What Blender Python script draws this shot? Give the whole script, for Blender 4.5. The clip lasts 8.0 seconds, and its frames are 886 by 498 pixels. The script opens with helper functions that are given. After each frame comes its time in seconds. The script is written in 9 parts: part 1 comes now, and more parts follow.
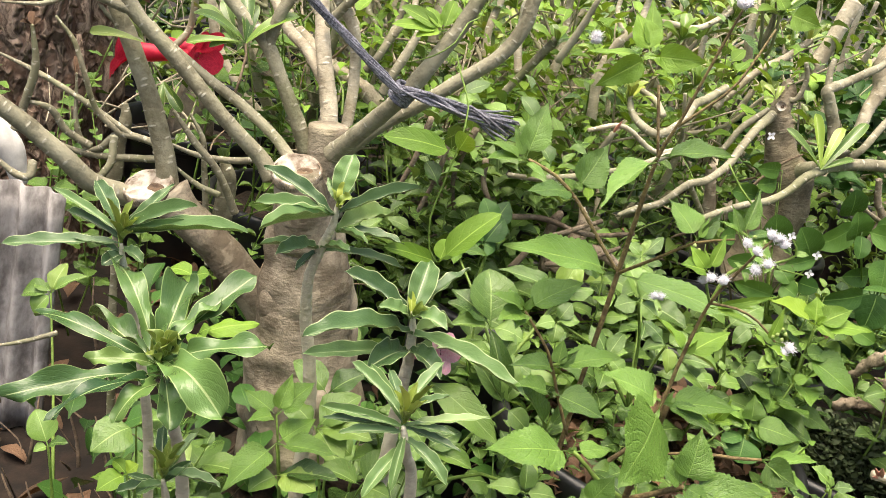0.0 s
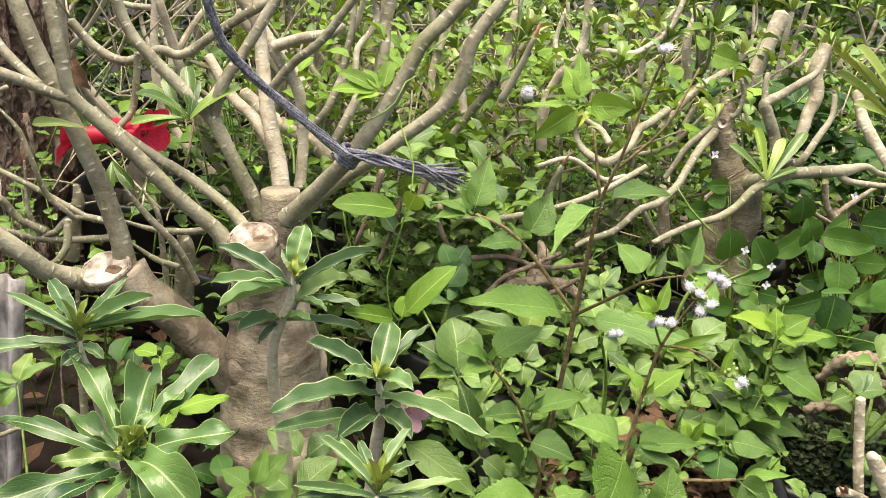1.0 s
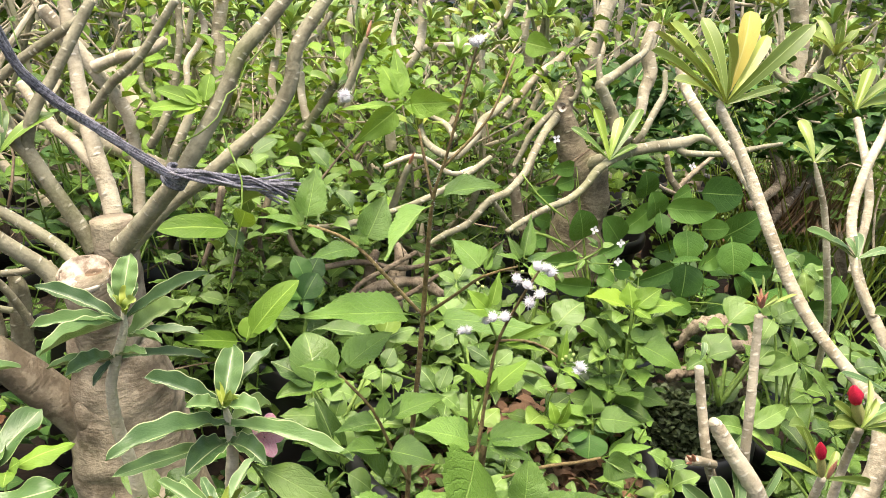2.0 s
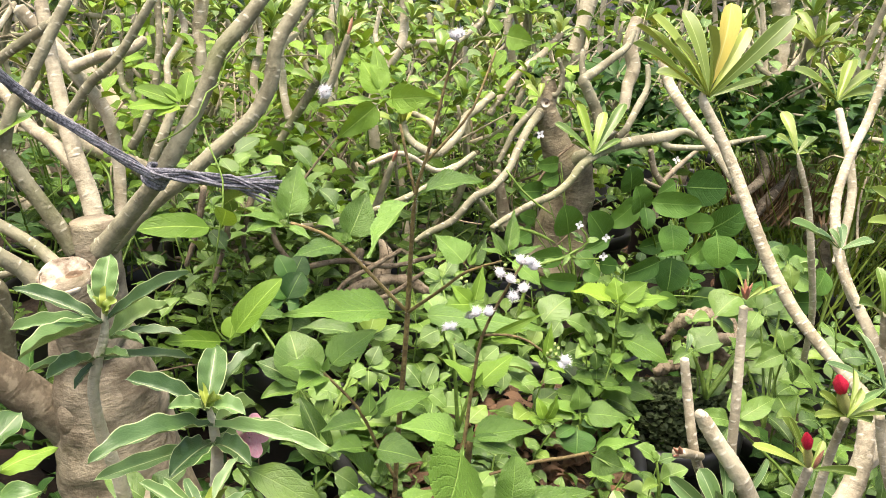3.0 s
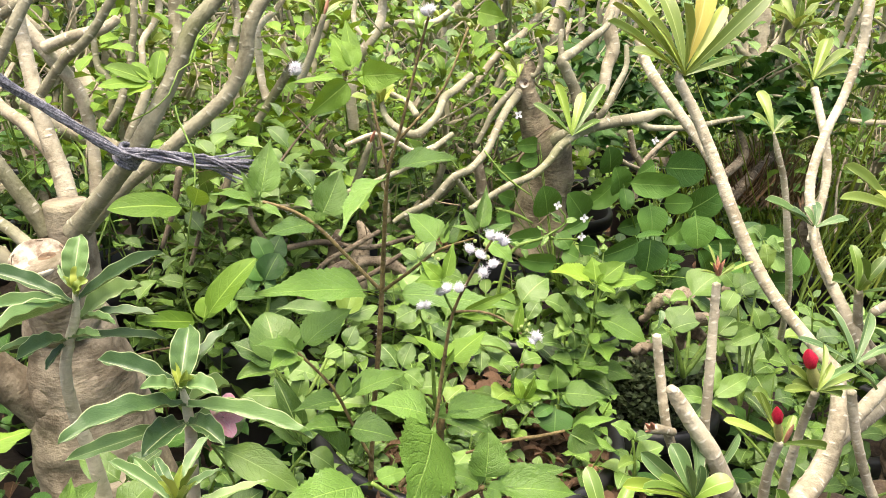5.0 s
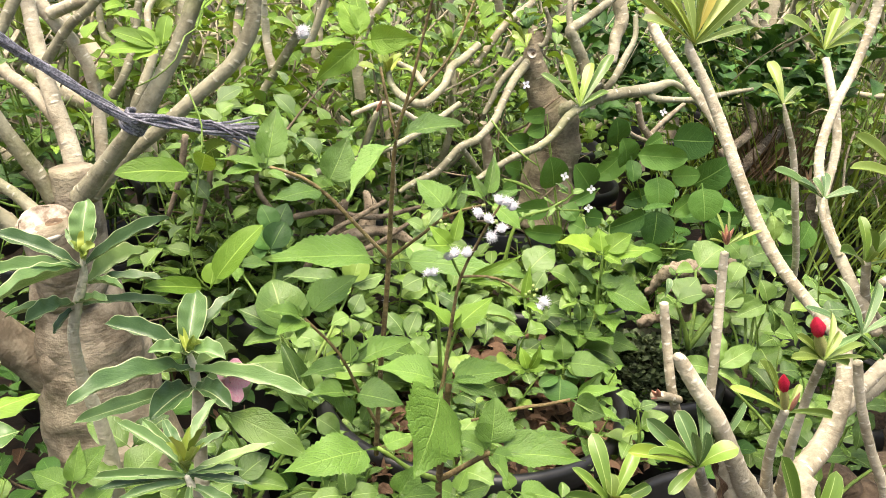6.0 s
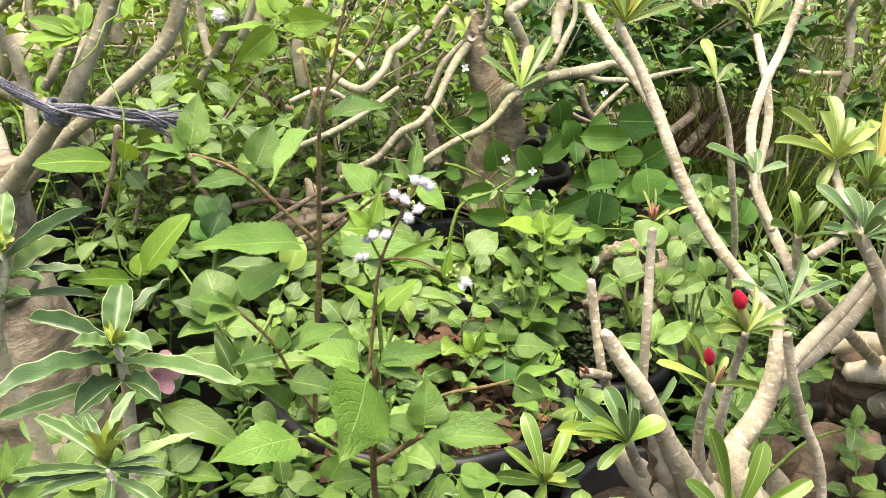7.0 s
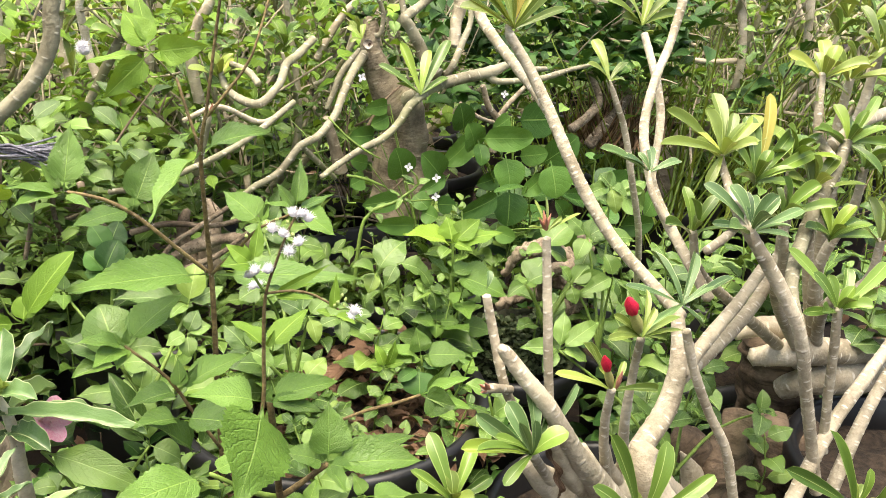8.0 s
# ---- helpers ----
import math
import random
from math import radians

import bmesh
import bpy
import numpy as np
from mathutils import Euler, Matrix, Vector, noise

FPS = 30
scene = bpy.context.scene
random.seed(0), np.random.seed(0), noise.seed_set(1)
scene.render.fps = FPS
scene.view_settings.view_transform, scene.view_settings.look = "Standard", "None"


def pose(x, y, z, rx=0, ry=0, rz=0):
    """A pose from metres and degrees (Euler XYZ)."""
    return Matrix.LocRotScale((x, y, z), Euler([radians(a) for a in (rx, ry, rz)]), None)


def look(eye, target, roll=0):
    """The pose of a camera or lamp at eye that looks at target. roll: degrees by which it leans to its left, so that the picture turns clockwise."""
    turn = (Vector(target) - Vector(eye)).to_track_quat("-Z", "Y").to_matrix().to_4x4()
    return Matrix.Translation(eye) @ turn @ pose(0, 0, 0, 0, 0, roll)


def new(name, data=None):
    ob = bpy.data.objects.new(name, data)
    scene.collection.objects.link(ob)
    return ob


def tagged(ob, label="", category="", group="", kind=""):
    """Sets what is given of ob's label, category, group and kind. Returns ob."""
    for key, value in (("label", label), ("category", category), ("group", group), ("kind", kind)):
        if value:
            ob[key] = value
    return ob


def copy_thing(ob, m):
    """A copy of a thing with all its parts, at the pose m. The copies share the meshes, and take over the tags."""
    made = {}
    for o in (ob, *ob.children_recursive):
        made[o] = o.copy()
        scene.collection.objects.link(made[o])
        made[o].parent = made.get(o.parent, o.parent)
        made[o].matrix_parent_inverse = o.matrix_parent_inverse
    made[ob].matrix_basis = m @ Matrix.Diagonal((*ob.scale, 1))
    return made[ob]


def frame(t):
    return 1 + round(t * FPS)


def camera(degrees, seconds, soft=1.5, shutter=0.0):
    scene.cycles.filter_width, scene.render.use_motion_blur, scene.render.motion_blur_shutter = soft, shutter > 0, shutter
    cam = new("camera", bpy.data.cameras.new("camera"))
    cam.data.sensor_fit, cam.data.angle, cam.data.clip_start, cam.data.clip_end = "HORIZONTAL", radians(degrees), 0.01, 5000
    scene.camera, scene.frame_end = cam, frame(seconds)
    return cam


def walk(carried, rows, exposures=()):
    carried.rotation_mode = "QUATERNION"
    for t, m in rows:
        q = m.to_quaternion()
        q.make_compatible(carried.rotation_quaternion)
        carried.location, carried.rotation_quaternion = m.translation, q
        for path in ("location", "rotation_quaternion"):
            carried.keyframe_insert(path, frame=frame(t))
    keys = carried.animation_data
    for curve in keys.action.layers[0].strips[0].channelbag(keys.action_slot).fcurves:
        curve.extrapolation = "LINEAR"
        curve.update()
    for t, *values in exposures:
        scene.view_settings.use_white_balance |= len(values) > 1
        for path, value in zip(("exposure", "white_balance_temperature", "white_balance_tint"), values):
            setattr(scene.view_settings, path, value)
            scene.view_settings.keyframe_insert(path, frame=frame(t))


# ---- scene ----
SKY, SUN = 0.11, 2.5
EXPOSURES = [(0.0, 1.56, 7350, 9), (1.0, 1.50, 7350, 9), (1.5, 1.62, 7350, 9), (3.0, 1.72, 7350, 9), (8.0, 1.76, 7350, 9)]
POT_A = (0.37, 0.835)
DRY_SPOT, MOSS_SPOT = (0.435, 0.90), (0.645, 0.91, 0.325)
cam = camera(54.0, 8.0, 0.5)
PATH = [
    (0, (0.001, -0.043, 0.841), (0.170, 1.820, 0.133), 14.1),
    (0.5, (0.003, -0.041, 0.868), (0.162, 1.836, 0.196), 10.1),
    (1, (0.009, -0.044, 0.873), (0.231, 1.836, 0.229), 8.8),
    (1.5, (0.043, -0.037, 0.879), (0.462, 1.818, 0.260), 6.5),
    (3, (0.052, -0.029, 0.874), (0.563, 1.804, 0.259), 4.6),
    (3.5, (0.058, -0.031, 0.876), (0.570, 1.800, 0.256), 4.4),
    (4, (0.056, -0.033, 0.878), (0.573, 1.797, 0.259), 4.1),
    (5.5, (0.064, -0.031, 0.864), (0.612, 1.771, 0.194), 5.0),
    (6, (0.060, -0.032, 0.862), (0.591, 1.765, 0.164), 5.0),
    (6.5, (0.077, -0.036, 0.859), (0.613, 1.753, 0.143), 4.3),
    (7, (0.088, -0.038, 0.859), (0.694, 1.728, 0.142), 4.3),
    (7.5, (0.093, -0.039, 0.866), (0.762, 1.707, 0.153), 4.3),
    (8, (0.117, -0.033, 0.875), (0.874, 1.672, 0.156), 2.4),
]
walk(cam, [(t, look(eye, target, roll)) for t, eye, target, roll in PATH], EXPOSURES)

# ---------- light ----------
world = bpy.data.worlds.new("sky")
scene.world = world
world.use_nodes = True
wn = world.node_tree
sky = wn.nodes.new("ShaderNodeTexSky")
sky.sky_type, sky.sun_disc = "NISHITA", False
sky.sun_elevation, sky.sun_rotation = radians(79.4), radians(228)
sky.air_density, sky.dust_density = 1.0, 4.0
wn.links.new(sky.outputs[0], wn.nodes["Background"].inputs[0])
wn.nodes["Background"].inputs[1].default_value = SKY
sun = new("sun", bpy.data.lights.new("sun", "SUN"))
sun.data.energy, sun.data.angle, sun.data.color = SUN, radians(55), (1.0, 0.95, 0.86)
sun.matrix_world = look((-0.5, -0.45, 3.6), (0, 0, 0))


# ---------- materials ----------
def node_mat(name):
    m = bpy.data.materials.new(name)
    m.use_nodes = True
    t = m.node_tree
    return m, t, t.nodes["Principled BSDF"]


def val(t, op, a, b=None, c=None):
    n = t.nodes.new("ShaderNodeMath")
    n.operation = op
    for i, v in enumerate((a, b, c)):
        if v is None:
            continue
        if isinstance(v, (int, float)):
            n.inputs[i].default_value = v
        else:
            t.links.new(v, n.inputs[i])
    return n.outputs[0]


def mixc(t, f, a, b):
    n = t.nodes.new("ShaderNodeMix")
    n.data_type = "RGBA"
    for s, v in ((n.inputs[0], f), (n.inputs[6], a), (n.inputs[7], b)):
        if isinstance(v, (int, float)):
            s.default_value = v
        elif isinstance(v, tuple):
            s.default_value = (*v, 1)
        else:
            t.links.new(v, s)
    return n.outputs[2]


def noise_tex(t, scale, detail=3.0, vec=None, rough=0.6):
    n = t.nodes.new("ShaderNodeTexNoise")
    n.inputs["Scale"].default_value, n.inputs["Detail"].default_value, n.inputs["Roughness"].default_value = scale, detail, rough
    if vec is not None:
        t.links.new(vec, n.inputs["Vector"])
    return n.outputs["Fac"]


def step(t, x, lo, hi):
    n = t.nodes.new("ShaderNodeMapRange")
    n.interpolation_type = "SMOOTHSTEP"
    n.inputs[1].default_value, n.inputs[2].default_value = lo, hi
    t.links.new(x, n.inputs[0])
    return n.outputs[0]


def bump(t, b, height, strength, dist):
    n = t.nodes.new("ShaderNodeBump")
    n.inputs["Strength"].default_value, n.inputs["Distance"].default_value = strength, dist
    t.links.new(height, n.inputs["Height"])
    t.links.new(n.outputs[0], b.inputs["Normal"])
    return n.outputs[0]


def coords(t, which="Object"):
    return t.nodes.new("ShaderNodeTexCoord").outputs[which]


def own_random(t):
    """A number for each object and for each piece of a joined mesh."""
    a = t.nodes.new("ShaderNodeObjectInfo").outputs["Random"]
    b = t.nodes.new("ShaderNodeNewGeometry").outputs["Random Per Island"]
    return val(t, "FRACT", val(t, "ADD", a, b))


def leaf_mat(name, dark, light, rib, rib_w=0.03, margin=None, margin_w=0.06, veins=8, vein_amt=0.25, gloss=0.45, wrinkle=0.3, spots=0.0, glow=0.3):
    m, t, b = node_mat(name)
    dark, light = (dark[0] * 0.72, dark[1] * 0.66, dark[2] * 0.7), (light[0] * 1.08, light[1] * 0.98, light[2] * 1.2)
    uv = t.nodes.new("ShaderNodeUVMap")
    sep = t.nodes.new("ShaderNodeSeparateXYZ")
    t.links.new(uv.outputs[0], sep.inputs[0])
    u, v = sep.outputs[0], sep.outputs[1]
    side = val(t, "ABSOLUTE", val(t, "SUBTRACT", u, 0.5))
    rnd = own_random(t)
    # each leaf takes its own stretch of the noise
    shift = t.nodes.new("ShaderNodeVectorMath")
    shift.operation = "ADD"
    t.links.new(uv.outputs[0], shift.inputs[0])
    comb = t.nodes.new("ShaderNodeCombineXYZ")
    t.links.new(val(t, "MULTIPLY", rnd, 37.0), comb.inputs[2])
    t.links.new(comb.outputs[0], shift.inputs[1])
    own = shift.outputs[0]
    blot = noise_tex(t, 4.0, 4.0, own)
    grain = noise_tex(t, 45.0, 4.0, own, 0.7)
    tone = val(t, "ADD", val(t, "MULTIPLY", rnd, 0.85), val(t, "ADD", val(t, "MULTIPLY", blot, 0.35), val(t, "MULTIPLY", grain, 0.3)))
    col = mixc(t, val(t, "MINIMUM", val(t, "SUBTRACT", tone, 0.28), 1.0), dark, light)
    # yellowing of single leaves
    old = step(t, rnd, 0.93, 1.0)
    col = mixc(t, val(t, "MULTIPLY", old, 0.2), col, (light[0] * 1.9, light[1] * 1.25, light[2] * 0.8))
    # side veins that run forward from the midrib
    ph = val(t, "MULTIPLY", val(t, "SUBTRACT", v, val(t, "SUBTRACT", val(t, "MULTIPLY", val(t, "POWER", side, 1.25), 0.62), val(t, "MULTIPLY", blot, 0.10))), float(veins))
    saw = val(t, "ABSOLUTE", val(t, "SUBTRACT", val(t, "FRACT", ph), 0.5))
    vein = val(t, "SUBTRACT", 1.0, step(t, saw, 0.0, 0.13))
    fade = step(t, noise_tex(t, 3.0, 2.0, own), 0.35, 0.65)
    col = mixc(t, val(t, "MULTIPLY", val(t, "MULTIPLY", vein, fade), vein_amt * 0.6), col, rib)
    net = t.nodes.new("ShaderNodeTexVoronoi")
    net.feature = "DISTANCE_TO_EDGE"
    net.inputs["Scale"].default_value = 26.0
    t.links.new(uv.outputs[0], net.inputs["Vector"])
    fine = step(t, net.outputs["Distance"], 0.0, 0.16)
    col = mixc(t, val(t, "MULTIPLY", val(t, "SUBTRACT", 1.0, fine), vein_amt * 0.35), col, rib)
    ribm = val(t, "SUBTRACT", 1.0, step(t, side, rib_w * 0.45, rib_w))
    col = mixc(t, val(t, "MULTIPLY", ribm, 0.62), col, rib)
    if margin:
        edge = step(t, side, 0.5 - margin_w, 0.5 - margin_w * 0.35)
        col = mixc(t, val(t, "MULTIPLY", edge, 0.85), col, margin)
    if spots:
        sp = step(t, noise_tex(t, 11.0, 3.0, own), 0.66, 0.72)
        col = mixc(t, val(t, "MULTIPLY", sp, spots), col, (0.16, 0.10, 0.03))
    t.links.new(col, b.inputs["Base Color"])
    b.inputs["Roughness"].default_value = gloss
    b.inputs["Specular IOR Level"].default_value = 0.5 if gloss < 0.4 else 0.3
    h = val(t, "ADD", val(t, "MULTIPLY", vein, -0.30), val(t, "ADD", val(t, "MULTIPLY", noise_tex(t, 9.0, 5.0, own), 1.0), val(t, "ADD", val(t, "MULTIPLY", fine, 0.10), val(t, "MULTIPLY", ribm, -0.5))))
    nrm = bump(t, b, h, wrinkle, 0.004)
    tr = t.nodes.new("ShaderNodeBsdfTranslucent")
    t.links.new(mixc(t, 0.35, col, (light[0] * 2.2, light[1] * 1.6, light[2] * 0.7)), tr.inputs[0])
    mx = t.nodes.new("ShaderNodeMixShader")
    mx.inputs[0].default_value = glow * 0.55
    t.links.new(b.outputs[0], mx.inputs[1])
    t.links.new(tr.outputs[0], mx.inputs[2])
    t.links.new(mx.outputs[0], t.nodes["Material Output"].inputs[0])
    return m


def bark_mat(name, dark, light, scar, wrinkle=0.5, along=260.0, round_=60.0, rough=0.7, green=0.2, ring=0.9):
    """Bark on the UVs of a stem, in metres: mottled skin, fine cross wrinkles, pale leaf scars and a film of algae."""
    m, t, b = node_mat(name)
    uv = t.nodes.new("ShaderNodeUVMap").outputs[0]
    mp = t.nodes.new("ShaderNodeVectorMath")
    mp.operation = "MULTIPLY"
    mp.inputs[1].default_value = (round_, along, 1)
    t.links.new(uv, mp.inputs[0])
    cross = noise_tex(t, 1.0, 4.0, mp.outputs[0], 0.7)
    ob = coords(t)
    big, small = noise_tex(t, 16.0, 4.0, ob), noise_tex(t, 260.0, 4.0, ob, 0.7)
    f = val(t, "ADD", val(t, "MULTIPLY", big, 0.62), val(t, "ADD", val(t, "MULTIPLY", small, 0.16), val(t, "MULTIPLY", cross, 0.22)))
    col = mixc(t, step(t, f, 0.38, 0.62), dark, light)
    crack = step(t, cross, 0.50, 0.62)
    col = mixc(t, val(t, "MULTIPLY", crack, wrinkle), col, (dark[0] * 0.5, dark[1] * 0.45, dark[2] * 0.4))
    lich = step(t, noise_tex(t, 45.0, 5.0, ob), 0.50, 0.60)
    col = mixc(t, val(t, "MULTIPLY", lich, 0.25), col, (light[0] * 1.3, light[1] * 1.32, light[2] * 1.3))
    alga = step(t, noise_tex(t, 9.0, 3.0, ob), 0.52, 0.70)
    col = mixc(t, val(t, "MULTIPLY", alga, green), col, (0.16, 0.19, 0.06))
    at = t.nodes.new("ShaderNodeAttribute")
    at.attribute_name = "scar"
    mark = step(t, at.outputs["Fac"], 0.15, 0.55)
    col = mixc(t, val(t, "MULTIPLY", mark, 0.75), col, scar)
    t.links.new(col, b.inputs["Base Color"])
    b.inputs["Roughness"].default_value = rough
    b.inputs["Specular IOR Level"].default_value = 0.35
    h = val(t, "ADD", val(t, "MULTIPLY", cross, -ring), val(t, "ADD", val(t, "MULTIPLY", small, 0.45), val(t, "MULTIPLY", noise_tex(t, 70.0, 3.0, ob), 0.9)))
    bump(t, b, h, 0.8, 0.003)
    return m


def plain_mat(name, dark, light, scale=40.0, rough=0.7, bump_amt=0.3, metal=0.0, stretch=None, spec=0.4, glow=0.0):
    m, t, b = node_mat(name)
    vec = coords(t)
    if stretch:
        mp = t.nodes.new("ShaderNodeVectorMath")
        mp.operation = "MULTIPLY"
        mp.inputs[1].default_value = stretch
        t.links.new(vec, mp.inputs[0])
        vec = mp.outputs[0]
    n1, n2 = noise_tex(t, scale, 5.0, vec), noise_tex(t, scale * 0.17, 3.0, vec)
    f = val(t, "ADD", val(t, "MULTIPLY", n1, 0.6), val(t, "MULTIPLY", n2, 0.4))
    rnd = own_random(t)
    f = val(t, "ADD", step(t, f, 0.36, 0.64), val(t, "MULTIPLY", val(t, "SUBTRACT", rnd, 0.5), 0.35))
    col = mixc(t, val(t, "MAXIMUM", val(t, "MINIMUM", f, 1.0), 0.0), dark, light)
    t.links.new(col, b.inputs["Base Color"])
    b.inputs["Roughness"].default_value, b.inputs["Metallic"].default_value = rough, metal
    b.inputs["Specular IOR Level"].default_value = spec
    bump(t, b, n1, bump_amt, 0.004)
    if glow:
        tr = t.nodes.new("ShaderNodeBsdfTranslucent")
        t.links.new(col, tr.inputs[0])
        mx = t.nodes.new("ShaderNodeMixShader")
        mx.inputs[0].default_value = glow
        t.links.new(b.outputs[0], mx.inputs[1])
        t.links.new(tr.outputs[0], mx.inputs[2])
        t.links.new(mx.outputs[0], t.nodes["Material Output"].inputs[0])
    return m


BARK = bark_mat("adenium_bark", (0.13, 0.116, 0.072), (0.33, 0.305, 0.215), (0.55, 0.51, 0.41), 0.06, 120.0, 50.0, 0.6, 0.35, 0.25)
BARK_OLD = bark_mat("old_adenium_bark", (0.13, 0.102, 0.070), (0.385, 0.325, 0.245), (0.52, 0.47, 0.38), 0.28, 90.0, 34.0, 0.75, 0.2, 1.1)
BARK_PALE = bark_mat("pale_adenium_bark", (0.26, 0.218, 0.15), (0.57, 0.50, 0.38), (0.74, 0.69, 0.59), 0.25, 200.0, 60.0, 0.7, 0.12, 0.5)
BARK_ROOT = bark_mat("weathered_root_bark", (0.075, 0.055, 0.037), (0.33, 0.265, 0.195), (0.42, 0.36, 0.28), 0.8, 120.0, 120.0, 0.9, 0.15)
BARK_TRUNK = bark_mat("ridged_brown_bark", (0.045, 0.029, 0.018), (0.21, 0.15, 0.10), (0.3, 0.25, 0.2), 0.7, 130.0, 14.0, 0.85, 0.1)
BARK_SPECK = bark_mat("speckled_brown_bark", (0.075, 0.058, 0.036), (0.29, 0.24, 0.165), (0.42, 0.38, 0.28), 0.5, 140.0, 40.0, 0.8, 0.3, 1.1)
BARK_SEEDLING = bark_mat("seedling_bark", (0.50, 0.44, 0.32), (0.72, 0.65, 0.52), (0.58, 0.52, 0.38), 0.25, 240.0, 60.0, 0.65, 0.25)
CUT = plain_mat("cut_wood", (0.13, 0.085, 0.055), (0.56, 0.51, 0.43), 75, 0.8, 0.5)
CUT_CORE = plain_mat("cut_wood_pith", (0.05, 0.03, 0.018), (0.20, 0.13, 0.08), 90, 0.85, 0.6)


def plate_bark(name, dark, light):
    m, t, b = node_mat(name)
    mp = t.nodes.new("ShaderNodeVectorMath")
    mp.operation = "MULTIPLY"
    mp.inputs[1].default_value = (1, 1, 0.22)
    ob = coords(t)
    wob = t.nodes.new("ShaderNodeVectorMath")
    wob.operation = "MULTIPLY_ADD"
    nz = t.nodes.new("ShaderNodeTexNoise")
    nz.inputs["Scale"].default_value = 25
    t.links.new(ob, nz.inputs["Vector"])
    t.links.new(nz.outputs["Color"], wob.inputs[0])
    wob.inputs[1].default_value = (0.05, 0.05, 0.05)
    t.links.new(ob, wob.inputs[2])
    t.links.new(wob.outputs[0], mp.inputs[0])
    vo = t.nodes.new("ShaderNodeTexVoronoi")
    vo.feature = "DISTANCE_TO_EDGE"
    vo.inputs["Scale"].default_value = 30
    t.links.new(mp.outputs[0], vo.inputs["Vector"])
    plate = step(t, vo.outputs["Distance"], 0.02, 0.22)
    fine = noise_tex(t, 120.0, 5.0, mp.outputs[0], 0.7)
    col = mixc(t, val(t, "MULTIPLY", plate, step(t, fine, 0.35, 0.62)), dark, light)
    col = mixc(t, val(t, "MULTIPLY", step(t, noise_tex(t, 18.0, 4.0, ob), 0.48, 0.62), 0.4), col, (0.26, 0.20, 0.16))
    t.links.new(col, b.inputs["Base Color"])
    b.inputs["Roughness"].default_value = 0.9
    bump(t, b, val(t, "ADD", plate, val(t, "MULTIPLY", fine, 0.6)), 1.0, 0.012)
    return m


TREE_BARK = plate_bark("plated_brown_bark", (0.12, 0.065, 0.042), (0.56, 0.40, 0.30))
LEAF_MARGIN = leaf_mat("pale_edged_leaf", (0.036, 0.102, 0.034), (0.14, 0.265, 0.072), (0.50, 0.58, 0.30), 0.024, (0.56, 0.63, 0.34), 0.038, 16, 0.08, 0.28, 0.2, 0.0, 0.16)
LEAF_YOUNG = leaf_mat("young_adenium_leaf", (0.105, 0.19, 0.028), (0.28, 0.395, 0.068), (0.46, 0.54, 0.22), 0.03, (0.38, 0.46, 0.15), 0.04, 12, 0.03, 0.30, 0.12, 0.0, 0.2)
LEAF_ADEN = leaf_mat("adenium_leaf", (0.05, 0.13, 0.022), (0.18, 0.32, 0.04), (0.46, 0.56, 0.22), 0.028, (0.34, 0.44, 0.14), 0.04, 12, 0.03, 0.28, 0.12, 0.15, 0.16)
LEAF_AGE = leaf_mat("toothed_weed_leaf", (0.046, 0.13, 0.02), (0.15, 0.315, 0.042), (0.34, 0.50, 0.12), 0.016, None, 0.06, 10, 0.30, 0.30, 0.5, 0.0, 0.24)
LEAF_WEED = leaf_mat("ovate_weed_leaf", (0.040, 0.112, 0.022), (0.155, 0.295, 0.05), (0.36, 0.50, 0.16), 0.024, None, 0.06, 8, 0.26, 0.25, 0.34, 0.25, 0.2)
# Darkened leaf green: the shade of the hollow is put into the colour.
LEAF_SHADED = leaf_mat("shaded_leaf", (0.016, 0.068, 0.012), (0.062, 0.175, 0.026), (0.16, 0.28, 0.07), 0.020, None, 0.06, 7, 0.12, 0.45, 0.28, 0.2, 0.14)
# Lighter copy: colour makes up for light that upright leaves miss from overhead.
LEAF_BRIGHTENED = leaf_mat("brightened_round_leaf", (0.031, 0.11, 0.018), (0.11, 0.255, 0.037), (0.24, 0.38, 0.10), 0.020, None, 0.06, 7, 0.14, 0.42, 0.28, 0.25, 0.24)
LEAF_VINE = leaf_mat("vine_leaf", (0.10, 0.235, 0.02), (0.20, 0.385, 0.04), (0.40, 0.56, 0.12), 0.03, None, 0.06, 6, 0.2, 0.40, 0.35, 0.0, 0.4)
LEAF_YELLOW = leaf_mat("yellowing_leaf", (0.46, 0.46, 0.09), (0.66, 0.58, 0.13), (0.6, 0.6, 0.25), 0.05, None, 0.06, 10, 0.12, 0.45, 0.3, 0.4, 0.35)
STRAW = leaf_mat("straw", (0.05, 0.034, 0.015), (0.22, 0.155, 0.07), (0.2, 0.14, 0.08), 0.06, None, 0.06, 2, 0.05, 0.7, 0.1, 0.0, 0.1)
LEAF_GLOSS = leaf_mat("glossy_curled_leaf", (0.026, 0.085, 0.026), (0.11, 0.22, 0.048), (0.44, 0.52, 0.24), 0.034, (0.30, 0.40, 0.15), 0.03, 12, 0.06, 0.20, 0.2, 0.0, 0.14)
LEAF_CLOVER = leaf_mat("dark_clover_leaf", (0.026, 0.045, 0.018), (0.10, 0.15, 0.055), (0.09, 0.11, 0.05), 0.03, None, 0.06, 5, 0.1, 0.5, 0.2, 0.3, 0.1)
LEAF_DRY = leaf_mat("dry_leaf", (0.075, 0.048, 0.026), (0.26, 0.165, 0.085), (0.27, 0.17, 0.09), 0.04, None, 0.06, 8, 0.3, 0.7, 0.8, 0.2, 0.1)
STEM_PURPLE = plain_mat("hairy_purple_stem", (0.10, 0.065, 0.028), (0.27, 0.20, 0.085), 300, 0.65, 0.5)
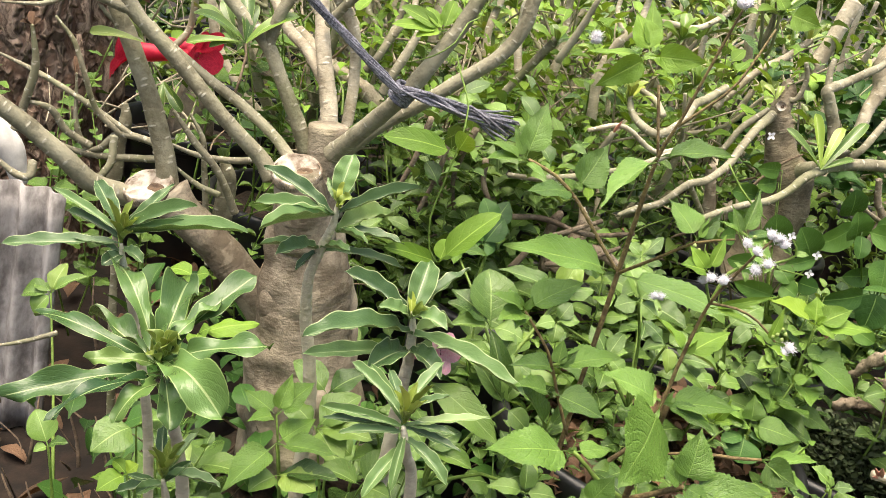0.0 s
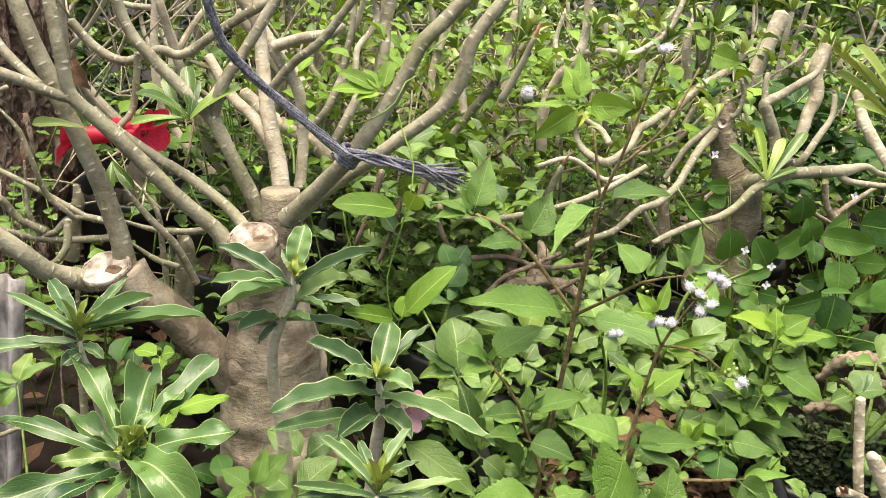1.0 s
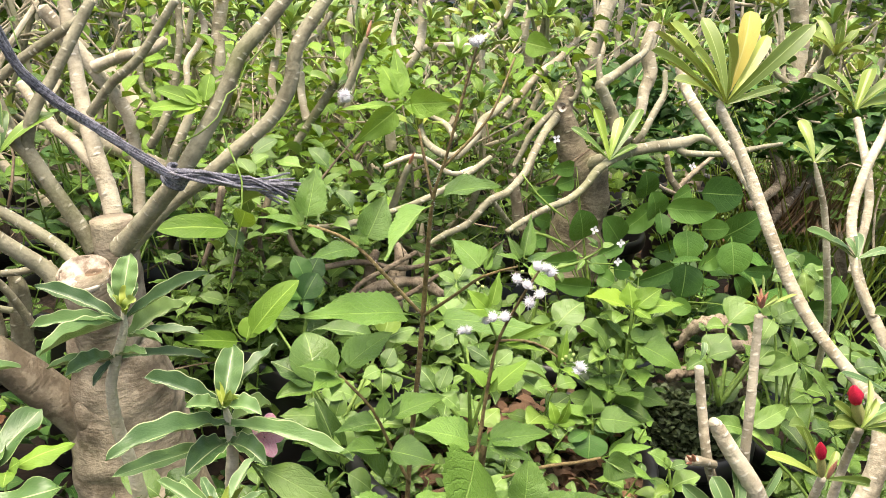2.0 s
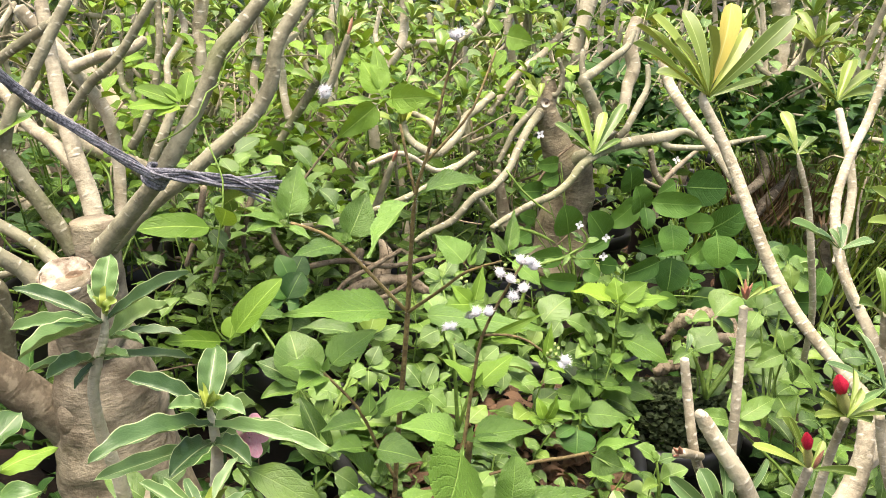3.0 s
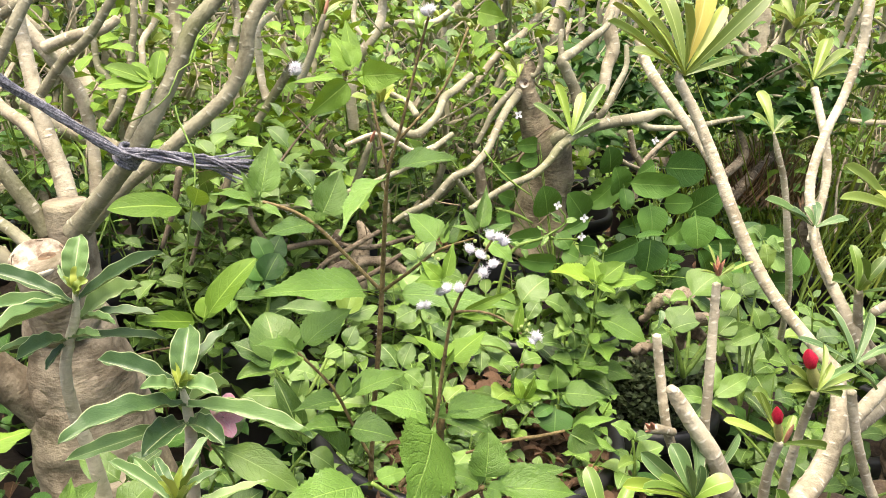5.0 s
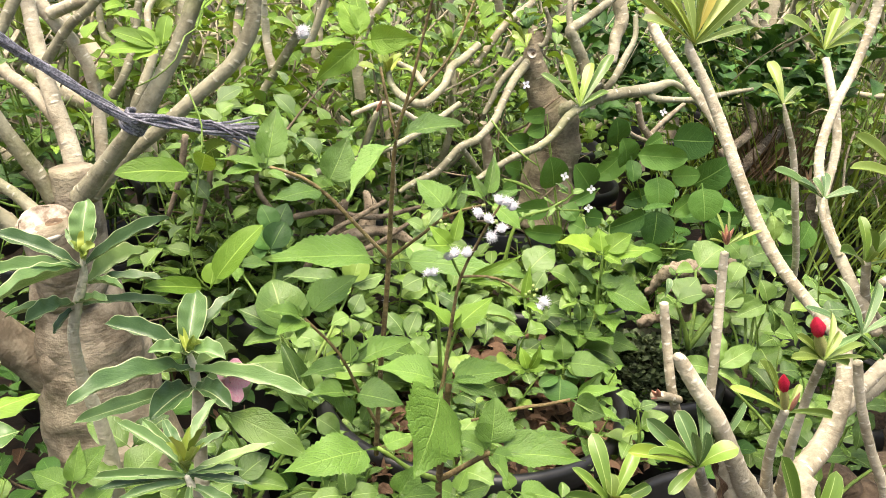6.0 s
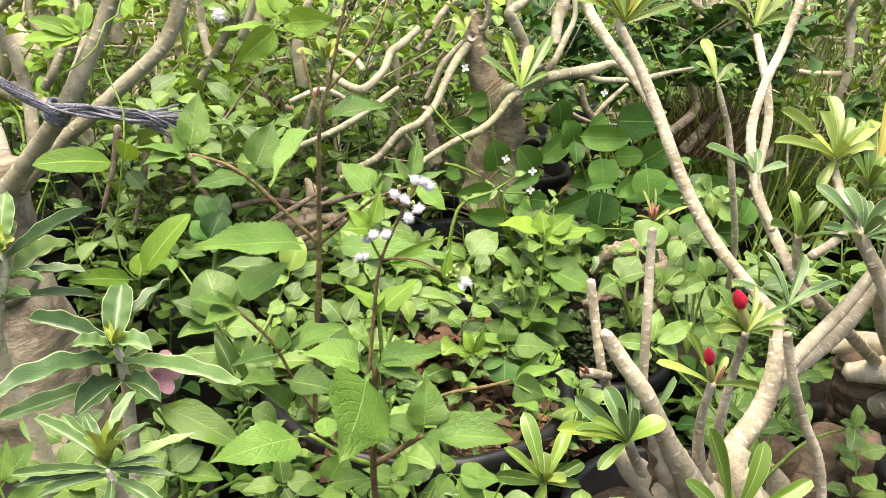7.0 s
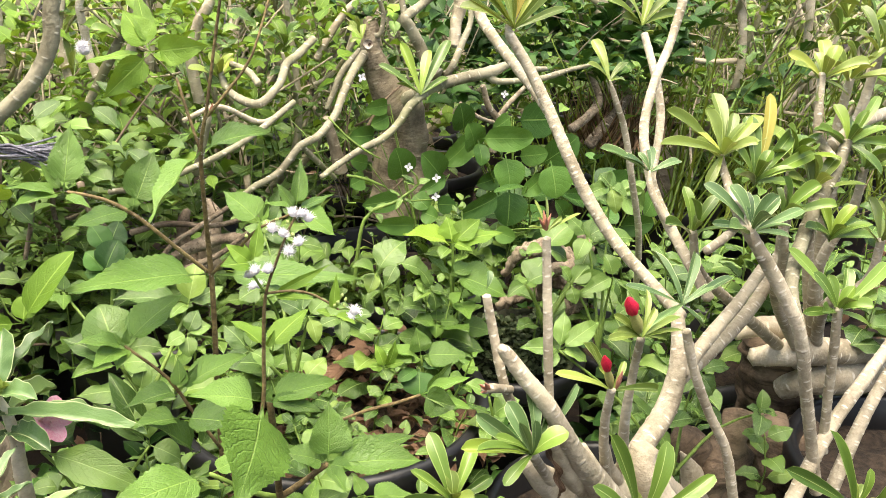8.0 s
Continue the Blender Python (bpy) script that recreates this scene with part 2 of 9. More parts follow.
STEM_GREEN = plain_mat("green_stem", (0.09, 0.16, 0.025), (0.20, 0.30, 0.06), 200, 0.55, 0.3)
TWIG = plain_mat("bare_twig", (0.10, 0.07, 0.045), (0.24, 0.18, 0.12), 200, 0.8, 0.5)
TWIG_DARK = plain_mat("dark_twig", (0.05, 0.034, 0.022), (0.15, 0.105, 0.07), 200, 0.85, 0.5)
TWIG_PALE = plain_mat("pale_twig", (0.20, 0.165, 0.11), (0.48, 0.41, 0.30), 200, 0.8, 0.5)
BUD_TIP = plain_mat("reddish_bud_tip", (0.44, 0.13, 0.10), (0.60, 0.34, 0.22), 150, 0.6, 0.3)
RED = plain_mat("red_petal", (0.50, 0.010, 0.04), (0.78, 0.035, 0.09), 60, 0.5, 0.2, glow=0.25)
PINK = plain_mat("pink_petal", (0.78, 0.27, 0.45), (0.90, 0.60, 0.68), 60, 0.5, 0.2, glow=0.3)
CALYX = plain_mat("calyx", (0.25, 0.30, 0.08), (0.48, 0.42, 0.16), 150, 0.6, 0.2)
FLUFF = plain_mat("white_floret", (0.74, 0.71, 0.76), (0.88, 0.87, 0.89), 300, 0.9, 0.1, glow=0.3)
WHITE_PETAL = plain_mat("white_petal", (0.70, 0.68, 0.74), (0.85, 0.84, 0.88), 100, 0.7, 0.1, glow=0.3)
BUD = plain_mat("green_bud", (0.24, 0.33, 0.08), (0.42, 0.50, 0.18), 200, 0.6, 0.3)
PLASTIC = plain_mat("black_plastic", (0.008, 0.008, 0.009), (0.022, 0.022, 0.024), 25, 0.38, 0.12, spec=0.5)
SOIL = plain_mat("potting_soil", (0.012, 0.008, 0.005), (0.055, 0.037, 0.024), 120, 0.95, 1.0)
# Brown earth taken near black: the shade under the plants is in the colour.
EARTH = plain_mat("shade_dark_earth", (0.006, 0.0035, 0.0022), (0.024, 0.014, 0.009), 30, 0.95, 1.0)
MOSS = plain_mat("moss", (0.012, 0.013, 0.008), (0.05, 0.055, 0.028), 150, 0.95, 0.8)
CEMENT = plain_mat("grey_fibre_cement", (0.12, 0.108, 0.106), (0.44, 0.415, 0.41), 45, 0.85, 0.8, stretch=(1, 1, 0.6))
SACK = plain_mat("white_sack", (0.42, 0.40, 0.38), (0.66, 0.64, 0.61), 40, 0.8, 0.4)
CORD = plain_mat("blue_grey_cord", (0.07, 0.07, 0.09), (0.35, 0.34, 0.40), 500, 0.6, 0.5)
GRASS = leaf_mat("grass_blade", (0.08, 0.17, 0.02), (0.24, 0.36, 0.05), (0.24, 0.34, 0.10), 0.06, None, 0.06, 2, 0.05, 0.5, 0.1, 0.0, 0.3)


# ---------- building blocks ----------
def thing(name, base, label, category, group="", kind=""):
    ob = new(name)
    ob.location = base
    ob.empty_display_size = 0.05
    return tagged(ob, label, category, group, kind)


def hang(ob, parent):
    """Parents ob, whose own matrix is its place in the world."""
    inv = Matrix.Translation(parent.location).inverted() if parent.type == "EMPTY" else Matrix.Identity(4)
    top = parent
    while top.parent:
        top = top.parent
    if parent.type != "EMPTY":
        inv = parent.matrix_basis.inverted()
    ob.parent, ob.matrix_parent_inverse = parent, inv
    return ob


def mesh(name, verts, faces, uvs=None, mat=None, smooth=True):
    me = bpy.data.meshes.new(name)
    me.from_pydata([tuple(v) for v in verts], [], faces)
    if uvs is not None:
        lay = me.uv_layers.new(name="UVMap")
        idx = np.empty(len(me.loops), dtype=np.int32)
        me.loops.foreach_get("vertex_index", idx)
        lay.data.foreach_set("uv", np.asarray(uvs, dtype=np.float32)[idx].ravel())
    if smooth:
        me.polygons.foreach_set("use_smooth", [True] * len(me.polygons))
    if mat:
        me.materials.append(mat)
    me.update()
    return me


def part(name, me, parent, label="", m=None):
    ob = new(name, me)
    if m is not None:
        ob.matrix_basis = m
    hang(ob, parent)
    return tagged(ob, label)


def spline(pts, radii, gap):
    """A smooth line through the points, with its radii."""
    p = [np.array(q, float) for q in pts]
    n = len(p)
    if isinstance(radii, (int, float)):
        radii = [radii] * n
    if len(radii) != n:
        radii = list(np.interp(np.linspace(0, 1, n), np.linspace(0, 1, len(radii)), radii))
    out, rad = [], []
    for i in range(n - 1):
        a, b = p[i], p[i + 1]
        z = p[i - 1] if i else 2 * a - b
        c = p[i + 2] if i + 2 < n else 2 * b - a
        k = max(2, int(np.linalg.norm(b - a) / gap))
        for j in range(k):
            s = j / k
            out.append(0.5 * (2 * a + (b - z) * s + (2 * z - 5 * a + 4 * b - c) * s * s + (3 * a - z - 3 * b + c) * s ** 3))
            rad.append(radii[i] + (radii[i + 1] - radii[i]) * s)
    out.append(p[-1])
    rad.append(radii[-1])
    return np.array(out), np.array(rad)


def tube_data(pts, radii, sides=9, gap=0.012, rough=0.06, grain=55.0, round_end=True, scar=0.0):
    """A swept stem. scar: the distance from leaf scar to leaf scar along it, which climb in a spiral. Gives points, faces, UVs in metres and the scars."""
    line, rad = spline(pts, radii, gap)
    n = len(line)
    tan = np.gradient(line, axis=0)
    tan /= np.linalg.norm(tan, axis=1)[:, None] + 1e-12
    nrm = np.cross(tan[0], (0.31, 0.9, 0.27))
    nrm /= np.linalg.norm(nrm)
    dist = np.concatenate([[0], np.cumsum(np.linalg.norm(np.diff(line, axis=0), axis=1))])
    verts, uvs, faces, marks = [], [], [], []
    for i in range(n):
        nrm = nrm - tan[i] * nrm.dot(tan[i])
        nrm /= np.linalg.norm(nrm)
        bi = np.cross(tan[i], nrm)
        for k in range(sides + 1):
            a = 2 * math.pi * (k % sides) / sides
            d = nrm * math.cos(a) + bi * math.sin(a)
            q = line[i] + d * rad[i]
            r = rad[i] * (1 + rough * noise.noise(Vector(q * grain)) + rough * 0.8 * noise.noise(Vector(q * grain * 0.3)))
            mark = 0.0
            if scar:
                wide = min(0.62, 0.10 + 0.0027 / rad[i])
                row = math.floor(dist[i] / scar)
                for j in (row - 1, row, row + 1):
                    jit = noise.noise(Vector((j * 1.37 + pts[0][0] * 50, 0.5, 0.2)))
                    dv = dist[i] - (j + 0.5 + 0.35 * jit) * scar
                    for s in (0, 2.1, 4.2):
                        da = (a - j * 2.4 - s - jit + math.pi) % (2 * math.pi) - math.pi
                        arc = dv + 0.0022 * da * da + 0.0025 * s
                        mark = max(mark, math.exp(-(arc / 0.0009) ** 2 - (da / wide) ** 4) * min(1.0, 0.85 + 0.6 * jit))
                r += mark * min(0.0014, rad[i] * 0.10)
            verts.append(line[i] + d * r)
            uvs.append((2 * math.pi * rad[i] * k / sides, dist[i]))
            marks.append(mark)
    w = sides + 1
    for i in range(n - 1):
        for k in range(sides):
            faces.append((i * w + k, i * w + k + 1, (i + 1) * w + k + 1, (i + 1) * w + k))
    for i, s in ((0, -1), (n - 1, 1)):
        c = len(verts)
        verts.append(line[i] + tan[i] * s * rad[i] * (0.5 if round_end else 0.02))
        uvs.append((0, dist[i]))
        marks.append(0.0)
        for k in range(sides):
            f = (i * w + k, i * w + k + 1, c)
            faces.append(f if s > 0 else f[::-1])
    return verts, faces, uvs, marks


def tube(name, pts, radii, mat, parent, label="", sides=9, gap=0.012, rough=0.06, grain=55.0, round_end=True, scar=0.0):
    if scar:
        sides, gap = max(sides, 22), min(gap, scar * 0.2, 0.0014)
    v, f, u, s = tube_data(pts, radii, sides, gap, rough, grain, round_end, scar)
    me = mesh(name, v, f, u, mat)
    if scar:
        me.attributes.new("scar", "FLOAT", "POINT").data.foreach_set("value", s)
    return part(name, me, parent, label)


def join(blocks):
    verts, faces, uvs = [], [], []
    for v, f, u in blocks:
        k = len(verts)
        verts.extend(v)
        uvs.extend(u)
        faces.extend(tuple(i + k for i in q) for q in f)
    return verts, faces, uvs


# Outlines of the leaf kinds: half width along the leaf, 0 at the base and 1 at the tip.
def outline(kind, v):
    if kind == "paddle":
        return 0.5 * min(1, (v * 1.02 + 0.04)) ** 0.75 * max(0, 1 - max(0, (v - 0.6) / 0.4) ** 2.0) ** 0.62 * 1.15
    if kind == "lance":
        return 0.5 * (math.sin(math.pi * min(1, v * 0.92 + 0.05)) ** 0.8) * (0.72 + 0.4 * v) * max(0.0, 1 - max(0, (v - 0.8) / 0.2) ** 2) ** 0.5
    if kind == "grass":
        return 0.5 * (1 - v) ** 0.6
    petiole = 0.16
    if kind == "pointed" and v >= petiole:
        s = (v - petiole) / (1 - petiole)
        return max(0.022 * (1 - s), 1.2 * (s + 0.002) ** 0.42 * (1 - s) ** (1.0 + 0.3 * s))
    if v < petiole:
        return 0.022
    s = (v - petiole) / (1 - petiole)
    if kind == "round":
        return max(0.022, 0.5 * (1 - abs(2 * s ** 0.88 - 1) ** 2.3) ** 0.62)
    if kind == "heart":
        return max(0.022, 0.98 * (s + 0.0001) ** 0.40 * (1 - s) ** 0.60)
    return max(0.022 * (1 - s), 0.5 * math.sin(math.pi * s ** 0.72) ** 0.78 * (1 - 0.25 * s ** 4))


def leaf_data(kind, seed, droop=0.15, fold=0.18, wave=0.02, curl=0.0, ny=9, nx=4, teeth=0.0, twist=0.0, flare=0.0, ripple=17.0):
    """A leaf of length 1 along y and width 1, with its upper side to z."""
    rng = random.Random(seed)
    ph, ph2 = rng.uniform(0, 6.28), rng.uniform(0, 6.28)
    verts, uvs, faces = [], [], []
    z, y, ang = 0.0, 0.0, droop * 0.9
    for j in range(ny + 1):
        v = j / ny
        if j:
            ang = droop * (0.9 - 2.0 * v) - curl * max(0, v - 0.55) * 5
            y, z = y + math.cos(ang) / ny, z + math.sin(ang) / ny
        w = outline(kind, v)
        if teeth and j % 2:
            w *= 1 + teeth
        tw = twist * (v - 0.3)
        for i in range(nx + 1):
            s = 2 * i / nx - 1
            x = s * w
            e = abs(s) ** 1.5
            zz = fold * abs(s) * w * 0.9 - flare * e * w + wave * e * math.sin(v * ripple + ph + (2.2 if s > 0 else 0)) + 0.4 * wave * math.sin(v * 7 + ph2)
            nx_, nz_ = x * math.cos(tw) - zz * math.sin(tw), x * math.sin(tw) + zz * math.cos(tw)
            verts.append((nx_, y - nz_ * math.sin(ang), z + nz_ * math.cos(ang)))
            uvs.append((0.5 + 0.5 * s, v))
    k = nx + 1
    for j in range(ny):
        for i in range(nx):
            faces.append((j * k + i, j * k + i + 1, (j + 1) * k + i + 1, (j + 1) * k + i))
    # normalise the chord to length 1
    tip = verts[ny * k + nx // 2]
    a = math.atan2(tip[2], tip[1])
    n = math.hypot(tip[1], tip[2])
    c, s = math.cos(-a) / n, math.sin(-a) / n
    verts = [(x, yy * c - zz * s, yy * s + zz * c) for x, yy, zz in verts]
    return verts, faces, uvs


LEAF_BANK = {}


def leaf_bank(kind, mat, low=False):
    """Some meshes of one kind of leaf in one material, made once and shared."""
    key = (kind, mat.name, low)
    if key not in LEAF_BANK:
        made = []
        for s in range(5):
            rng = random.Random(hash_of(kind) + s)
            par = dict(droop=rng.uniform(0.1, 0.45), fold=rng.uniform(0.1, 0.5), wave=rng.uniform(0.0, 0.02), curl=rng.uniform(0, 0.15), twist=rng.uniform(-0.3, 0.3))
            shape = kind
            if kind == "wavy":
                shape = "lance"
                par.update(wave=rng.uniform(0.016, 0.032), fold=rng.uniform(0.25, 0.8), droop=rng.uniform(0.05, 0.4), curl=rng.choice((0, 0, 0.12)), twist=rng.uniform(-0.35, 0.35), ripple=rng.uniform(24, 32))
            if kind == "ovate":
                par.update(teeth=0.03, wave=rng.uniform(0.01, 0.035), flare=rng.uniform(-0.1, 0.2), fold=rng.uniform(0.05, 0.3), droop=rng.uniform(0.1, 0.5))
            if kind == "round":
                par.update(droop=rng.uniform(0.05, 0.25), fold=rng.uniform(0.0, 0.2), wave=0.015, twist=rng.uniform(-0.15, 0.15))
            if kind == "heart":
                par.update(droop=rng.uniform(0.05, 0.3), fold=rng.uniform(0.05, 0.3), wave=rng.uniform(0.005, 0.02), twist=rng.uniform(-0.15, 0.15))
            if kind == "curly":
                shape = "paddle"
                par.update(wave=rng.uniform(0.05, 0.10), fold=rng.uniform(0.1, 0.5), droop=rng.uniform(0.1, 0.6), curl=rng.uniform(0.0, 0.3), twist=rng.uniform(-0.4, 0.4))
            if kind == "toothed":
                shape = "pointed"
                par.update(teeth=0.10, wave=0.02, droop=rng.uniform(0.0, 0.25), curl=0.0, flare=rng.uniform(0, 0.15), fold=rng.uniform(0.12, 0.42))
            ny, nx = (5, 2) if low else {"toothed": (38, 4), "ovate": (16, 4), "paddle": (14, 4), "curly": (26, 6), "wavy": (30, 6), "grass": (5, 2)}.get(kind, (14, 4))
            v, f, u = leaf_data(shape, s, ny=ny, nx=nx, **par)
            made.append(mesh("leaf", v, f, u, mat))
        LEAF_BANK[key] = made
    return LEAF_BANK[key]


def hash_of(text):
    return sum((i + 1) * ord(c) for i, c in enumerate(text))


def leaf_pose(base, tip, width, face=(0, -0.45, 1.0)):
    b, t = Vector(base), Vector(tip)
    y = t - b
    n = y.length
    y.normalize()
    z = Vector(face)
    z = z - y * z.dot(y)
    if z.length < 0.05:
        z = Vector((0, -1, 0.3)) - y * y.dot(Vector((0, -1, 0.3)))
    z.normalize()
    x = y.cross(z)
    m = Matrix.Identity(4)
    for i in range(3):
        m[i][0], m[i][1], m[i][2], m[i][3] = x[i] * width, y[i] * n, z[i] * min(n, width * 2.5), b[i]
    return m


RNG = random.Random(7)


def leaf(parent, base, tip, width, kind, mat, face=(0, -0.45, 1.0), low=False, name="leaf", label=""):
    bank = leaf_bank(kind, mat, low)
    ob = new(name, bank[RNG.randrange(len(bank))])
    ob.matrix_basis = leaf_pose(base, tip, width, face)
    hang(ob, parent)
    return tagged(ob, label)


def whorl(parent, centre, tips, kind, mat, tilt=(0, -0.45, 1.0)):
    """Leaves from one point to their tips, each (tip, width)."""
    for t, w in tips:
        leaf(parent, centre, t, w * {"wavy": 0.86, "paddle": 0.94}.get(kind, 1.12), kind, mat, (tilt[0] + RNG.uniform(-0.3, 0.3), tilt[1] + RNG.uniform(-0.3, 0.3), tilt[2]))


FACES = {"u": (0, -0.35, 1), "c": (0.05, -1, 0.12), "l": (-0.8, -0.6, 0.5), "r": (0.8, -0.6, 0.5), "b": (0, 0.7, 0.8), "h": (0.1, -1, -0.25)}


def spray(parent, base, rows, kind, mat):
    """Leaves from one point, each (tip, width, the way its upper side faces)."""
    for t, w, f in rows:
        d = FACES[f]
        leaf(parent, base, t, w * 1.08, kind, mat, (d[0] + RNG.uniform(-0.15, 0.15), d[1] + RNG.uniform(-0.12, 0.12), d[2]))


def tuft(parent, c, axis, n, length, width, kind, mat, rng, low=False, spread=(0.35, 1.35)):
    """A rosette of n leaves about an axis."""
    a = Vector(axis).normalized()
    s = a.orthogonal().normalized()
    q = a.cross(s)
    for i in range(n):
        ph = i * 2.4 + rng.uniform(-0.3, 0.3)
        op = spread[0] + (spread[1] - spread[0]) * (1 - (i + 0.5) / n)
        d = a * math.cos(op) + (s * math.cos(ph) + q * math.sin(ph)) * math.sin(op)
        ln = length * rng.uniform(0.7, 1.1) * (0.6 + 0.4 * math.sin(op))
        b = Vector(c) - a * length * 0.12 * (1 - i / n)
        leaf(parent, b, b + d * ln, width * rng.uniform(0.8, 1.15), kind, mat, a + Vector((0, -0.15, 0.3)), low)


def tuft_mesh(c, axis, n, length, width, kind, mat, rng, spread=(0.3, 1.4)):
    """A rosette in one mesh, for shrubs far off."""
    a = Vector(axis).normalized()
    s = a.orthogonal().normalized()
    q = a.cross(s)
    blocks = []
    for i in range(n):
        ph = i * 2.4 + rng.uniform(-0.3, 0.3)
        op = spread[0] + (spread[1] - spread[0]) * (1 - (i + 0.5) / n)
        d = a * math.cos(op) + (s * math.cos(ph) + q * math.sin(ph)) * math.sin(op)
        ln = length * rng.uniform(0.7, 1.1) * (0.6 + 0.4 * math.sin(op))
        v, f, u = leaf_data(kind, rng.randrange(99), droop=rng.uniform(0.1, 0.5), fold=rng.uniform(0.1, 0.5), ny=5, nx=2)
        m = leaf_pose(c, Vector(c) + d * ln, width * rng.uniform(0.8, 1.2), a + Vector((0, -0.15, 0.3)))
        blocks.append(([m @ Vector(p) for p in v], f, u))
    return mesh("leaf_tuft", *join(blocks), mat)


def lump(name, c, size, mat, parent, label="", rough=0.35, grain=30.0, n=26):
    """A knobbly lump of wood about c."""
    verts, faces, uvs = [], [], []
    for j in range(n // 2 + 1):
        th = math.pi * j / (n // 2)
        for i in range(n + 1):
            ph = 2 * math.pi * (i % n) / n
            d = Vector((math.sin(th) * math.cos(ph), math.sin(th) * math.sin(ph), math.cos(th)))
            q = Vector((d.x * size[0], d.y * size[1], d.z * size[2])) + Vector(c)
            k = 1 + rough * noise.ridged_multi_fractal(q * grain, 0.9, 2.0, 3, 1.0, 2.0) * 0.4 + rough * noise.noise(q * grain * 0.5)
            verts.append(Vector(c) + Vector((d.x * size[0], d.y * size[1], d.z * size[2])) * k)
            uvs.append((ph * size[0], -th * size[2]))
    w = n + 1
    for j in range(n // 2):
        for i in range(n):
            faces.append((j * w + i, (j + 1) * w + i, (j + 1) * w + i + 1, j * w + i + 1))
    return part(name, mesh(name, verts, faces, uvs, mat), parent, label)


def lathe(profile, sides=40, wob=0.0):
    verts, faces, uvs = [], [], []
    n = len(profile)
    for i, (r, z) in enumerate(profile):
        for k in range(sides):
            a = 2 * math.pi * k / sides
            rr = r * (1 + wob * math.sin(2 * a + 1))
            verts.append((rr * math.cos(a), rr * math.sin(a), z))
            uvs.append((k / sides, z))
    for i in range(n - 1):
        for k in range(sides):
            k2 = (k + 1) % sides
            faces.append((i * sides + k, i * sides + k2, (i + 1) * sides + k2, (i + 1) * sides + k))
    return verts, faces, uvs


def pot(x, y, r, h, rim=0.012, label="round black plastic nursery pot full of weeds"):
    ob = thing("plant_pot", (x, y, 0), label, "plant pot", "nursery pots")
    t = 0.004
    prof = [(0.0, 0.006), (r * 0.72, 0.004), (r * 0.76, 0.012), (r * 0.94, h - 0.035), (r * 0.95, h - 0.032), (r + 0.006, h - 0.030), (r + 0.009, h - 0.024), (r + 0.009, h - 0.006),
            (r + 0.006, h), (r - 0.002, h), (r - 0.006, h - 0.004), (r * 0.93, h - 0.04), (r * 0.9, h - 0.08)]
    me = mesh("pot_shell", *lathe(prof, 48, 0.012), PLASTIC)
    part("pot_shell", me, ob, "", pose(x, y, 0))
    rings = [(r * 0.93 * s, h - 0.045) for s in (1.0, 0.85, 0.7, 0.55, 0.4, 0.25, 0.1, 0.001)]
    v, f, u = lathe(rings, 32)
    v = [(a, b, c + 0.012 * noise.noise(Vector((a * 30 + x, b * 30, 1))) + 0.012 * (1 - (a * a + b * b) / r / r)) for a, b, c in v]
    part("soil", mesh("soil", v, f, u, SOIL), ob, "dark crumbly potting soil", pose(x, y, 0))
    return ob


def cut_face(parent, c, normal, r, name="cut_face"):
    """The sawn, weathered face of a pruned limb: a pale disc with a rim of bark and a brown core."""
    prof = [(r * 1.06, -r * 0.10), (r * 1.08, 0.001), (r * 1.0, 0.0035), (r * 0.93, 0.001), (r * 0.6, 0.0), (r * 0.3, -0.001), (0.0003, -0.002)]
    v, f, u = lathe(prof, 24)
    v = [(a * (1 + 0.08 * noise.noise(Vector((a * 60, b * 60, 3)))), b, z + 0.003 * noise.noise(Vector((a * 110, b * 110, c[0])))) for a, b, z in v]
    q = Vector(normal).to_track_quat("Z", "Y").to_matrix().to_4x4()
    m = Matrix.Translation(c) @ q
    ob = part(name, mesh(name, v, f, u, CUT), parent, "pale weathered sawn wood", m)
    v, f, u = lathe([(r * 0.90, -0.002), (r * 0.95, r * 0.07), (r * 1.03, r * 0.09), (r * 1.09, -r * 0.06), (r * 1.06, -r * 0.35)], 40)
    v = [(a * (1 + 0.10 * noise.noise(Vector((a * 90, b * 90, 3)))), b * (1 + 0.10 * noise.noise(Vector((b * 90, a * 90, 6)))), z + 0.10 * r * noise.noise(Vector((a * 160, b * 160, c[0])))) for a, b, z in v]
    rim = new("bark_rim", mesh("bark_rim", v, f, u, BARK_ROOT))
    rim.matrix_basis = m
    hang(rim, ob)
    k = r * 0.33
    v, f, u = lathe([(k, -0.001), (k * 0.7, 0.002), (k * 0.3, 0.001), (0.0003, 0.0)], 14, 0.2)
    v = [(a + r * 0.35, b + r * 0.1, z) for a, b, z in v]
    core = new("pith", mesh("pith", v, f, u, CUT_CORE))
    core.matrix_basis = m
    hang(core, ob)
    return ob


def bud_mesh(mat, kind="egg"):
    prof = [(0.001, 0), (0.16, 0.06), (0.30, 0.25), (0.33, 0.45), (0.26, 0.7), (0.12, 0.9), (0.02, 1.0)]
    v, f, u = lathe(prof, 15)
    v = [(a * (1 + 0.16 * math.cos(5 * math.atan2(b, a) + 5 * c)), b * (1 + 0.16 * math.cos(5 * math.atan2(b, a) + 5 * c)), c) for a, b, c in v]
    return mesh("bud", v, f, u, mat)


def along(base, tip, width=1.0):
    d = Vector(tip) - Vector(base)
    return Matrix.Translation(base) @ d.to_track_quat("Z", "Y").to_matrix().to_4x4() @ Matrix.Diagonal((d.length * width, d.length * width, d.length, 1))


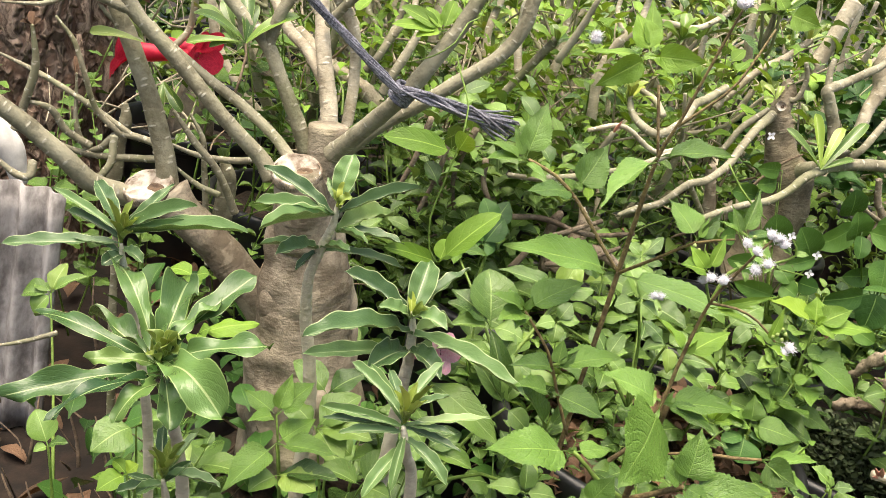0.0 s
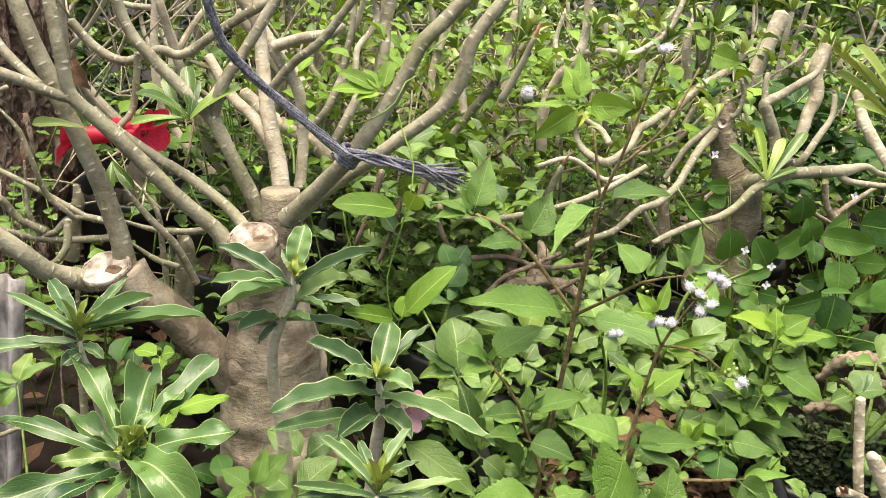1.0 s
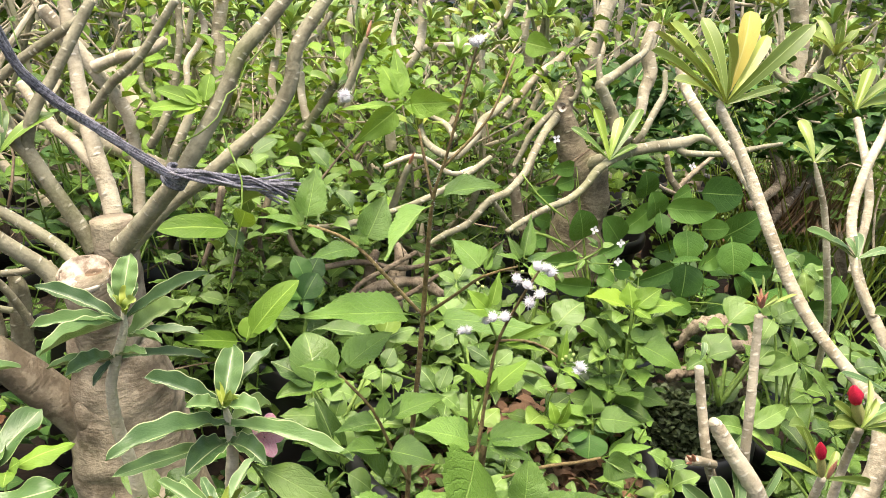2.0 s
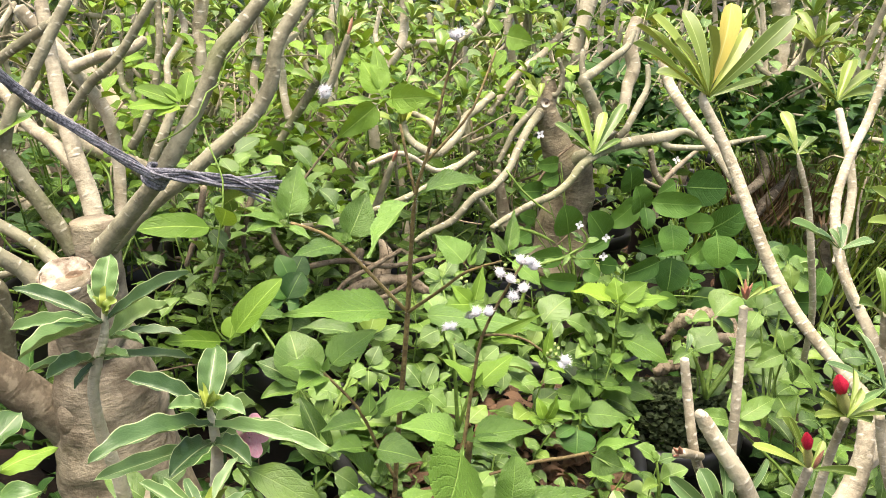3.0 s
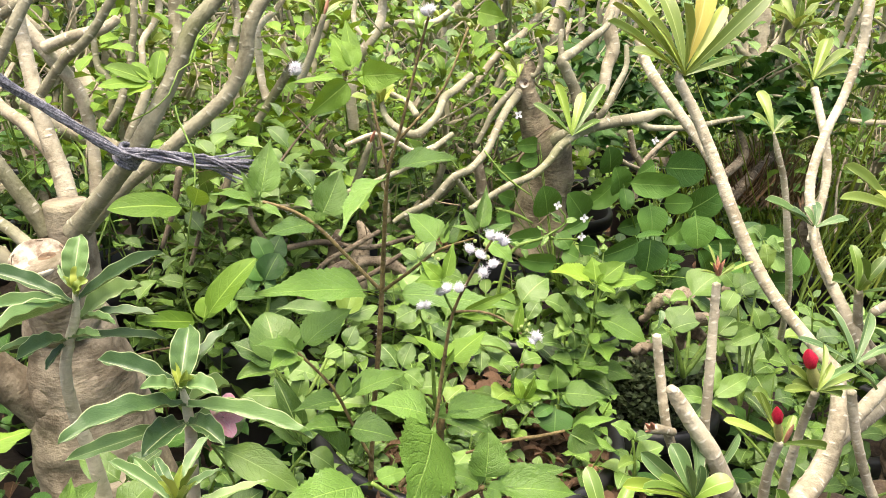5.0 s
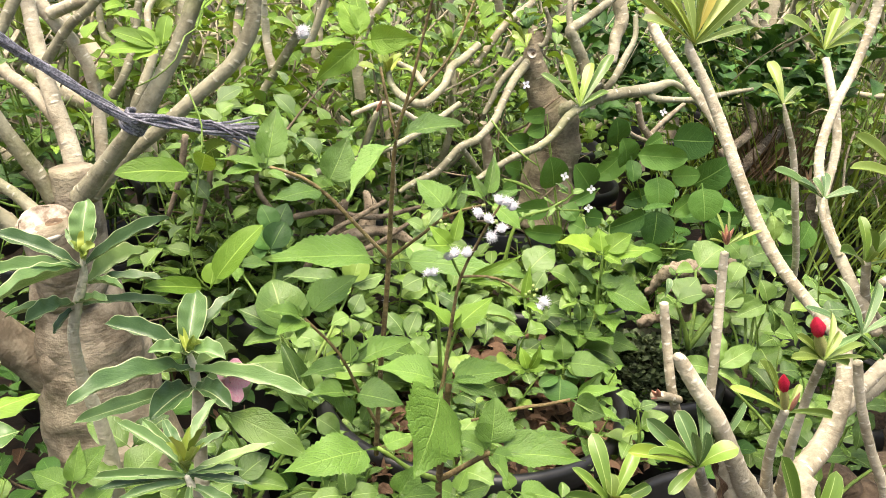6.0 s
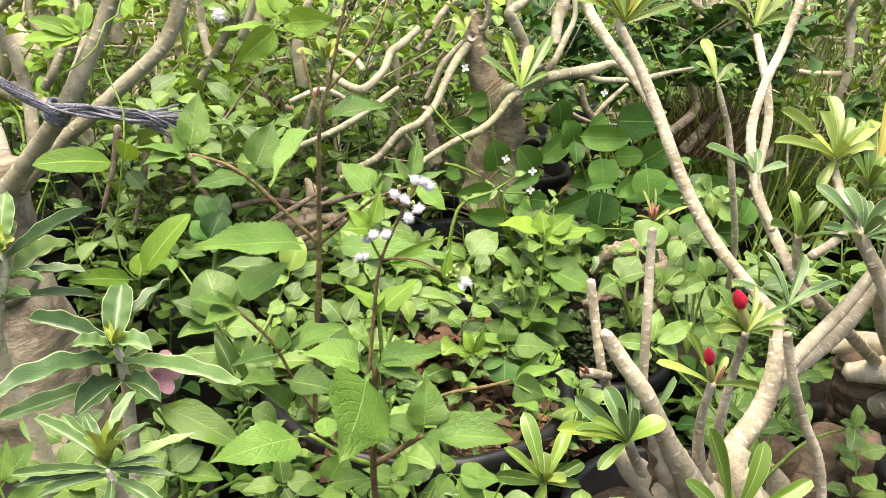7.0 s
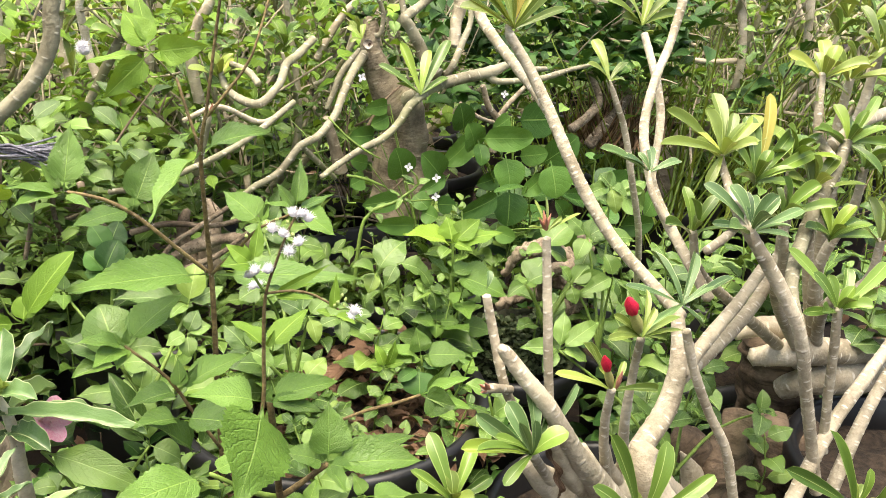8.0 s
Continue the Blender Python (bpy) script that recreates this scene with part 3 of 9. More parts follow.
def petals(parent, c, axis, size, mat, n=5, open_=1.1, name="petal", rng=RNG):
    a = Vector(axis).normalized()
    s = a.orthogonal().normalized()
    q = a.cross(s)
    for i in range(n):
        ph = 2 * math.pi * i / n + rng.uniform(-0.15, 0.15)
        d = a * math.cos(open_) + (s * math.cos(ph) + q * math.sin(ph)) * math.sin(open_)
        leaf(parent, Vector(c), Vector(c) + d * size * rng.uniform(0.9, 1.1), size * 0.8, "round", mat, a, name=name)


def floret_mesh():
    """A fluffy flower head of fine filaments, of radius 1."""
    rng = random.Random(3)
    blocks = []
    v, f, u = lathe([(0.001, -0.7), (0.42, -0.58), (0.60, -0.28), (0.62, 0.08), (0.48, 0.40), (0.24, 0.56), (0.001, 0.60)], 14)
    blocks.append((v, f, u))
    for i in range(150):
        z = 1 - 1.35 * (i + 0.5) / 150
        ph = i * 2.399
        r = math.sqrt(max(0, 1 - z * z))
        d = Vector((r * math.cos(ph), r * math.sin(ph), z))
        s = d.orthogonal().normalized() * 0.05
        q = d.cross(s)
        e = (d + Vector((rng.gauss(0, 0.16), rng.gauss(0, 0.16), rng.gauss(0, 0.16)))) * rng.uniform(0.78, 1.22)
        b = d * 0.5
        blocks.append(([b + s, b - s * 0.5 + q * 0.87, b - s * 0.5 - q * 0.87, e], [(0, 1, 3), (1, 2, 3), (2, 0, 3)], [(0, 0)] * 4))
    v, f, u = join(blocks)
    return mesh("flower_head", v, f, u, FLUFF, smooth=False)


FLORET = floret_mesh()
GREEN_BUD = bud_mesh(BUD)
RED_BUD = bud_mesh(RED)
TIP_BUD = bud_mesh(BUD_TIP)
CALYX_MESH = bud_mesh(CALYX)


# ---------- setting ----------
def grid(x0, x1, y0, y1, n, fn):
    verts, faces, uvs = [], [], []
    for j in range(n + 1):
        for i in range(n + 1):
            x, y = x0 + (x1 - x0) * i / n, y0 + (y1 - y0) * j / n
            verts.append((x, y, fn(x, y)))
            uvs.append((x, y))
    for j in range(n):
        for i in range(n):
            k = j * (n + 1) + i
            faces.append((k, k + 1, k + n + 2, k + n + 1))
    return verts, faces, uvs


def ground_height(x, y):
    near = max(0.0, 1 - max(abs(x), abs(y - 1)) / 6)
    return 0.02 * near * noise.noise(Vector((x * 6, y * 6, 0))) - 0.004


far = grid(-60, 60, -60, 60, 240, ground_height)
tagged(new("ground", mesh("ground", *far, EARTH)), "brown earth between the pots, darkened for the plants' shade", "ground", kind="structure")


def litter(name, n, box, mat, kind, size, label, seed, z0=0.0):
    """Leaves lying about, joined."""
    rng = random.Random(seed)
    blocks = []
    for i in range(n):
        v, f, u = leaf_data(kind, i, droop=rng.uniform(-0.6, 0.6), fold=rng.uniform(0, 0.9), curl=rng.uniform(0, 0.4), ny=5, nx=2, twist=rng.uniform(-1, 1))
        x, y = rng.uniform(box[0], box[1]), rng.uniform(box[2], box[3])
        s = size * rng.uniform(0.6, 1.3)
        m = Matrix.Translation((x, y, z0 + rng.uniform(0.005, 0.03))) @ Euler((rng.uniform(-0.5, 0.5), rng.uniform(-0.5, 0.5), rng.uniform(0, 6.28))).to_matrix().to_4x4() @ Matrix.Diagonal((s * 0.5, s, s * 0.6, 1))
        blocks.append(([m @ Vector(q) for q in v], f, u))
    return tagged(new(name, mesh(name, *join(blocks), mat)), label, "leaf litter", kind="stuff")


litter("leaf_litter", 900, (-1.0, 2.4, 0.5, 3.2), LEAF_DRY, "ovate", 0.06, "brown dry leaves fallen between the pots", 5)

# ---------- pots ----------
pot(*POT_A, 0.176, 0.345)
POTS = [(-0.02, 0.94, 0.15, 0.14), (0.62, 0.60, 0.14, 0.27), (0.56, 1.16, 0.17, 0.36), (0.22, 1.12, 0.15, 0.36), (0.95, 0.95, 0.15, 0.26), (0.95, 0.50, 0.14, 0.33), (MOSS_SPOT[0], MOSS_SPOT[1], 0.095, 0.315)]
for x, y, r, h in POTS:
    pot(x, y, r, h)


# ---------- old pruned adenium ----------
old = thing("pruned_adenium", (-0.05, 0.87, 0.20), "old pruned desert rose with thick grey trunk and sawn limbs", "shrub")
tube("trunk", [(-0.024, 0.880, 0.192), (-0.040, 0.880, 0.271), (-0.049, 0.880, 0.331), (-0.058, 0.875, 0.391), (-0.066, 0.870, 0.448), (-0.074, 0.870, 0.481), (-0.076, 0.870, 0.501), (-0.071, 0.875, 0.521), (-0.066, 0.880, 0.541)], [0.0812, 0.0759, 0.0642, 0.0584, 0.0489, 0.0411, 0.0312, 0.0211, 0.0185], BARK_OLD, old, "thick wrinkled grey-brown trunk", 72, 0.004, 0.11, 34.0)
lump("burl", (-0.089, 0.845, 0.398), (0.016, 0.016, 0.028), BARK_OLD, old, "smooth round swelling", 0.10, 30.0, 40)
tube("stub", [(-0.069, 0.855, 0.479), (-0.080, 0.838, 0.529), (-0.087, 0.832, 0.558)], [0.0346, 0.028, 0.0242], BARK_OLD, old, "", 22, 0.006, 0.07, 60.0, False)
cut_face(old, (-0.088, 0.832, 0.559), (-0.10, -0.42, 1), 0.0248)
tube("stub", [(-0.065, 0.890, 0.501), (-0.064, 0.890, 0.549), (-0.069, 0.890, 0.599)], [0.0296, 0.0234, 0.0209], BARK_OLD, old, "", 22, 0.006, 0.07, 60.0, False)
tube("limb", [(-0.081, 0.880, 0.347), (-0.122, 0.870, 0.400), (-0.167, 0.865, 0.443), (-0.207, 0.860, 0.477), (-0.224, 0.860, 0.495)], [0.0277, 0.0229, 0.0205, 0.0214, 0.0238], BARK_OLD, old, "thick sawn side limb", 32, 0.006, 0.10, 30.0, False)
cut_face(old, (-0.242, 0.850, 0.501), (-0.25, -0.38, 1), 0.025)
SK = dict(sides=18, rough=0.06, grain=60.0, scar=0.017)
tube("branch", [(-0.227, 0.870, 0.499), (-0.234, 0.870, 0.531), (-0.254, 0.870, 0.586), (-0.280, 0.870, 0.640), (-0.305, 0.875, 0.686), (-0.328, 0.880, 0.728), (-0.353, 0.890, 0.779)], [0.0126, 0.0110, 0.0099, 0.0094, 0.0094, 0.0090, 0.0080], BARK, old, **SK)
tube("branch", [(-0.257, 0.860, 0.480), (-0.293, 0.830, 0.498), (-0.319, 0.810, 0.528), (-0.350, 0.800, 0.554), (-0.374, 0.790, 0.573), (-0.407, 0.780, 0.598)], [0.0128, 0.0109, 0.0097, 0.0092, 0.0086, 0.0080], BARK, old, **SK)
tube("branch", [(-0.116, 0.860, 0.536), (-0.132, 0.860, 0.556), (-0.173, 0.850, 0.592), (-0.221, 0.850, 0.635), (-0.256, 0.845, 0.666), (-0.277, 0.840, 0.687), (-0.286, 0.840, 0.722), (-0.301, 0.850, 0.773), (-0.309, 0.850, 0.803)], [0.0104, 0.0083, 0.0077, 0.0077, 0.0071, 0.0071, 0.0061, 0.0057], BARK, old, **SK)
tube("branch", [(-0.269, 0.840, 0.681), (-0.293, 0.835, 0.686), (-0.329, 0.830, 0.698), (-0.379, 0.820, 0.711), (-0.410, 0.810, 0.721), (-0.446, 0.800, 0.732)], [0.0050, 0.0055, 0.0060, 0.0055], BARK, old, **SK)
tube("branch", [(-0.101, 0.860, 0.563), (-0.123, 0.870, 0.580), (-0.162, 0.880, 0.602), (-0.205, 0.880, 0.624), (-0.244, 0.870, 0.651), (-0.261, 0.860, 0.669)], [0.0067, 0.0057, 0.0058, 0.0053, 0.0047], BARK, old, **SK)
tube("branch", [(-0.087, 0.890, 0.565), (-0.105, 0.890, 0.599), (-0.127, 0.890, 0.636), (-0.147, 0.890, 0.669), (-0.176, 0.895, 0.692), (-0.213, 0.900, 0.722), (-0.240, 0.905, 0.749), (-0.261, 0.910, 0.792)], [0.0097, 0.0080, 0.0075, 0.0080, 0.0065, 0.0059, 0.0060], BARK, old, **SK)
tube("branch", [(-0.147, 0.890, 0.669), (-0.138, 0.890, 0.707), (-0.121, 0.900, 0.740), (-0.102, 0.910, 0.780), (-0.085, 0.920, 0.816)], [0.0070, 0.0059, 0.0059, 0.0055], BARK, old, **SK)
tube("branch", [(-0.057, 0.850, 0.579), (-0.033, 0.830, 0.614), (0.005, 0.800, 0.671), (0.033, 0.795, 0.725), (0.047, 0.795, 0.756), (0.059, 0.800, 0.787), (0.082, 0.810, 0.815), (0.107, 0.820, 0.848)], [0.0108, 0.0090, 0.0082, 0.0077, 0.0071, 0.0072, 0.0069, 0.0059], BARK, old, **SK)
tube("branch", [(-0.049, 0.870, 0.575), (-0.012, 0.865, 0.619), (0.022, 0.860, 0.650), (0.055, 0.860, 0.682), (0.089, 0.860, 0.715), (0.108, 0.865, 0.749), (0.114, 0.870, 0.787), (0.133, 0.880, 0.821), (0.156, 0.890, 0.854)], [0.0084, 0.0072, 0.0072, 0.0072, 0.0072, 0.0077, 0.0073, 0.0069, 0.0059], BARK, old, **SK)
tube("branch", [(-0.066, 0.930, 0.545), (-0.076, 0.950, 0.600), (-0.094, 0.970, 0.654), (-0.106, 0.990, 0.695), (-0.118, 1.010, 0.750), (-0.128, 1.030, 0.805)], [0.0112, 0.0097, 0.0087, 0.0078, 0.0073], BARK_PALE, old, **SK)
tube("branch", [(-0.083, 0.960, 0.624), (-0.115, 0.990, 0.654), (-0.147, 1.020, 0.671), (-0.182, 1.050, 0.710)], [0.0081, 0.0071, 0.0067, 0.0057], BARK_PALE, old, **SK)
tube("branch", [(-0.097, 0.970, 0.693), (-0.072, 0.960, 0.730), (-0.043, 0.950, 0.760), (-0.006, 0.940, 0.821)], [0.0052, 0.0052, 0.0051, 0.0045], BARK, old, **SK)
tube("branch", [(-0.105, 1.000, 0.792), (-0.159, 1.000, 0.752), (-0.202, 1.000, 0.716), (-0.231, 1.000, 0.717), (-0.266, 1.000, 0.699), (-0.299, 1.000, 0.709), (-0.329, 1.000, 0.736)], 0.0055, BARK, old, **SK)
tube("branch", [(-0.241, 0.950, 0.718), (-0.242, 0.950, 0.680), (-0.245, 0.950, 0.654), (-0.256, 0.940, 0.635)], 0.0039, BARK, old, **SK)
tube("branch", [(-0.304, 0.835, 0.692), (-0.343, 0.850, 0.718), (-0.363, 0.860, 0.741), (-0.372, 0.860, 0.772)], [0.0045, 0.0051, 0.0057, 0.0052], BARK, old, **SK)
whorl(old, (-0.259, 0.840, 0.653), [((-0.315, 0.844, 0.650), 0.013), ((-0.288, 0.862, 0.680), 0.008)], "paddle", LEAF_YOUNG)
whorl(old, (-0.168, 0.880, 0.668), [((-0.229, 0.898, 0.684), 0.021), ((-0.228, 0.877, 0.655), 0.012), ((-0.204, 0.876, 0.656), 0.010), ((-0.169, 0.905, 0.705), 0.016), ((-0.181, 0.914, 0.717), 0.018), ((-0.120, 0.899, 0.705), 0.022)], "paddle", LEAF_ADEN)
whorl(old, (-0.180, 0.900, 0.660), [((-0.236, 0.926, 0.686), 0.022), ((-0.228, 0.902, 0.652), 0.010), ((-0.219, 0.922, 0.685), 0.018), ((-0.208, 0.930, 0.699), 0.014)], "paddle", LEAF_ADEN)

tube("limb", [(-0.168, 1.120, 0.790), (-0.137, 1.120, 0.753), (-0.105, 1.120, 0.711), (-0.076, 1.120, 0.670), (-0.064, 1.120, 0.605), (-0.061, 1.100, 0.544)], [0.0080, 0.0087, 0.0087, 0.0080, 0.0074, 0.0079], BARK_PALE, old, "pale thick limb", **SK)
tube("branch", [(-0.110, 1.110, 0.725), (-0.077, 1.090, 0.742), (-0.044, 1.080, 0.753), (-0.025, 1.080, 0.766)], [0.0079, 0.0071, 0.0064, 0.0051], BARK_PALE, old, **SK)

leaf(old, (-0.293, 0.885, 0.718), (-0.268, 0.875, 0.686), 0.0207, "ovate", LEAF_DRY, (-0.5, -0.8, 0.3), label="dry brown leaf caught on a branch")

# ---------- tied cord ----------
cord = thing("tied_cord", (0.002, 0.780, 0.674), "frayed blue-grey plastic cord knotted round a branch", "cord")
rr = random.Random(11)
CORD_A, CORD_B = [(-0.147, 0.715, 0.865), (-0.138, 0.725, 0.831), (-0.128, 0.735, 0.795), (-0.115, 0.745, 0.767), (-0.092, 0.755, 0.742), (-0.052, 0.765, 0.712), (-0.019, 0.772, 0.688), (0.005, 0.776, 0.671)], [(-0.002, 0.775, 0.677), (0.033, 0.770, 0.678), (0.067, 0.765, 0.673), (0.104, 0.760, 0.668)]
for k in range(12):
    ph, q = k * 0.55, 0.0029
    pts = []
    for i, p in enumerate(CORD_A):
        a = ph + i * 1.3
        pts.append(tuple(np.array(p) + q * np.array((math.cos(a), math.sin(a), math.sin(a + 1))) * rr.uniform(0.5, 1.1)))
    tube("strand", pts, 0.0012, CORD, cord, "", 6, 0.02, 0.2)
for k in range(24):
    pts = []
    for i, p in enumerate(CORD_B):
        s = 0.0050 + 0.0013 * i
        pts.append(tuple(np.array(p) + s * np.array((rr.uniform(-1, 1), rr.uniform(-1, 1), rr.uniform(-1, 1)))))
    pts[-1] = tuple(np.array(pts[-1]) + rr.uniform(-0.006, 0.006))
    tube("strand", pts, [0.0013, 0.0013, 0.001], CORD, cord, "", 5, 0.02, 0.2)
kc, kd = np.array((0.002, 0.787, 0.672)), np.array((0.020, 0.790, 0.699)) - np.array((-0.007, 0.800, 0.651))
kd = kd / np.linalg.norm(kd)
ks = np.cross(kd, (0, 1, 0)); ks /= np.linalg.norm(ks)
kq = np.cross(kd, ks)
for k in range(5):
    loop = [tuple(kc + kd * (k - 2) * 0.0032 + 0.0106 * (ks * math.cos(a) + kq * math.sin(a))) for a in np.linspace(0, 6.6, 12)]
    tube("knot_loop", loop, 0.0020, CORD, cord, "", 6, 0.01, 0.15)

# ---------- pale-edged seedlings in front of the trunk ----------
def seedling(stem, radii, centre, tips, label, mat=LEAF_MARGIN, kind="wavy"):
    ob = thing("adenium_seedling", stem[-1], label, "plant", "pale-edged seedlings")
    foot = stem[-1]
    stem = stem + [(foot[0] + 0.01, foot[1] + 0.02, foot[2] * 0.5), (foot[0] + 0.015, foot[1] + 0.03, 0.0)]
    ob.location = stem[-1]
    tube("stem", stem, [radii[0] * 0.35] + [r * 0.72 for r in radii[1:]] + [radii[-1] * 0.8, radii[-1] * 0.9], BARK_SEEDLING, ob, "", 18, 0.01, 0.06, 60.0, True, 0.010)
    # the leaves sit along the top of the stem, the lower ones further down it
    c = Vector(centre)
    down = (Vector(stem[1]) - c).normalized()
    for tip, w in tips:
        low = max(-0.012, min(0.030, (c.z - tip[2]) * 0.30 + RNG.uniform(-0.004, 0.008)))
        leaf(ob, c + down * low, tip, w * (0.86 if kind == "wavy" else 1.05), kind, mat, (RNG.uniform(-0.3, 0.3), -0.45 + RNG.uniform(-0.3, 0.3), 1.0))
    # young leaves that stand up in the heart
    c = Vector(centre)
    for i in range(8):
        a = i * 2.4 + c.x * 40
        leaf(ob, c, c + Vector((0.012 * math.cos(a), 0.010 * math.sin(a) - 0.004, 0.014 + 0.003 * i)), 0.0065 if kind == "wavy" else 0.011, "wavy" if kind == "wavy" else "curly", LEAF_YOUNG, (math.cos(a + 3), math.sin(a + 3), 0.4))
    return ob


seedling([(-0.172, 0.540, 0.571), (-0.170, 0.545, 0.552), (-0.163, 0.560, 0.504), (-0.154, 0.580, 0.433), (-0.148, 0.600, 0.353)], [0.0035, 0.004, 0.005, 0.006], (-0.172, 0.540, 0.572),
         [((-0.207, 0.580, 0.599), 0.016), ((-0.230, 0.560, 0.594), 0.009), ((-0.216, 0.551, 0.583), 0.010), ((-0.146, 0.565, 0.615), 0.011), ((-0.126, 0.557, 0.605), 0.015), ((-0.120, 0.549, 0.593), 0.012), ((-0.086, 0.548, 0.597), 0.015), ((-0.253, 0.530, 0.556), 0.015), ((-0.181, 0.530, 0.556), 0.014), ((-0.153, 0.532, 0.563), 0.011), ((-0.209, 0.540, 0.566), 0.009)], "wavy-leaved seedling with glossy pale-edged leaves")
seedling([(-0.118, 0.485, 0.504), (-0.113, 0.500, 0.466), (-0.107, 0.520, 0.419), (-0.101, 0.540, 0.350)], [0.0055, 0.006, 0.007], (-0.120, 0.485, 0.509),
         [((-0.203, 0.430, 0.502), 0.018), ((-0.166, 0.415, 0.503), 0.016), ((-0.135, 0.440, 0.492), 0.017), ((-0.099, 0.440, 0.493), 0.018), ((-0.065, 0.420, 0.524), 0.027), ((-0.047, 0.470, 0.553), 0.021), ((-0.092, 0.520, 0.552), 0.017), ((-0.075, 0.550, 0.564), 0.021), ((-0.123, 0.550, 0.547), 0.025), ((-0.179, 0.550, 0.549), 0.021), ((-0.181, 0.520, 0.521), 0.020), ((-0.209, 0.500, 0.525), 0.015), ((-0.166, 0.470, 0.516), 0.012), ((-0.132, 0.510, 0.535), 0.013)], "large seedling with broad glossy curling leaves", LEAF_GLOSS, "curly")
ob = thing("adenium_seedling", (-0.021, 0.690, 0.349), "pale-edged seedling leaning before the grey trunk", "plant", "pale-edged seedlings")
tube("stem", [(-0.031, 0.645, 0.601), (-0.032, 0.650, 0.577), (-0.040, 0.655, 0.546), (-0.044, 0.660, 0.518), (-0.040, 0.670, 0.474), (-0.029, 0.680, 0.422), (-0.021, 0.690, 0.349), (-0.015, 0.698, 0.174), (-0.011, 0.702, 0.000)], [0.0017, 0.0035, 0.0044, 0.0046, 0.0056, 0.0060, 0.0074, 0.0074, 0.0074], BARK_SEEDLING, ob, "", 18, 0.01, 0.06, 60.0, True, 0.010)
spray(ob, (-0.033, 0.645, 0.588), [((-0.098, 0.660, 0.612), 0.014, "u"), ((0.034, 0.665, 0.622), 0.012, "u"), ((-0.086, 0.605, 0.578), 0.017, "u"), ((-0.097, 0.630, 0.590), 0.012, "u")], "wavy", LEAF_MARGIN)
spray(ob, (-0.032, 0.645, 0.601), [((-0.027, 0.665, 0.638), 0.020, "c"), ((-0.023, 0.660, 0.617), 0.010, "c"), ((-0.044, 0.660, 0.615), 0.006, "c")], "wavy", LEAF_MARGIN)
spray(ob, (-0.030, 0.645, 0.594), [((-0.028, 0.650, 0.617), 0.011, "c"), ((-0.021, 0.640, 0.610), 0.009, "l"), ((-0.038, 0.640, 0.613), 0.006, "r")], "curly", LEAF_YOUNG)
spray(ob, (-0.028, 0.650, 0.572), [((0.017, 0.675, 0.589), 0.021, "u"), ((0.030, 0.640, 0.578), 0.012, "u"), ((-0.000, 0.620, 0.580), 0.009, "u")], "wavy", LEAF_MARGIN)
spray(ob, (-0.039, 0.655, 0.551), [((-0.072, 0.620, 0.553), 0.014, "u"), ((0.035, 0.650, 0.552), 0.010, "u"), ((-0.089, 0.640, 0.550), 0.010, "u"), ((-0.012, 0.630, 0.565), 0.012, "u"), ((-0.055, 0.640, 0.534), 0.007, "u")], "wavy", LEAF_MARGIN)
ob = thing("adenium_seedling", (0.056, 0.610, 0.400), "pale-edged seedling with long spreading leaves", "plant", "pale-edged seedlings")
tube("stem", [(0.047, 0.590, 0.542), (0.051, 0.595, 0.522), (0.054, 0.600, 0.493), (0.054, 0.600, 0.467), (0.056, 0.610, 0.400), (0.062, 0.618, 0.200), (0.066, 0.622, 0.000)], [0.0016, 0.0037, 0.0047, 0.0054, 0.0062, 0.0062, 0.0062], BARK_SEEDLING, ob, "", 18, 0.01, 0.06, 60.0, True, 0.010)
spray(ob, (0.046, 0.590, 0.536), [((-0.014, 0.605, 0.558), 0.015, "u"), ((0.054, 0.630, 0.572), 0.022, "c"), ((0.089, 0.630, 0.573), 0.018, "l"), ((0.019, 0.575, 0.548), 0.013, "u"), ((0.075, 0.565, 0.544), 0.016, "u")], "wavy", LEAF_MARGIN)
spray(ob, (0.047, 0.590, 0.538), [((0.042, 0.600, 0.556), 0.006, "c"), ((0.052, 0.585, 0.556), 0.006, "c"), ((0.058, 0.580, 0.551), 0.006, "u")], "wavy", LEAF_YOUNG)
spray(ob, (0.051, 0.592, 0.522), [((-0.032, 0.530, 0.532), 0.021, "u"), ((0.145, 0.550, 0.510), 0.017, "u"), ((0.085, 0.620, 0.521), 0.016, "u")], "wavy", LEAF_MARGIN)
spray(ob, (0.050, 0.595, 0.504), [((-0.031, 0.540, 0.512), 0.014, "u"), ((0.020, 0.550, 0.505), 0.021, "u"), ((0.079, 0.560, 0.503), 0.017, "u"), ((0.111, 0.600, 0.509), 0.014, "u")], "wavy", LEAF_MARGIN)
seedling([(0.048, 0.440, 0.531), (0.054, 0.445, 0.509), (0.067, 0.460, 0.454)], [0.0045, 0.005, 0.006], (0.048, 0.440, 0.534),
         [((0.006, 0.470, 0.554), 0.010), ((0.020, 0.480, 0.549), 0.010), ((0.033, 0.480, 0.548), 0.010), ((0.067, 0.470, 0.568), 0.011), ((0.102, 0.442, 0.549), 0.010), ((0.082, 0.436, 0.535), 0.009), ((0.074, 0.449, 0.555), 0.008), ((-0.007, 0.446, 0.531), 0.009), ((-0.004, 0.442, 0.525), 0.008), ((0.008, 0.437, 0.519), 0.009), ((0.031, 0.415, 0.490), 0.012), ((0.082, 0.419, 0.508), 0.012), ((0.087, 0.431, 0.527), 0.009), ((0.048, 0.417, 0.497), 0.009)], "low seedling with narrow white-edged leaves")
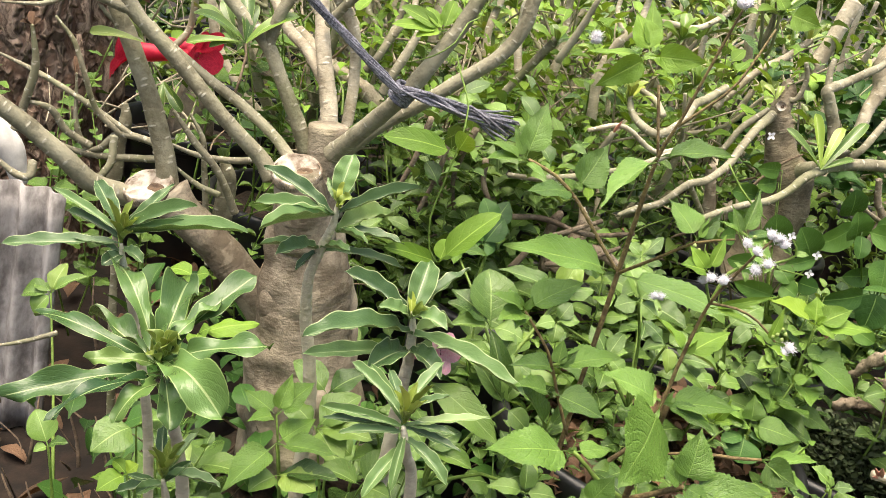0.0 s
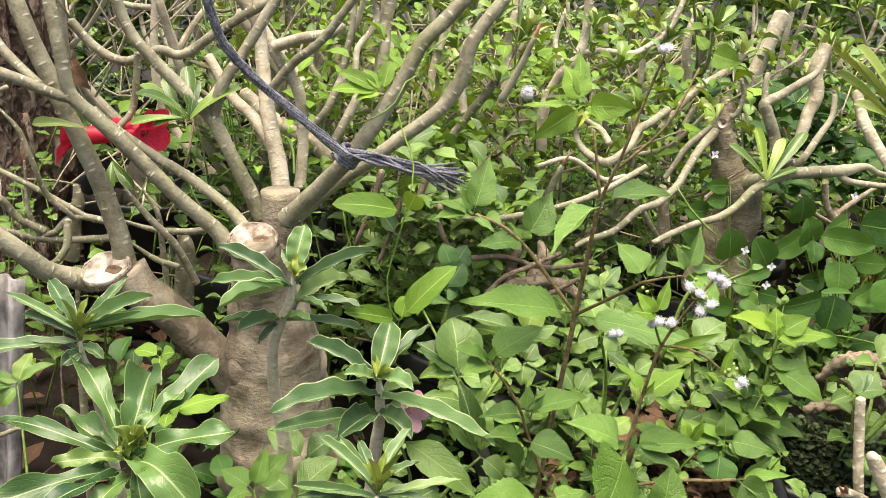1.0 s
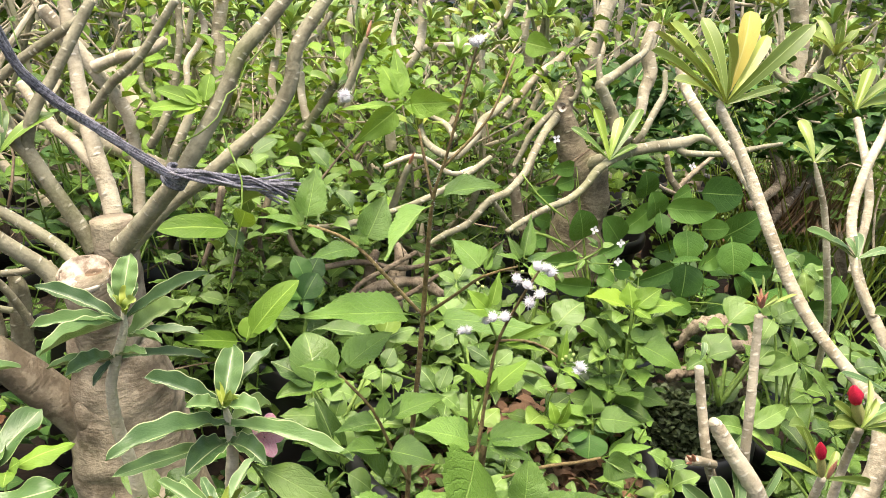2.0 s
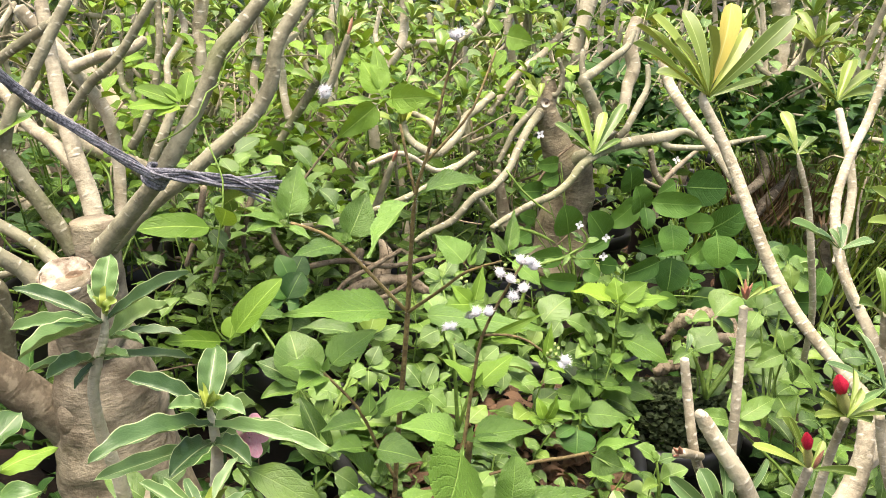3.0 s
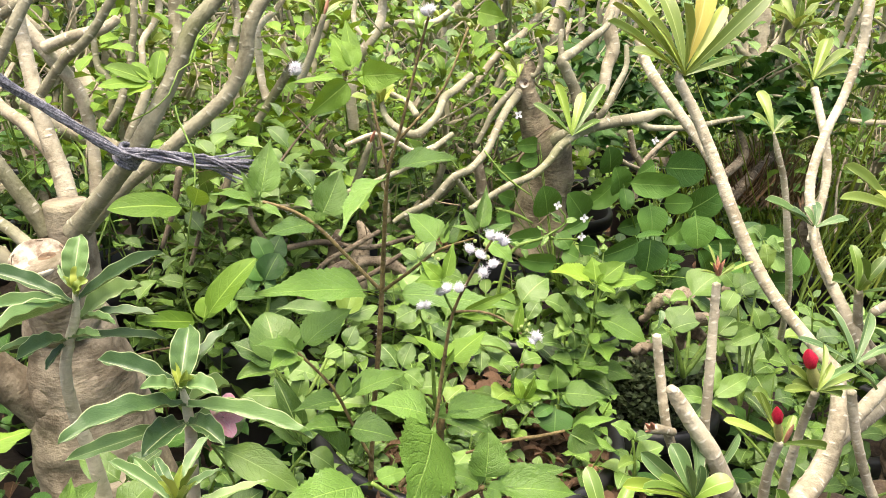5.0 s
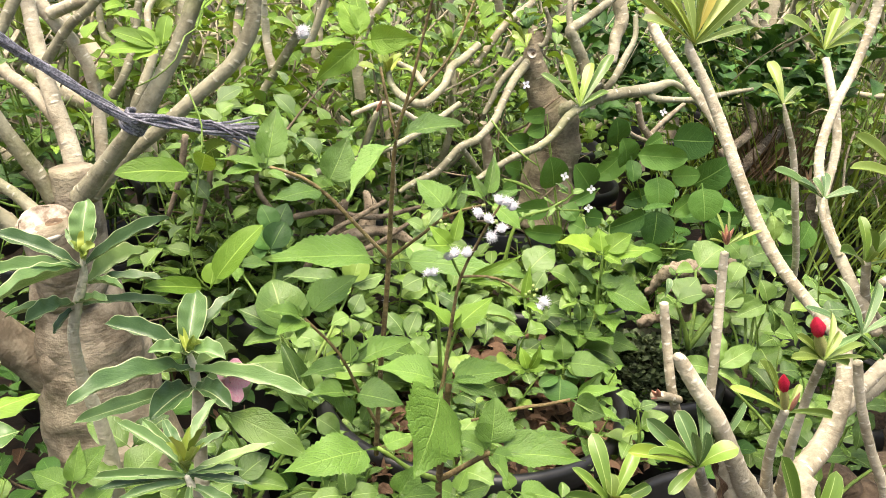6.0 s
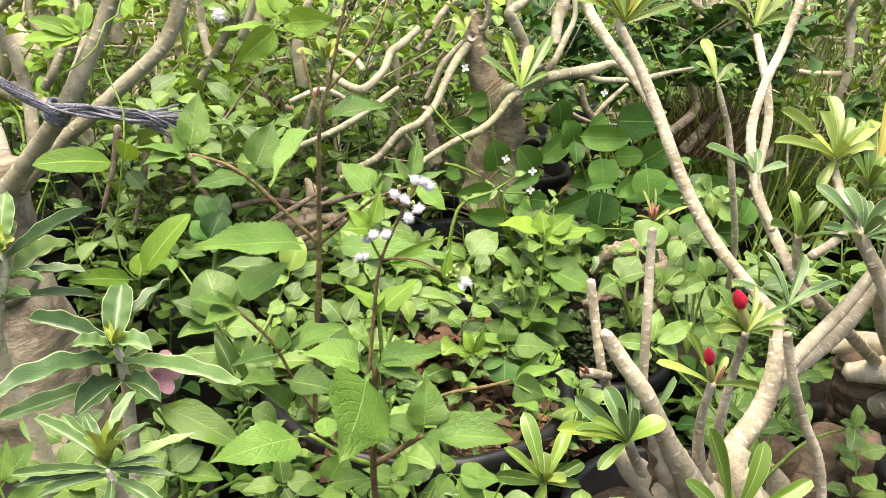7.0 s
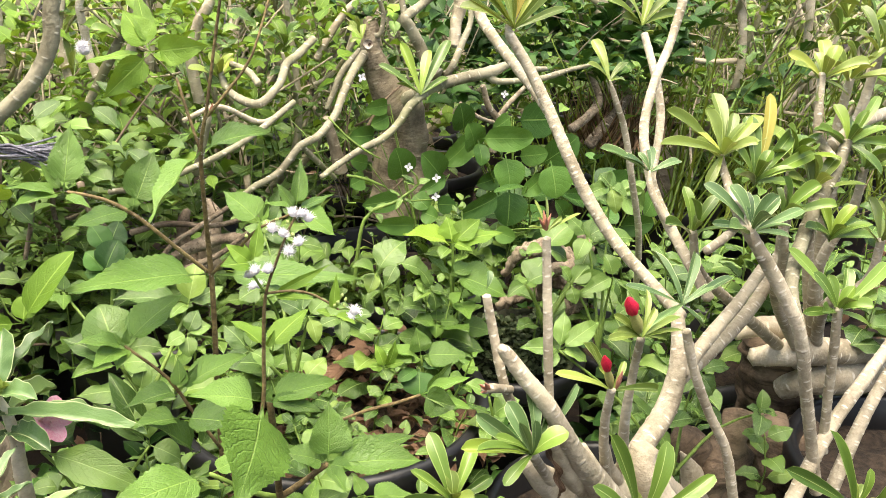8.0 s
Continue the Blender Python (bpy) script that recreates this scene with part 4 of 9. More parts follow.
seedling([(-0.103, 0.460, 0.439), (-0.099, 0.470, 0.392)], [0.004, 0.005], (-0.103, 0.460, 0.440),
         [((-0.119, 0.455, 0.427), 0.011), ((-0.114, 0.490, 0.461), 0.010), ((-0.089, 0.490, 0.462), 0.010), ((-0.063, 0.457, 0.444), 0.012), ((-0.133, 0.455, 0.425), 0.010), ((-0.087, 0.466, 0.454), 0.009), ((-0.128, 0.462, 0.436), 0.007)], "small seedling with narrow white-edged leaves")

# ---------- toothed flowering weed ----------
age = thing("flowering_weed", (0.209, 0.620, 0.411), "tall hairy weed with toothed leaves and fluffy white flowers", "plant")
tube("stem", [(0.207, 0.620, 0.411), (0.206, 0.620, 0.483), (0.207, 0.620, 0.556), (0.207, 0.620, 0.602), (0.204, 0.610, 0.655), (0.202, 0.600, 0.707), (0.207, 0.590, 0.742), (0.215, 0.585, 0.793), (0.221, 0.580, 0.830)], [0.0022, 0.0022, 0.0022, 0.0022, 0.0019, 0.0015, 0.0012, 0.0011, 0.0009], STEM_PURPLE, age, "hairy brown-purple main stem", 8)
tube("stem", [(0.202, 0.600, 0.707), (0.196, 0.610, 0.733), (0.191, 0.620, 0.757)], 0.0012, STEM_PURPLE, age, "", 7)
tube("stem", [(0.207, 0.600, 0.731), (0.226, 0.600, 0.753), (0.242, 0.600, 0.775), (0.259, 0.610, 0.817)], [0.0012, 0.0009], STEM_PURPLE, age, "", 7)
tube("stem", [(0.207, 0.620, 0.601), (0.181, 0.620, 0.628), (0.155, 0.620, 0.655), (0.134, 0.620, 0.670), (0.110, 0.620, 0.678)], [0.0016, 0.0016, 0.0013], STEM_PURPLE, age, "", 7)
tube("stem", [(0.207, 0.620, 0.601), (0.221, 0.580, 0.635), (0.233, 0.550, 0.662), (0.252, 0.530, 0.677)], [0.0016, 0.0012, 0.0008], STEM_PURPLE, age, "", 7)
tube("stem", [(0.189, 0.450, 0.530), (0.205, 0.455, 0.547), (0.212, 0.455, 0.579), (0.213, 0.455, 0.602), (0.213, 0.450, 0.633), (0.214, 0.445, 0.658), (0.220, 0.440, 0.680), (0.225, 0.430, 0.702), (0.230, 0.430, 0.711)], [0.0016, 0.0014, 0.0012, 0.0009, 0.0007], STEM_PURPLE, age, "hairy flowering stem", 8)
tube("stem", [(0.214, 0.445, 0.658), (0.210, 0.445, 0.665), (0.207, 0.445, 0.671)], 0.0009, STEM_GREEN, age, "", 7)
tube("stem", [(0.214, 0.445, 0.658), (0.229, 0.440, 0.660), (0.242, 0.435, 0.657), (0.255, 0.430, 0.648)], [0.0009, 0.0007], STEM_PURPLE, age, "", 7)
tube("stem", [(0.203, 0.600, 0.453), (0.182, 0.600, 0.494), (0.166, 0.600, 0.526), (0.137, 0.600, 0.559)], [0.0015, 0.0012], STEM_PURPLE, age, "", 7)
def hairs(parent, pts, r, n, seed):
    """Fine pale hairs on a stem, joined."""
    rng = random.Random(seed)
    line, _ = spline(pts, r, 0.003)
    blocks = []
    for i in range(n):
        p = Vector(line[rng.randrange(len(line))])
        d = Vector((rng.uniform(-1, 1), rng.uniform(-1, 1), rng.uniform(-0.4, 0.6))).normalized()
        s = d.orthogonal().normalized() * 0.00011
        e = p + d * (r + rng.uniform(0.0012, 0.0026))
        blocks.append(([p + s, p - s, e, p + d.cross(s)], [(0, 1, 2), (0, 3, 2)], [(0, 0)] * 4))
    return part("hair", mesh("hair", *join(blocks), FLUFF), parent, "fine pale hairs on the stem")


hairs(age, [(0.206, 0.620, 0.483), (0.207, 0.620, 0.602), (0.202, 0.600, 0.707), (0.207, 0.590, 0.742)], 0.002, 420, 1)
hairs(age, [(0.207, 0.620, 0.601), (0.181, 0.620, 0.628), (0.155, 0.620, 0.655), (0.110, 0.620, 0.678)], 0.0014, 160, 3)
# leaves: pairs and tops along the stems
spray(age, (0.204, 0.620, 0.601), [((0.101, 0.575, 0.620), 0.034, "u"), ((0.326, 0.600, 0.590), 0.029, "u")], "toothed", LEAF_AGE)
spray(age, (0.203, 0.600, 0.707), [((0.159, 0.555, 0.672), 0.026, "l"), ((0.249, 0.575, 0.725), 0.023, "u")], "toothed", LEAF_AGE)
spray(age, (0.107, 0.620, 0.677), [((0.117, 0.645, 0.722), 0.022, "c"), ((0.069, 0.610, 0.687), 0.011, "u"), ((0.072, 0.600, 0.675), 0.015, "u"), ((0.093, 0.630, 0.701), 0.007, "c"), ((0.124, 0.600, 0.671), 0.009, "u")], "toothed", LEAF_AGE)
spray(age, (0.153, 0.620, 0.661), [((0.174, 0.645, 0.699), 0.026, "c"), ((0.107, 0.585, 0.662), 0.019, "u"), ((0.143, 0.630, 0.668), 0.009, "c"), ((0.155, 0.625, 0.670), 0.008, "c")], "toothed", LEAF_AGE)
spray(age, (0.137, 0.600, 0.559), [((0.184, 0.625, 0.585), 0.027, "l"), ((0.101, 0.585, 0.574), 0.015, "u"), ((0.112, 0.575, 0.557), 0.018, "u"), ((0.120, 0.610, 0.572), 0.007, "c"), ((0.140, 0.600, 0.574), 0.006, "c"), ((0.129, 0.580, 0.550), 0.012, "u")], "toothed", LEAF_AGE)
spray(age, (0.174, 0.590, 0.519), [((0.130, 0.570, 0.523), 0.019, "u"), ((0.231, 0.610, 0.531), 0.022, "u"), ((0.175, 0.600, 0.542), 0.012, "u"), ((0.190, 0.600, 0.535), 0.009, "c")], "toothed", LEAF_AGE)
spray(age, (0.171, 0.570, 0.507), [((0.213, 0.550, 0.503), 0.026, "u"), ((0.133, 0.550, 0.517), 0.019, "u")], "toothed", LEAF_AGE)
spray(age, (0.212, 0.455, 0.578), [((0.165, 0.455, 0.592), 0.025, "u"), ((0.264, 0.455, 0.584), 0.019, "u"), ((0.184, 0.405, 0.540), 0.064, "h"), ((0.247, 0.440, 0.572), 0.013, "u"), ((0.219, 0.460, 0.586), 0.006, "c")], "toothed", LEAF_AGE)
spray(age, (0.215, 0.455, 0.615), [((0.193, 0.475, 0.631), 0.018, "r"), ((0.248, 0.475, 0.630), 0.018, "l"), ((0.222, 0.460, 0.626), 0.005, "c")], "toothed", LEAF_VINE)
spray(age, (0.234, 0.550, 0.664), [((0.212, 0.575, 0.684), 0.023, "u"), ((0.253, 0.570, 0.685), 0.011, "c"), ((0.241, 0.560, 0.681), 0.006, "c")], "toothed", LEAF_AGE)
spray(age, (0.252, 0.520, 0.683), [((0.261, 0.540, 0.714), 0.011, "c"), ((0.277, 0.510, 0.665), 0.020, "u"), ((0.282, 0.530, 0.689), 0.008, "u"), ((0.241, 0.530, 0.701), 0.007, "c"), ((0.226, 0.510, 0.693), 0.007, "u")], "toothed", LEAF_AGE)
spray(age, (0.208, 0.450, 0.676), [((0.215, 0.460, 0.699), 0.008, "c"), ((0.193, 0.455, 0.689), 0.009, "c"), ((0.188, 0.445, 0.679), 0.016, "u"), ((0.204, 0.455, 0.688), 0.004, "c")], "toothed", LEAF_VINE)
spray(age, (0.215, 0.445, 0.655), [((0.247, 0.450, 0.659), 0.005, "u"), ((0.256, 0.450, 0.670), 0.006, "c"), ((0.245, 0.440, 0.652), 0.007, "u")], "toothed", LEAF_VINE)
spray(age, (0.251, 0.430, 0.645), [((0.255, 0.435, 0.670), 0.006, "c"), ((0.240, 0.430, 0.650), 0.007, "u"), ((0.265, 0.425, 0.639), 0.006, "u")], "toothed", LEAF_VINE)
spray(age, (0.173, 0.600, 0.779), [((0.211, 0.585, 0.785), 0.019, "c"), ((0.158, 0.620, 0.805), 0.021, "c"), ((0.138, 0.600, 0.747), 0.018, "c"), ((0.124, 0.610, 0.770), 0.010, "u"), ((0.169, 0.630, 0.817), 0.013, "c"), ((0.188, 0.590, 0.769), 0.010, "u")], "toothed", LEAF_VINE)
spray(age, (0.222, 0.585, 0.808), [((0.242, 0.580, 0.799), 0.011, "u"), ((0.215, 0.590, 0.817), 0.005, "c")], "toothed", LEAF_AGE)
spray(age, (0.259, 0.600, 0.830), [((0.283, 0.590, 0.826), 0.017, "c"), ((0.250, 0.610, 0.841), 0.009, "c")], "toothed", LEAF_VINE)
spray(age, (0.181, 0.500, 0.500), [((0.106, 0.460, 0.513), 0.032, "u"), ((0.216, 0.520, 0.496), 0.015, "u")], "toothed", LEAF_AGE)
spray(age, (0.262, 0.485, 0.499), [((0.269, 0.505, 0.539), 0.030, "c"), ((0.331, 0.465, 0.498), 0.027, "u"), ((0.278, 0.470, 0.500), 0.015, "u"), ((0.229, 0.490, 0.513), 0.021, "u"), ((0.268, 0.455, 0.492), 0.011, "u"), ((0.340, 0.500, 0.498), 0.019, "u"), ((0.253, 0.495, 0.513), 0.008, "c")], "toothed", LEAF_AGE)
spray(age, (0.394, 0.630, 0.449), [((0.425, 0.610, 0.440), 0.027, "c"), ((0.440, 0.655, 0.467), 0.016, "c"), ((0.448, 0.630, 0.459), 0.013, "u"), ((0.447, 0.615, 0.430), 0.015, "u")], "toothed", LEAF_AGE)
spray(age, (0.185, 0.450, 0.492), [((0.199, 0.455, 0.516), 0.022, "c"), ((0.159, 0.430, 0.501), 0.011, "u"), ((0.214, 0.440, 0.500), 0.016, "u")], "toothed", LEAF_AGE)
spray(age, (0.186, 0.600, 0.452), [((0.139, 0.580, 0.506), 0.026, "u"), ((0.208, 0.620, 0.494), 0.010, "u")], "toothed", LEAF_AGE)
tube("stem", [(0.239, 0.520, 0.412), (0.230, 0.500, 0.467), (0.224, 0.480, 0.523), (0.216, 0.455, 0.577)], [0.0028, 0.0027, 0.0026, 0.0022], STEM_PURPLE, age, "", 8)
tube("stem", [(0.230, 0.500, 0.467), (0.249, 0.495, 0.482), (0.262, 0.485, 0.499)], [0.0027, 0.0021, 0.0023], STEM_PURPLE, age, "", 7)
tube("stem", [(0.230, 0.500, 0.467), (0.208, 0.500, 0.478), (0.195, 0.500, 0.489), (0.181, 0.500, 0.500)], [0.0027, 0.0022, 0.0017, 0.0017], STEM_GREEN, age, "", 7)
tube("stem", [(0.294, 0.620, 0.440), (0.340, 0.630, 0.443), (0.368, 0.630, 0.445), (0.394, 0.630, 0.449)], [0.0013, 0.0017, 0.0018, 0.0014], STEM_PURPLE, age, "", 7)


def heads(parent, spots, r, mesh_, name):
    for p in spots:
        part(name, mesh_, parent, "fluffy white flower head" if name == "flower_head" else "", Matrix.Translation(p) @ Euler((RNG.uniform(0.2, 0.9), RNG.uniform(-0.5, 0.5), RNG.uniform(0, 6))).to_matrix().to_4x4() @ Matrix.Diagonal((r * RNG.uniform(1.1, 1.35), r * RNG.uniform(1.1, 1.35), r * RNG.uniform(0.95, 1.15), 1)))


heads(age, [(0.216, 0.430, 0.705), (0.221, 0.425, 0.703), (0.230, 0.425, 0.697), (0.224, 0.425, 0.692), (0.228, 0.430, 0.713), (0.233, 0.430, 0.712), (0.237, 0.430, 0.709)], 0.0035, FLORET, "flower_head")
heads(age, [(0.205, 0.445, 0.672), (0.207, 0.440, 0.676), (0.215, 0.440, 0.676), (0.265, 0.430, 0.646), (0.262, 0.430, 0.642)], 0.0038, FLORET, "flower_head")
heads(age, [(0.236, 0.600, 0.596), (0.241, 0.600, 0.596), (0.130, 0.600, 0.784), (0.216, 0.575, 0.829), (0.220, 0.575, 0.831), (0.131, 0.600, 0.781)], 0.0042, FLORET, "flower_head")
heads(age, [(0.225, 0.428, 0.707), (0.218, 0.430, 0.709), (0.228, 0.428, 0.699), (0.217, 0.500, 0.672), (0.243, 0.600, 0.584), (0.257, 0.432, 0.655), (0.254, 0.430, 0.652), (0.258, 0.430, 0.649), (0.252, 0.430, 0.650), (0.259, 0.430, 0.653), (0.224, 0.575, 0.831), (0.230, 0.575, 0.839), (0.214, 0.500, 0.674)], 0.0028, GREEN_BUD, "flower_bud")
for a, b in (((0.225, 0.430, 0.702), (0.217, 0.430, 0.704)), ((0.224, 0.435, 0.694), (0.224, 0.425, 0.692)), ((0.223, 0.430, 0.699), (0.230, 0.425, 0.697)), ((0.255, 0.430, 0.648), (0.264, 0.430, 0.645)), ((0.253, 0.430, 0.650), (0.257, 0.432, 0.655))):
    tube("flower_stalk", [a, tuple((np.array(a) + np.array(b)) / 2 + 0.001), b], 0.0006, STEM_GREEN, age, "", 5)

# ---------- climbing vine ----------
vine = thing("climbing_vine", (0.065, 0.680, 0.552), "pale green climbing vine with heart-shaped leaves", "vine")
tube("stem", [(0.044, 0.770, 0.722), (0.047, 0.745, 0.715), (0.060, 0.700, 0.691), (0.058, 0.680, 0.662), (0.053, 0.680, 0.623), (0.049, 0.680, 0.592), (0.055, 0.680, 0.563), (0.065, 0.680, 0.552)], 0.0008, STEM_GREEN, vine, "", 6)
tube("tendril", [(0.004, 0.785, 0.704), (0.022, 0.765, 0.717), (0.039, 0.765, 0.733), (0.047, 0.775, 0.752), (0.057, 0.785, 0.758), (0.064, 0.790, 0.778), (0.084, 0.800, 0.798)], 0.0007, STEM_GREEN, vine, "", 6)
for base, tips in (((0.058, 0.680, 0.655), [((-0.006, 0.660, 0.660), 0.021), ((0.062, 0.660, 0.677), 0.018)]), ((0.065, 0.670, 0.557), [((0.109, 0.680, 0.610), 0.023), ((0.014, 0.640, 0.572), 0.015), ((0.069, 0.683, 0.575), 0.017)]),
                   ((0.027, 0.790, 0.738), [((-0.016, 0.800, 0.750), 0.014), ((-0.021, 0.788, 0.734), 0.012), ((0.003, 0.783, 0.728), 0.012), ((0.032, 0.809, 0.765), 0.013), ((0.007, 0.802, 0.754), 0.010)])):
    whorl(vine, base, tips, "heart", LEAF_VINE, (0.0, -0.8, 1.0))


# ---------- flowers of the desert roses ----------
def flower(base, centre, axis, size, mat, label):
    ob = thing("desert_rose_flower", base, label, "flower", "desert rose flowers")
    tube("flower_tube", [base, tuple((np.array(base) * 0.5 + np.array(centre) * 0.5)), centre], [size * 0.10, size * 0.20, size * 0.26], mat, ob, "narrow funnel", 9)
    petals(ob, centre, axis, size, mat)
    return ob


flower((-0.232, 0.950, 0.629), (-0.294, 0.930, 0.622), (-1, -0.3, 0.1), 0.0424, RED, "open red desert rose flower among branches")
flower((-0.270, 0.970, 0.635), (-0.235, 0.950, 0.630), (0.9, -0.4, 0.0), 0.0367, RED, "red desert rose flower seen from its side")
flower((0.056, 0.612, 0.490), (0.075, 0.600, 0.506), (0.75, -0.7, 0.55), 0.0215, PINK, "pale pink desert rose flower low among leaves")

# ---------- red-budded adenium ----------
bud = thing("budding_adenium", (0.62, 0.56, 0.30), "pale-stemmed desert rose with red flower buds", "shrub")
for pts, r in (([(0.472, 0.442, 0.496), (0.487, 0.452, 0.465), (0.516, 0.475, 0.417), (0.563, 0.500, 0.343)], [0.0031, 0.0055, 0.0099, 0.0156]),
               ([(0.563, 0.505, 0.436), (0.586, 0.520, 0.393), (0.629, 0.535, 0.339), (0.682, 0.550, 0.264)], [0.0058, 0.0096, 0.0137, 0.0179]),
               ([(0.413, 0.432, 0.523), (0.430, 0.437, 0.496), (0.456, 0.450, 0.455), (0.506, 0.480, 0.374)], [0.0037, 0.0057, 0.008, 0.0123]),
               ([(0.670, 0.575, 0.357), (0.688, 0.575, 0.328), (0.716, 0.570, 0.246)], [0.0016, 0.0104, 0.0153])):
    tube("caudex", pts, r, BARK_PALE, bud, "swollen base", 36, 0.004, 0.28, 50.0)
tube("stem", [(0.378, 0.475, 0.621), (0.383, 0.470, 0.593), (0.389, 0.460, 0.556), (0.402, 0.460, 0.527), (0.427, 0.470, 0.482)], [0.0031, 0.0037, 0.0036, 0.0039], BARK_PALE, bud, "", 18, 0.01, 0.05, 60, True, 0.0065)
tube("stub", [(0.393, 0.455, 0.552), (0.376, 0.450, 0.559), (0.367, 0.450, 0.560)], [0.003, 0.0035, 0.0032], BARK_PALE, bud, "", 18, 0.01, 0.06, 60.0, True, 0.008)
tube("stem", [(0.451, 0.520, 0.641), (0.452, 0.515, 0.605), (0.454, 0.510, 0.562), (0.459, 0.510, 0.516), (0.467, 0.510, 0.461)], [0.0034, 0.0037, 0.004, 0.004], BARK_PALE, bud, "", 18, 0.01, 0.05, 60, True, 0.0065)
tube("stem", [(0.374, 0.440, 0.597), (0.379, 0.440, 0.591), (0.390, 0.435, 0.575), (0.407, 0.430, 0.553), (0.421, 0.430, 0.531), (0.441, 0.435, 0.499), (0.472, 0.445, 0.457), (0.507, 0.460, 0.407)], [0.0035, 0.0051, 0.0058, 0.0064, 0.0071, 0.0081, 0.0112, 0.0143], BARK_PALE, bud, "blunt pruned stem", 22, 0.008, 0.06, 60.0, True, 0.007)
tube("caudex", [(0.407, 0.450, 0.489), (0.420, 0.450, 0.474), (0.447, 0.455, 0.445), (0.485, 0.470, 0.400)], [0.0055, 0.0090, 0.0142, 0.0228], BARK_PALE, bud, "swollen base", 36, 0.004, 0.20, 50.0)
tube("caudex", [(0.538, 0.475, 0.457), (0.534, 0.470, 0.442), (0.544, 0.465, 0.420), (0.571, 0.470, 0.376)], [0.0114, 0.0122, 0.0137, 0.0200], BARK_PALE, bud, "swollen base", 36, 0.004, 0.20, 50.0)
tube("caudex", [(0.470, 0.470, 0.476), (0.482, 0.465, 0.457), (0.502, 0.465, 0.434), (0.542, 0.480, 0.381)], [0.0045, 0.0059, 0.0092, 0.0202], BARK_PALE, bud, "swollen base", 36, 0.004, 0.20, 50.0)
tube("stem", [(0.472, 0.415, 0.600), (0.481, 0.430, 0.563), (0.487, 0.440, 0.517), (0.506, 0.460, 0.452)], [0.003, 0.0031, 0.0038, 0.0048], BARK_PALE, bud, "", 18, 0.01, 0.06, 60.0, True, 0.008)
tube("stem", [(0.456, 0.420, 0.559), (0.461, 0.430, 0.528), (0.471, 0.440, 0.490), (0.494, 0.460, 0.439)], [0.003, 0.0037, 0.0041], BARK_PALE, bud, "", 18, 0.01, 0.06, 60.0, True, 0.008)
tube("limb", [(0.514, 0.480, 0.408), (0.553, 0.500, 0.432), (0.595, 0.520, 0.459), (0.609, 0.530, 0.498), (0.618, 0.550, 0.534)], [0.0119, 0.0104, 0.0102, 0.0083, 0.0061], BARK_PALE, bud, "", 18, 0.01, 0.06, 60.0, True, 0.008)
tube("stem", [(0.621, 0.550, 0.534), (0.632, 0.600, 0.537), (0.611, 0.650, 0.572), (0.592, 0.680, 0.612), (0.578, 0.700, 0.649), (0.566, 0.730, 0.695), (0.551, 0.750, 0.733), (0.534, 0.760, 0.762), (0.530, 0.762, 0.774)], [0.0061, 0.0058, 0.0063, 0.0066, 0.0063, 0.0061, 0.0057, 0.0053, 0.0026], BARK_PALE, bud, "long bare stem", 18, 0.01, 0.05, 60, True, 0.0065)
tube("stem", [(0.578, 0.710, 0.661), (0.582, 0.770, 0.692), (0.569, 0.830, 0.731), (0.556, 0.870, 0.763), (0.549, 0.890, 0.792)], [0.0049, 0.0054, 0.0063, 0.0055], BARK_PALE, bud, "", 18, 0.01, 0.06, 60.0, True, 0.008)
tube("stem", [(0.586, 0.500, 0.548), (0.603, 0.500, 0.504), (0.627, 0.500, 0.458), (0.657, 0.500, 0.408), (0.681, 0.500, 0.337)], [0.0039, 0.0043, 0.0046, 0.0052], BARK_PALE, bud, "", 18, 0.01, 0.06, 60.0, True, 0.008)
tube("limb", [(0.623, 0.540, 0.479), (0.662, 0.550, 0.509), (0.700, 0.560, 0.535), (0.737, 0.570, 0.569)], [0.0077, 0.0064, 0.0058, 0.0055], BARK_PALE, bud, "", 18, 0.01, 0.06, 60.0, True, 0.008)
tube("limb", [(0.629, 0.550, 0.466), (0.696, 0.570, 0.488), (0.752, 0.590, 0.515), (0.784, 0.600, 0.564)], [0.0086, 0.0074, 0.0069, 0.0062], BARK_PALE, bud, "", 18, 0.01, 0.06, 60.0, True, 0.008)
tube("stem", [(0.679, 0.580, 0.530), (0.673, 0.630, 0.572), (0.665, 0.660, 0.606), (0.660, 0.680, 0.643), (0.665, 0.700, 0.679), (0.687, 0.720, 0.722), (0.715, 0.740, 0.754)] + [(0.738, 0.755, 0.807), (0.740, 0.760, 0.841), (0.752, 0.780, 0.909)], [0.0056, 0.0057, 0.0051, 0.0048, 0.0045, 0.0051, 0.0057], BARK_PALE, bud, "", 18, 0.01, 0.05, 60, True, 0.0065)
tube("stem", [(0.682, 0.700, 0.611), (0.701, 0.720, 0.667), (0.708, 0.740, 0.705), (0.710, 0.780, 0.760)], [0.0045, 0.0046, 0.0043, 0.0045], BARK_PALE, bud, "", 18, 0.01, 0.06, 60.0, True, 0.008)
tube("stem", [(0.667, 0.640, 0.588), (0.653, 0.655, 0.617), (0.650, 0.660, 0.632), (0.650, 0.662, 0.641)], [0.0037, 0.0034, 0.003, 0.0012], BARK_PALE, bud, "", 18, 0.01, 0.06, 60.0, True, 0.008)
tube("stem", [(0.805, 0.860, 0.399), (0.768, 0.820, 0.500), (0.732, 0.800, 0.584), (0.713, 0.800, 0.647), (0.694, 0.800, 0.687), (0.685, 0.800, 0.706)], [0.0041, 0.0041, 0.0041, 0.0039, 0.0033, 0.0014], BARK_PALE, bud, "", 18, 0.01, 0.06, 60.0, True, 0.008)
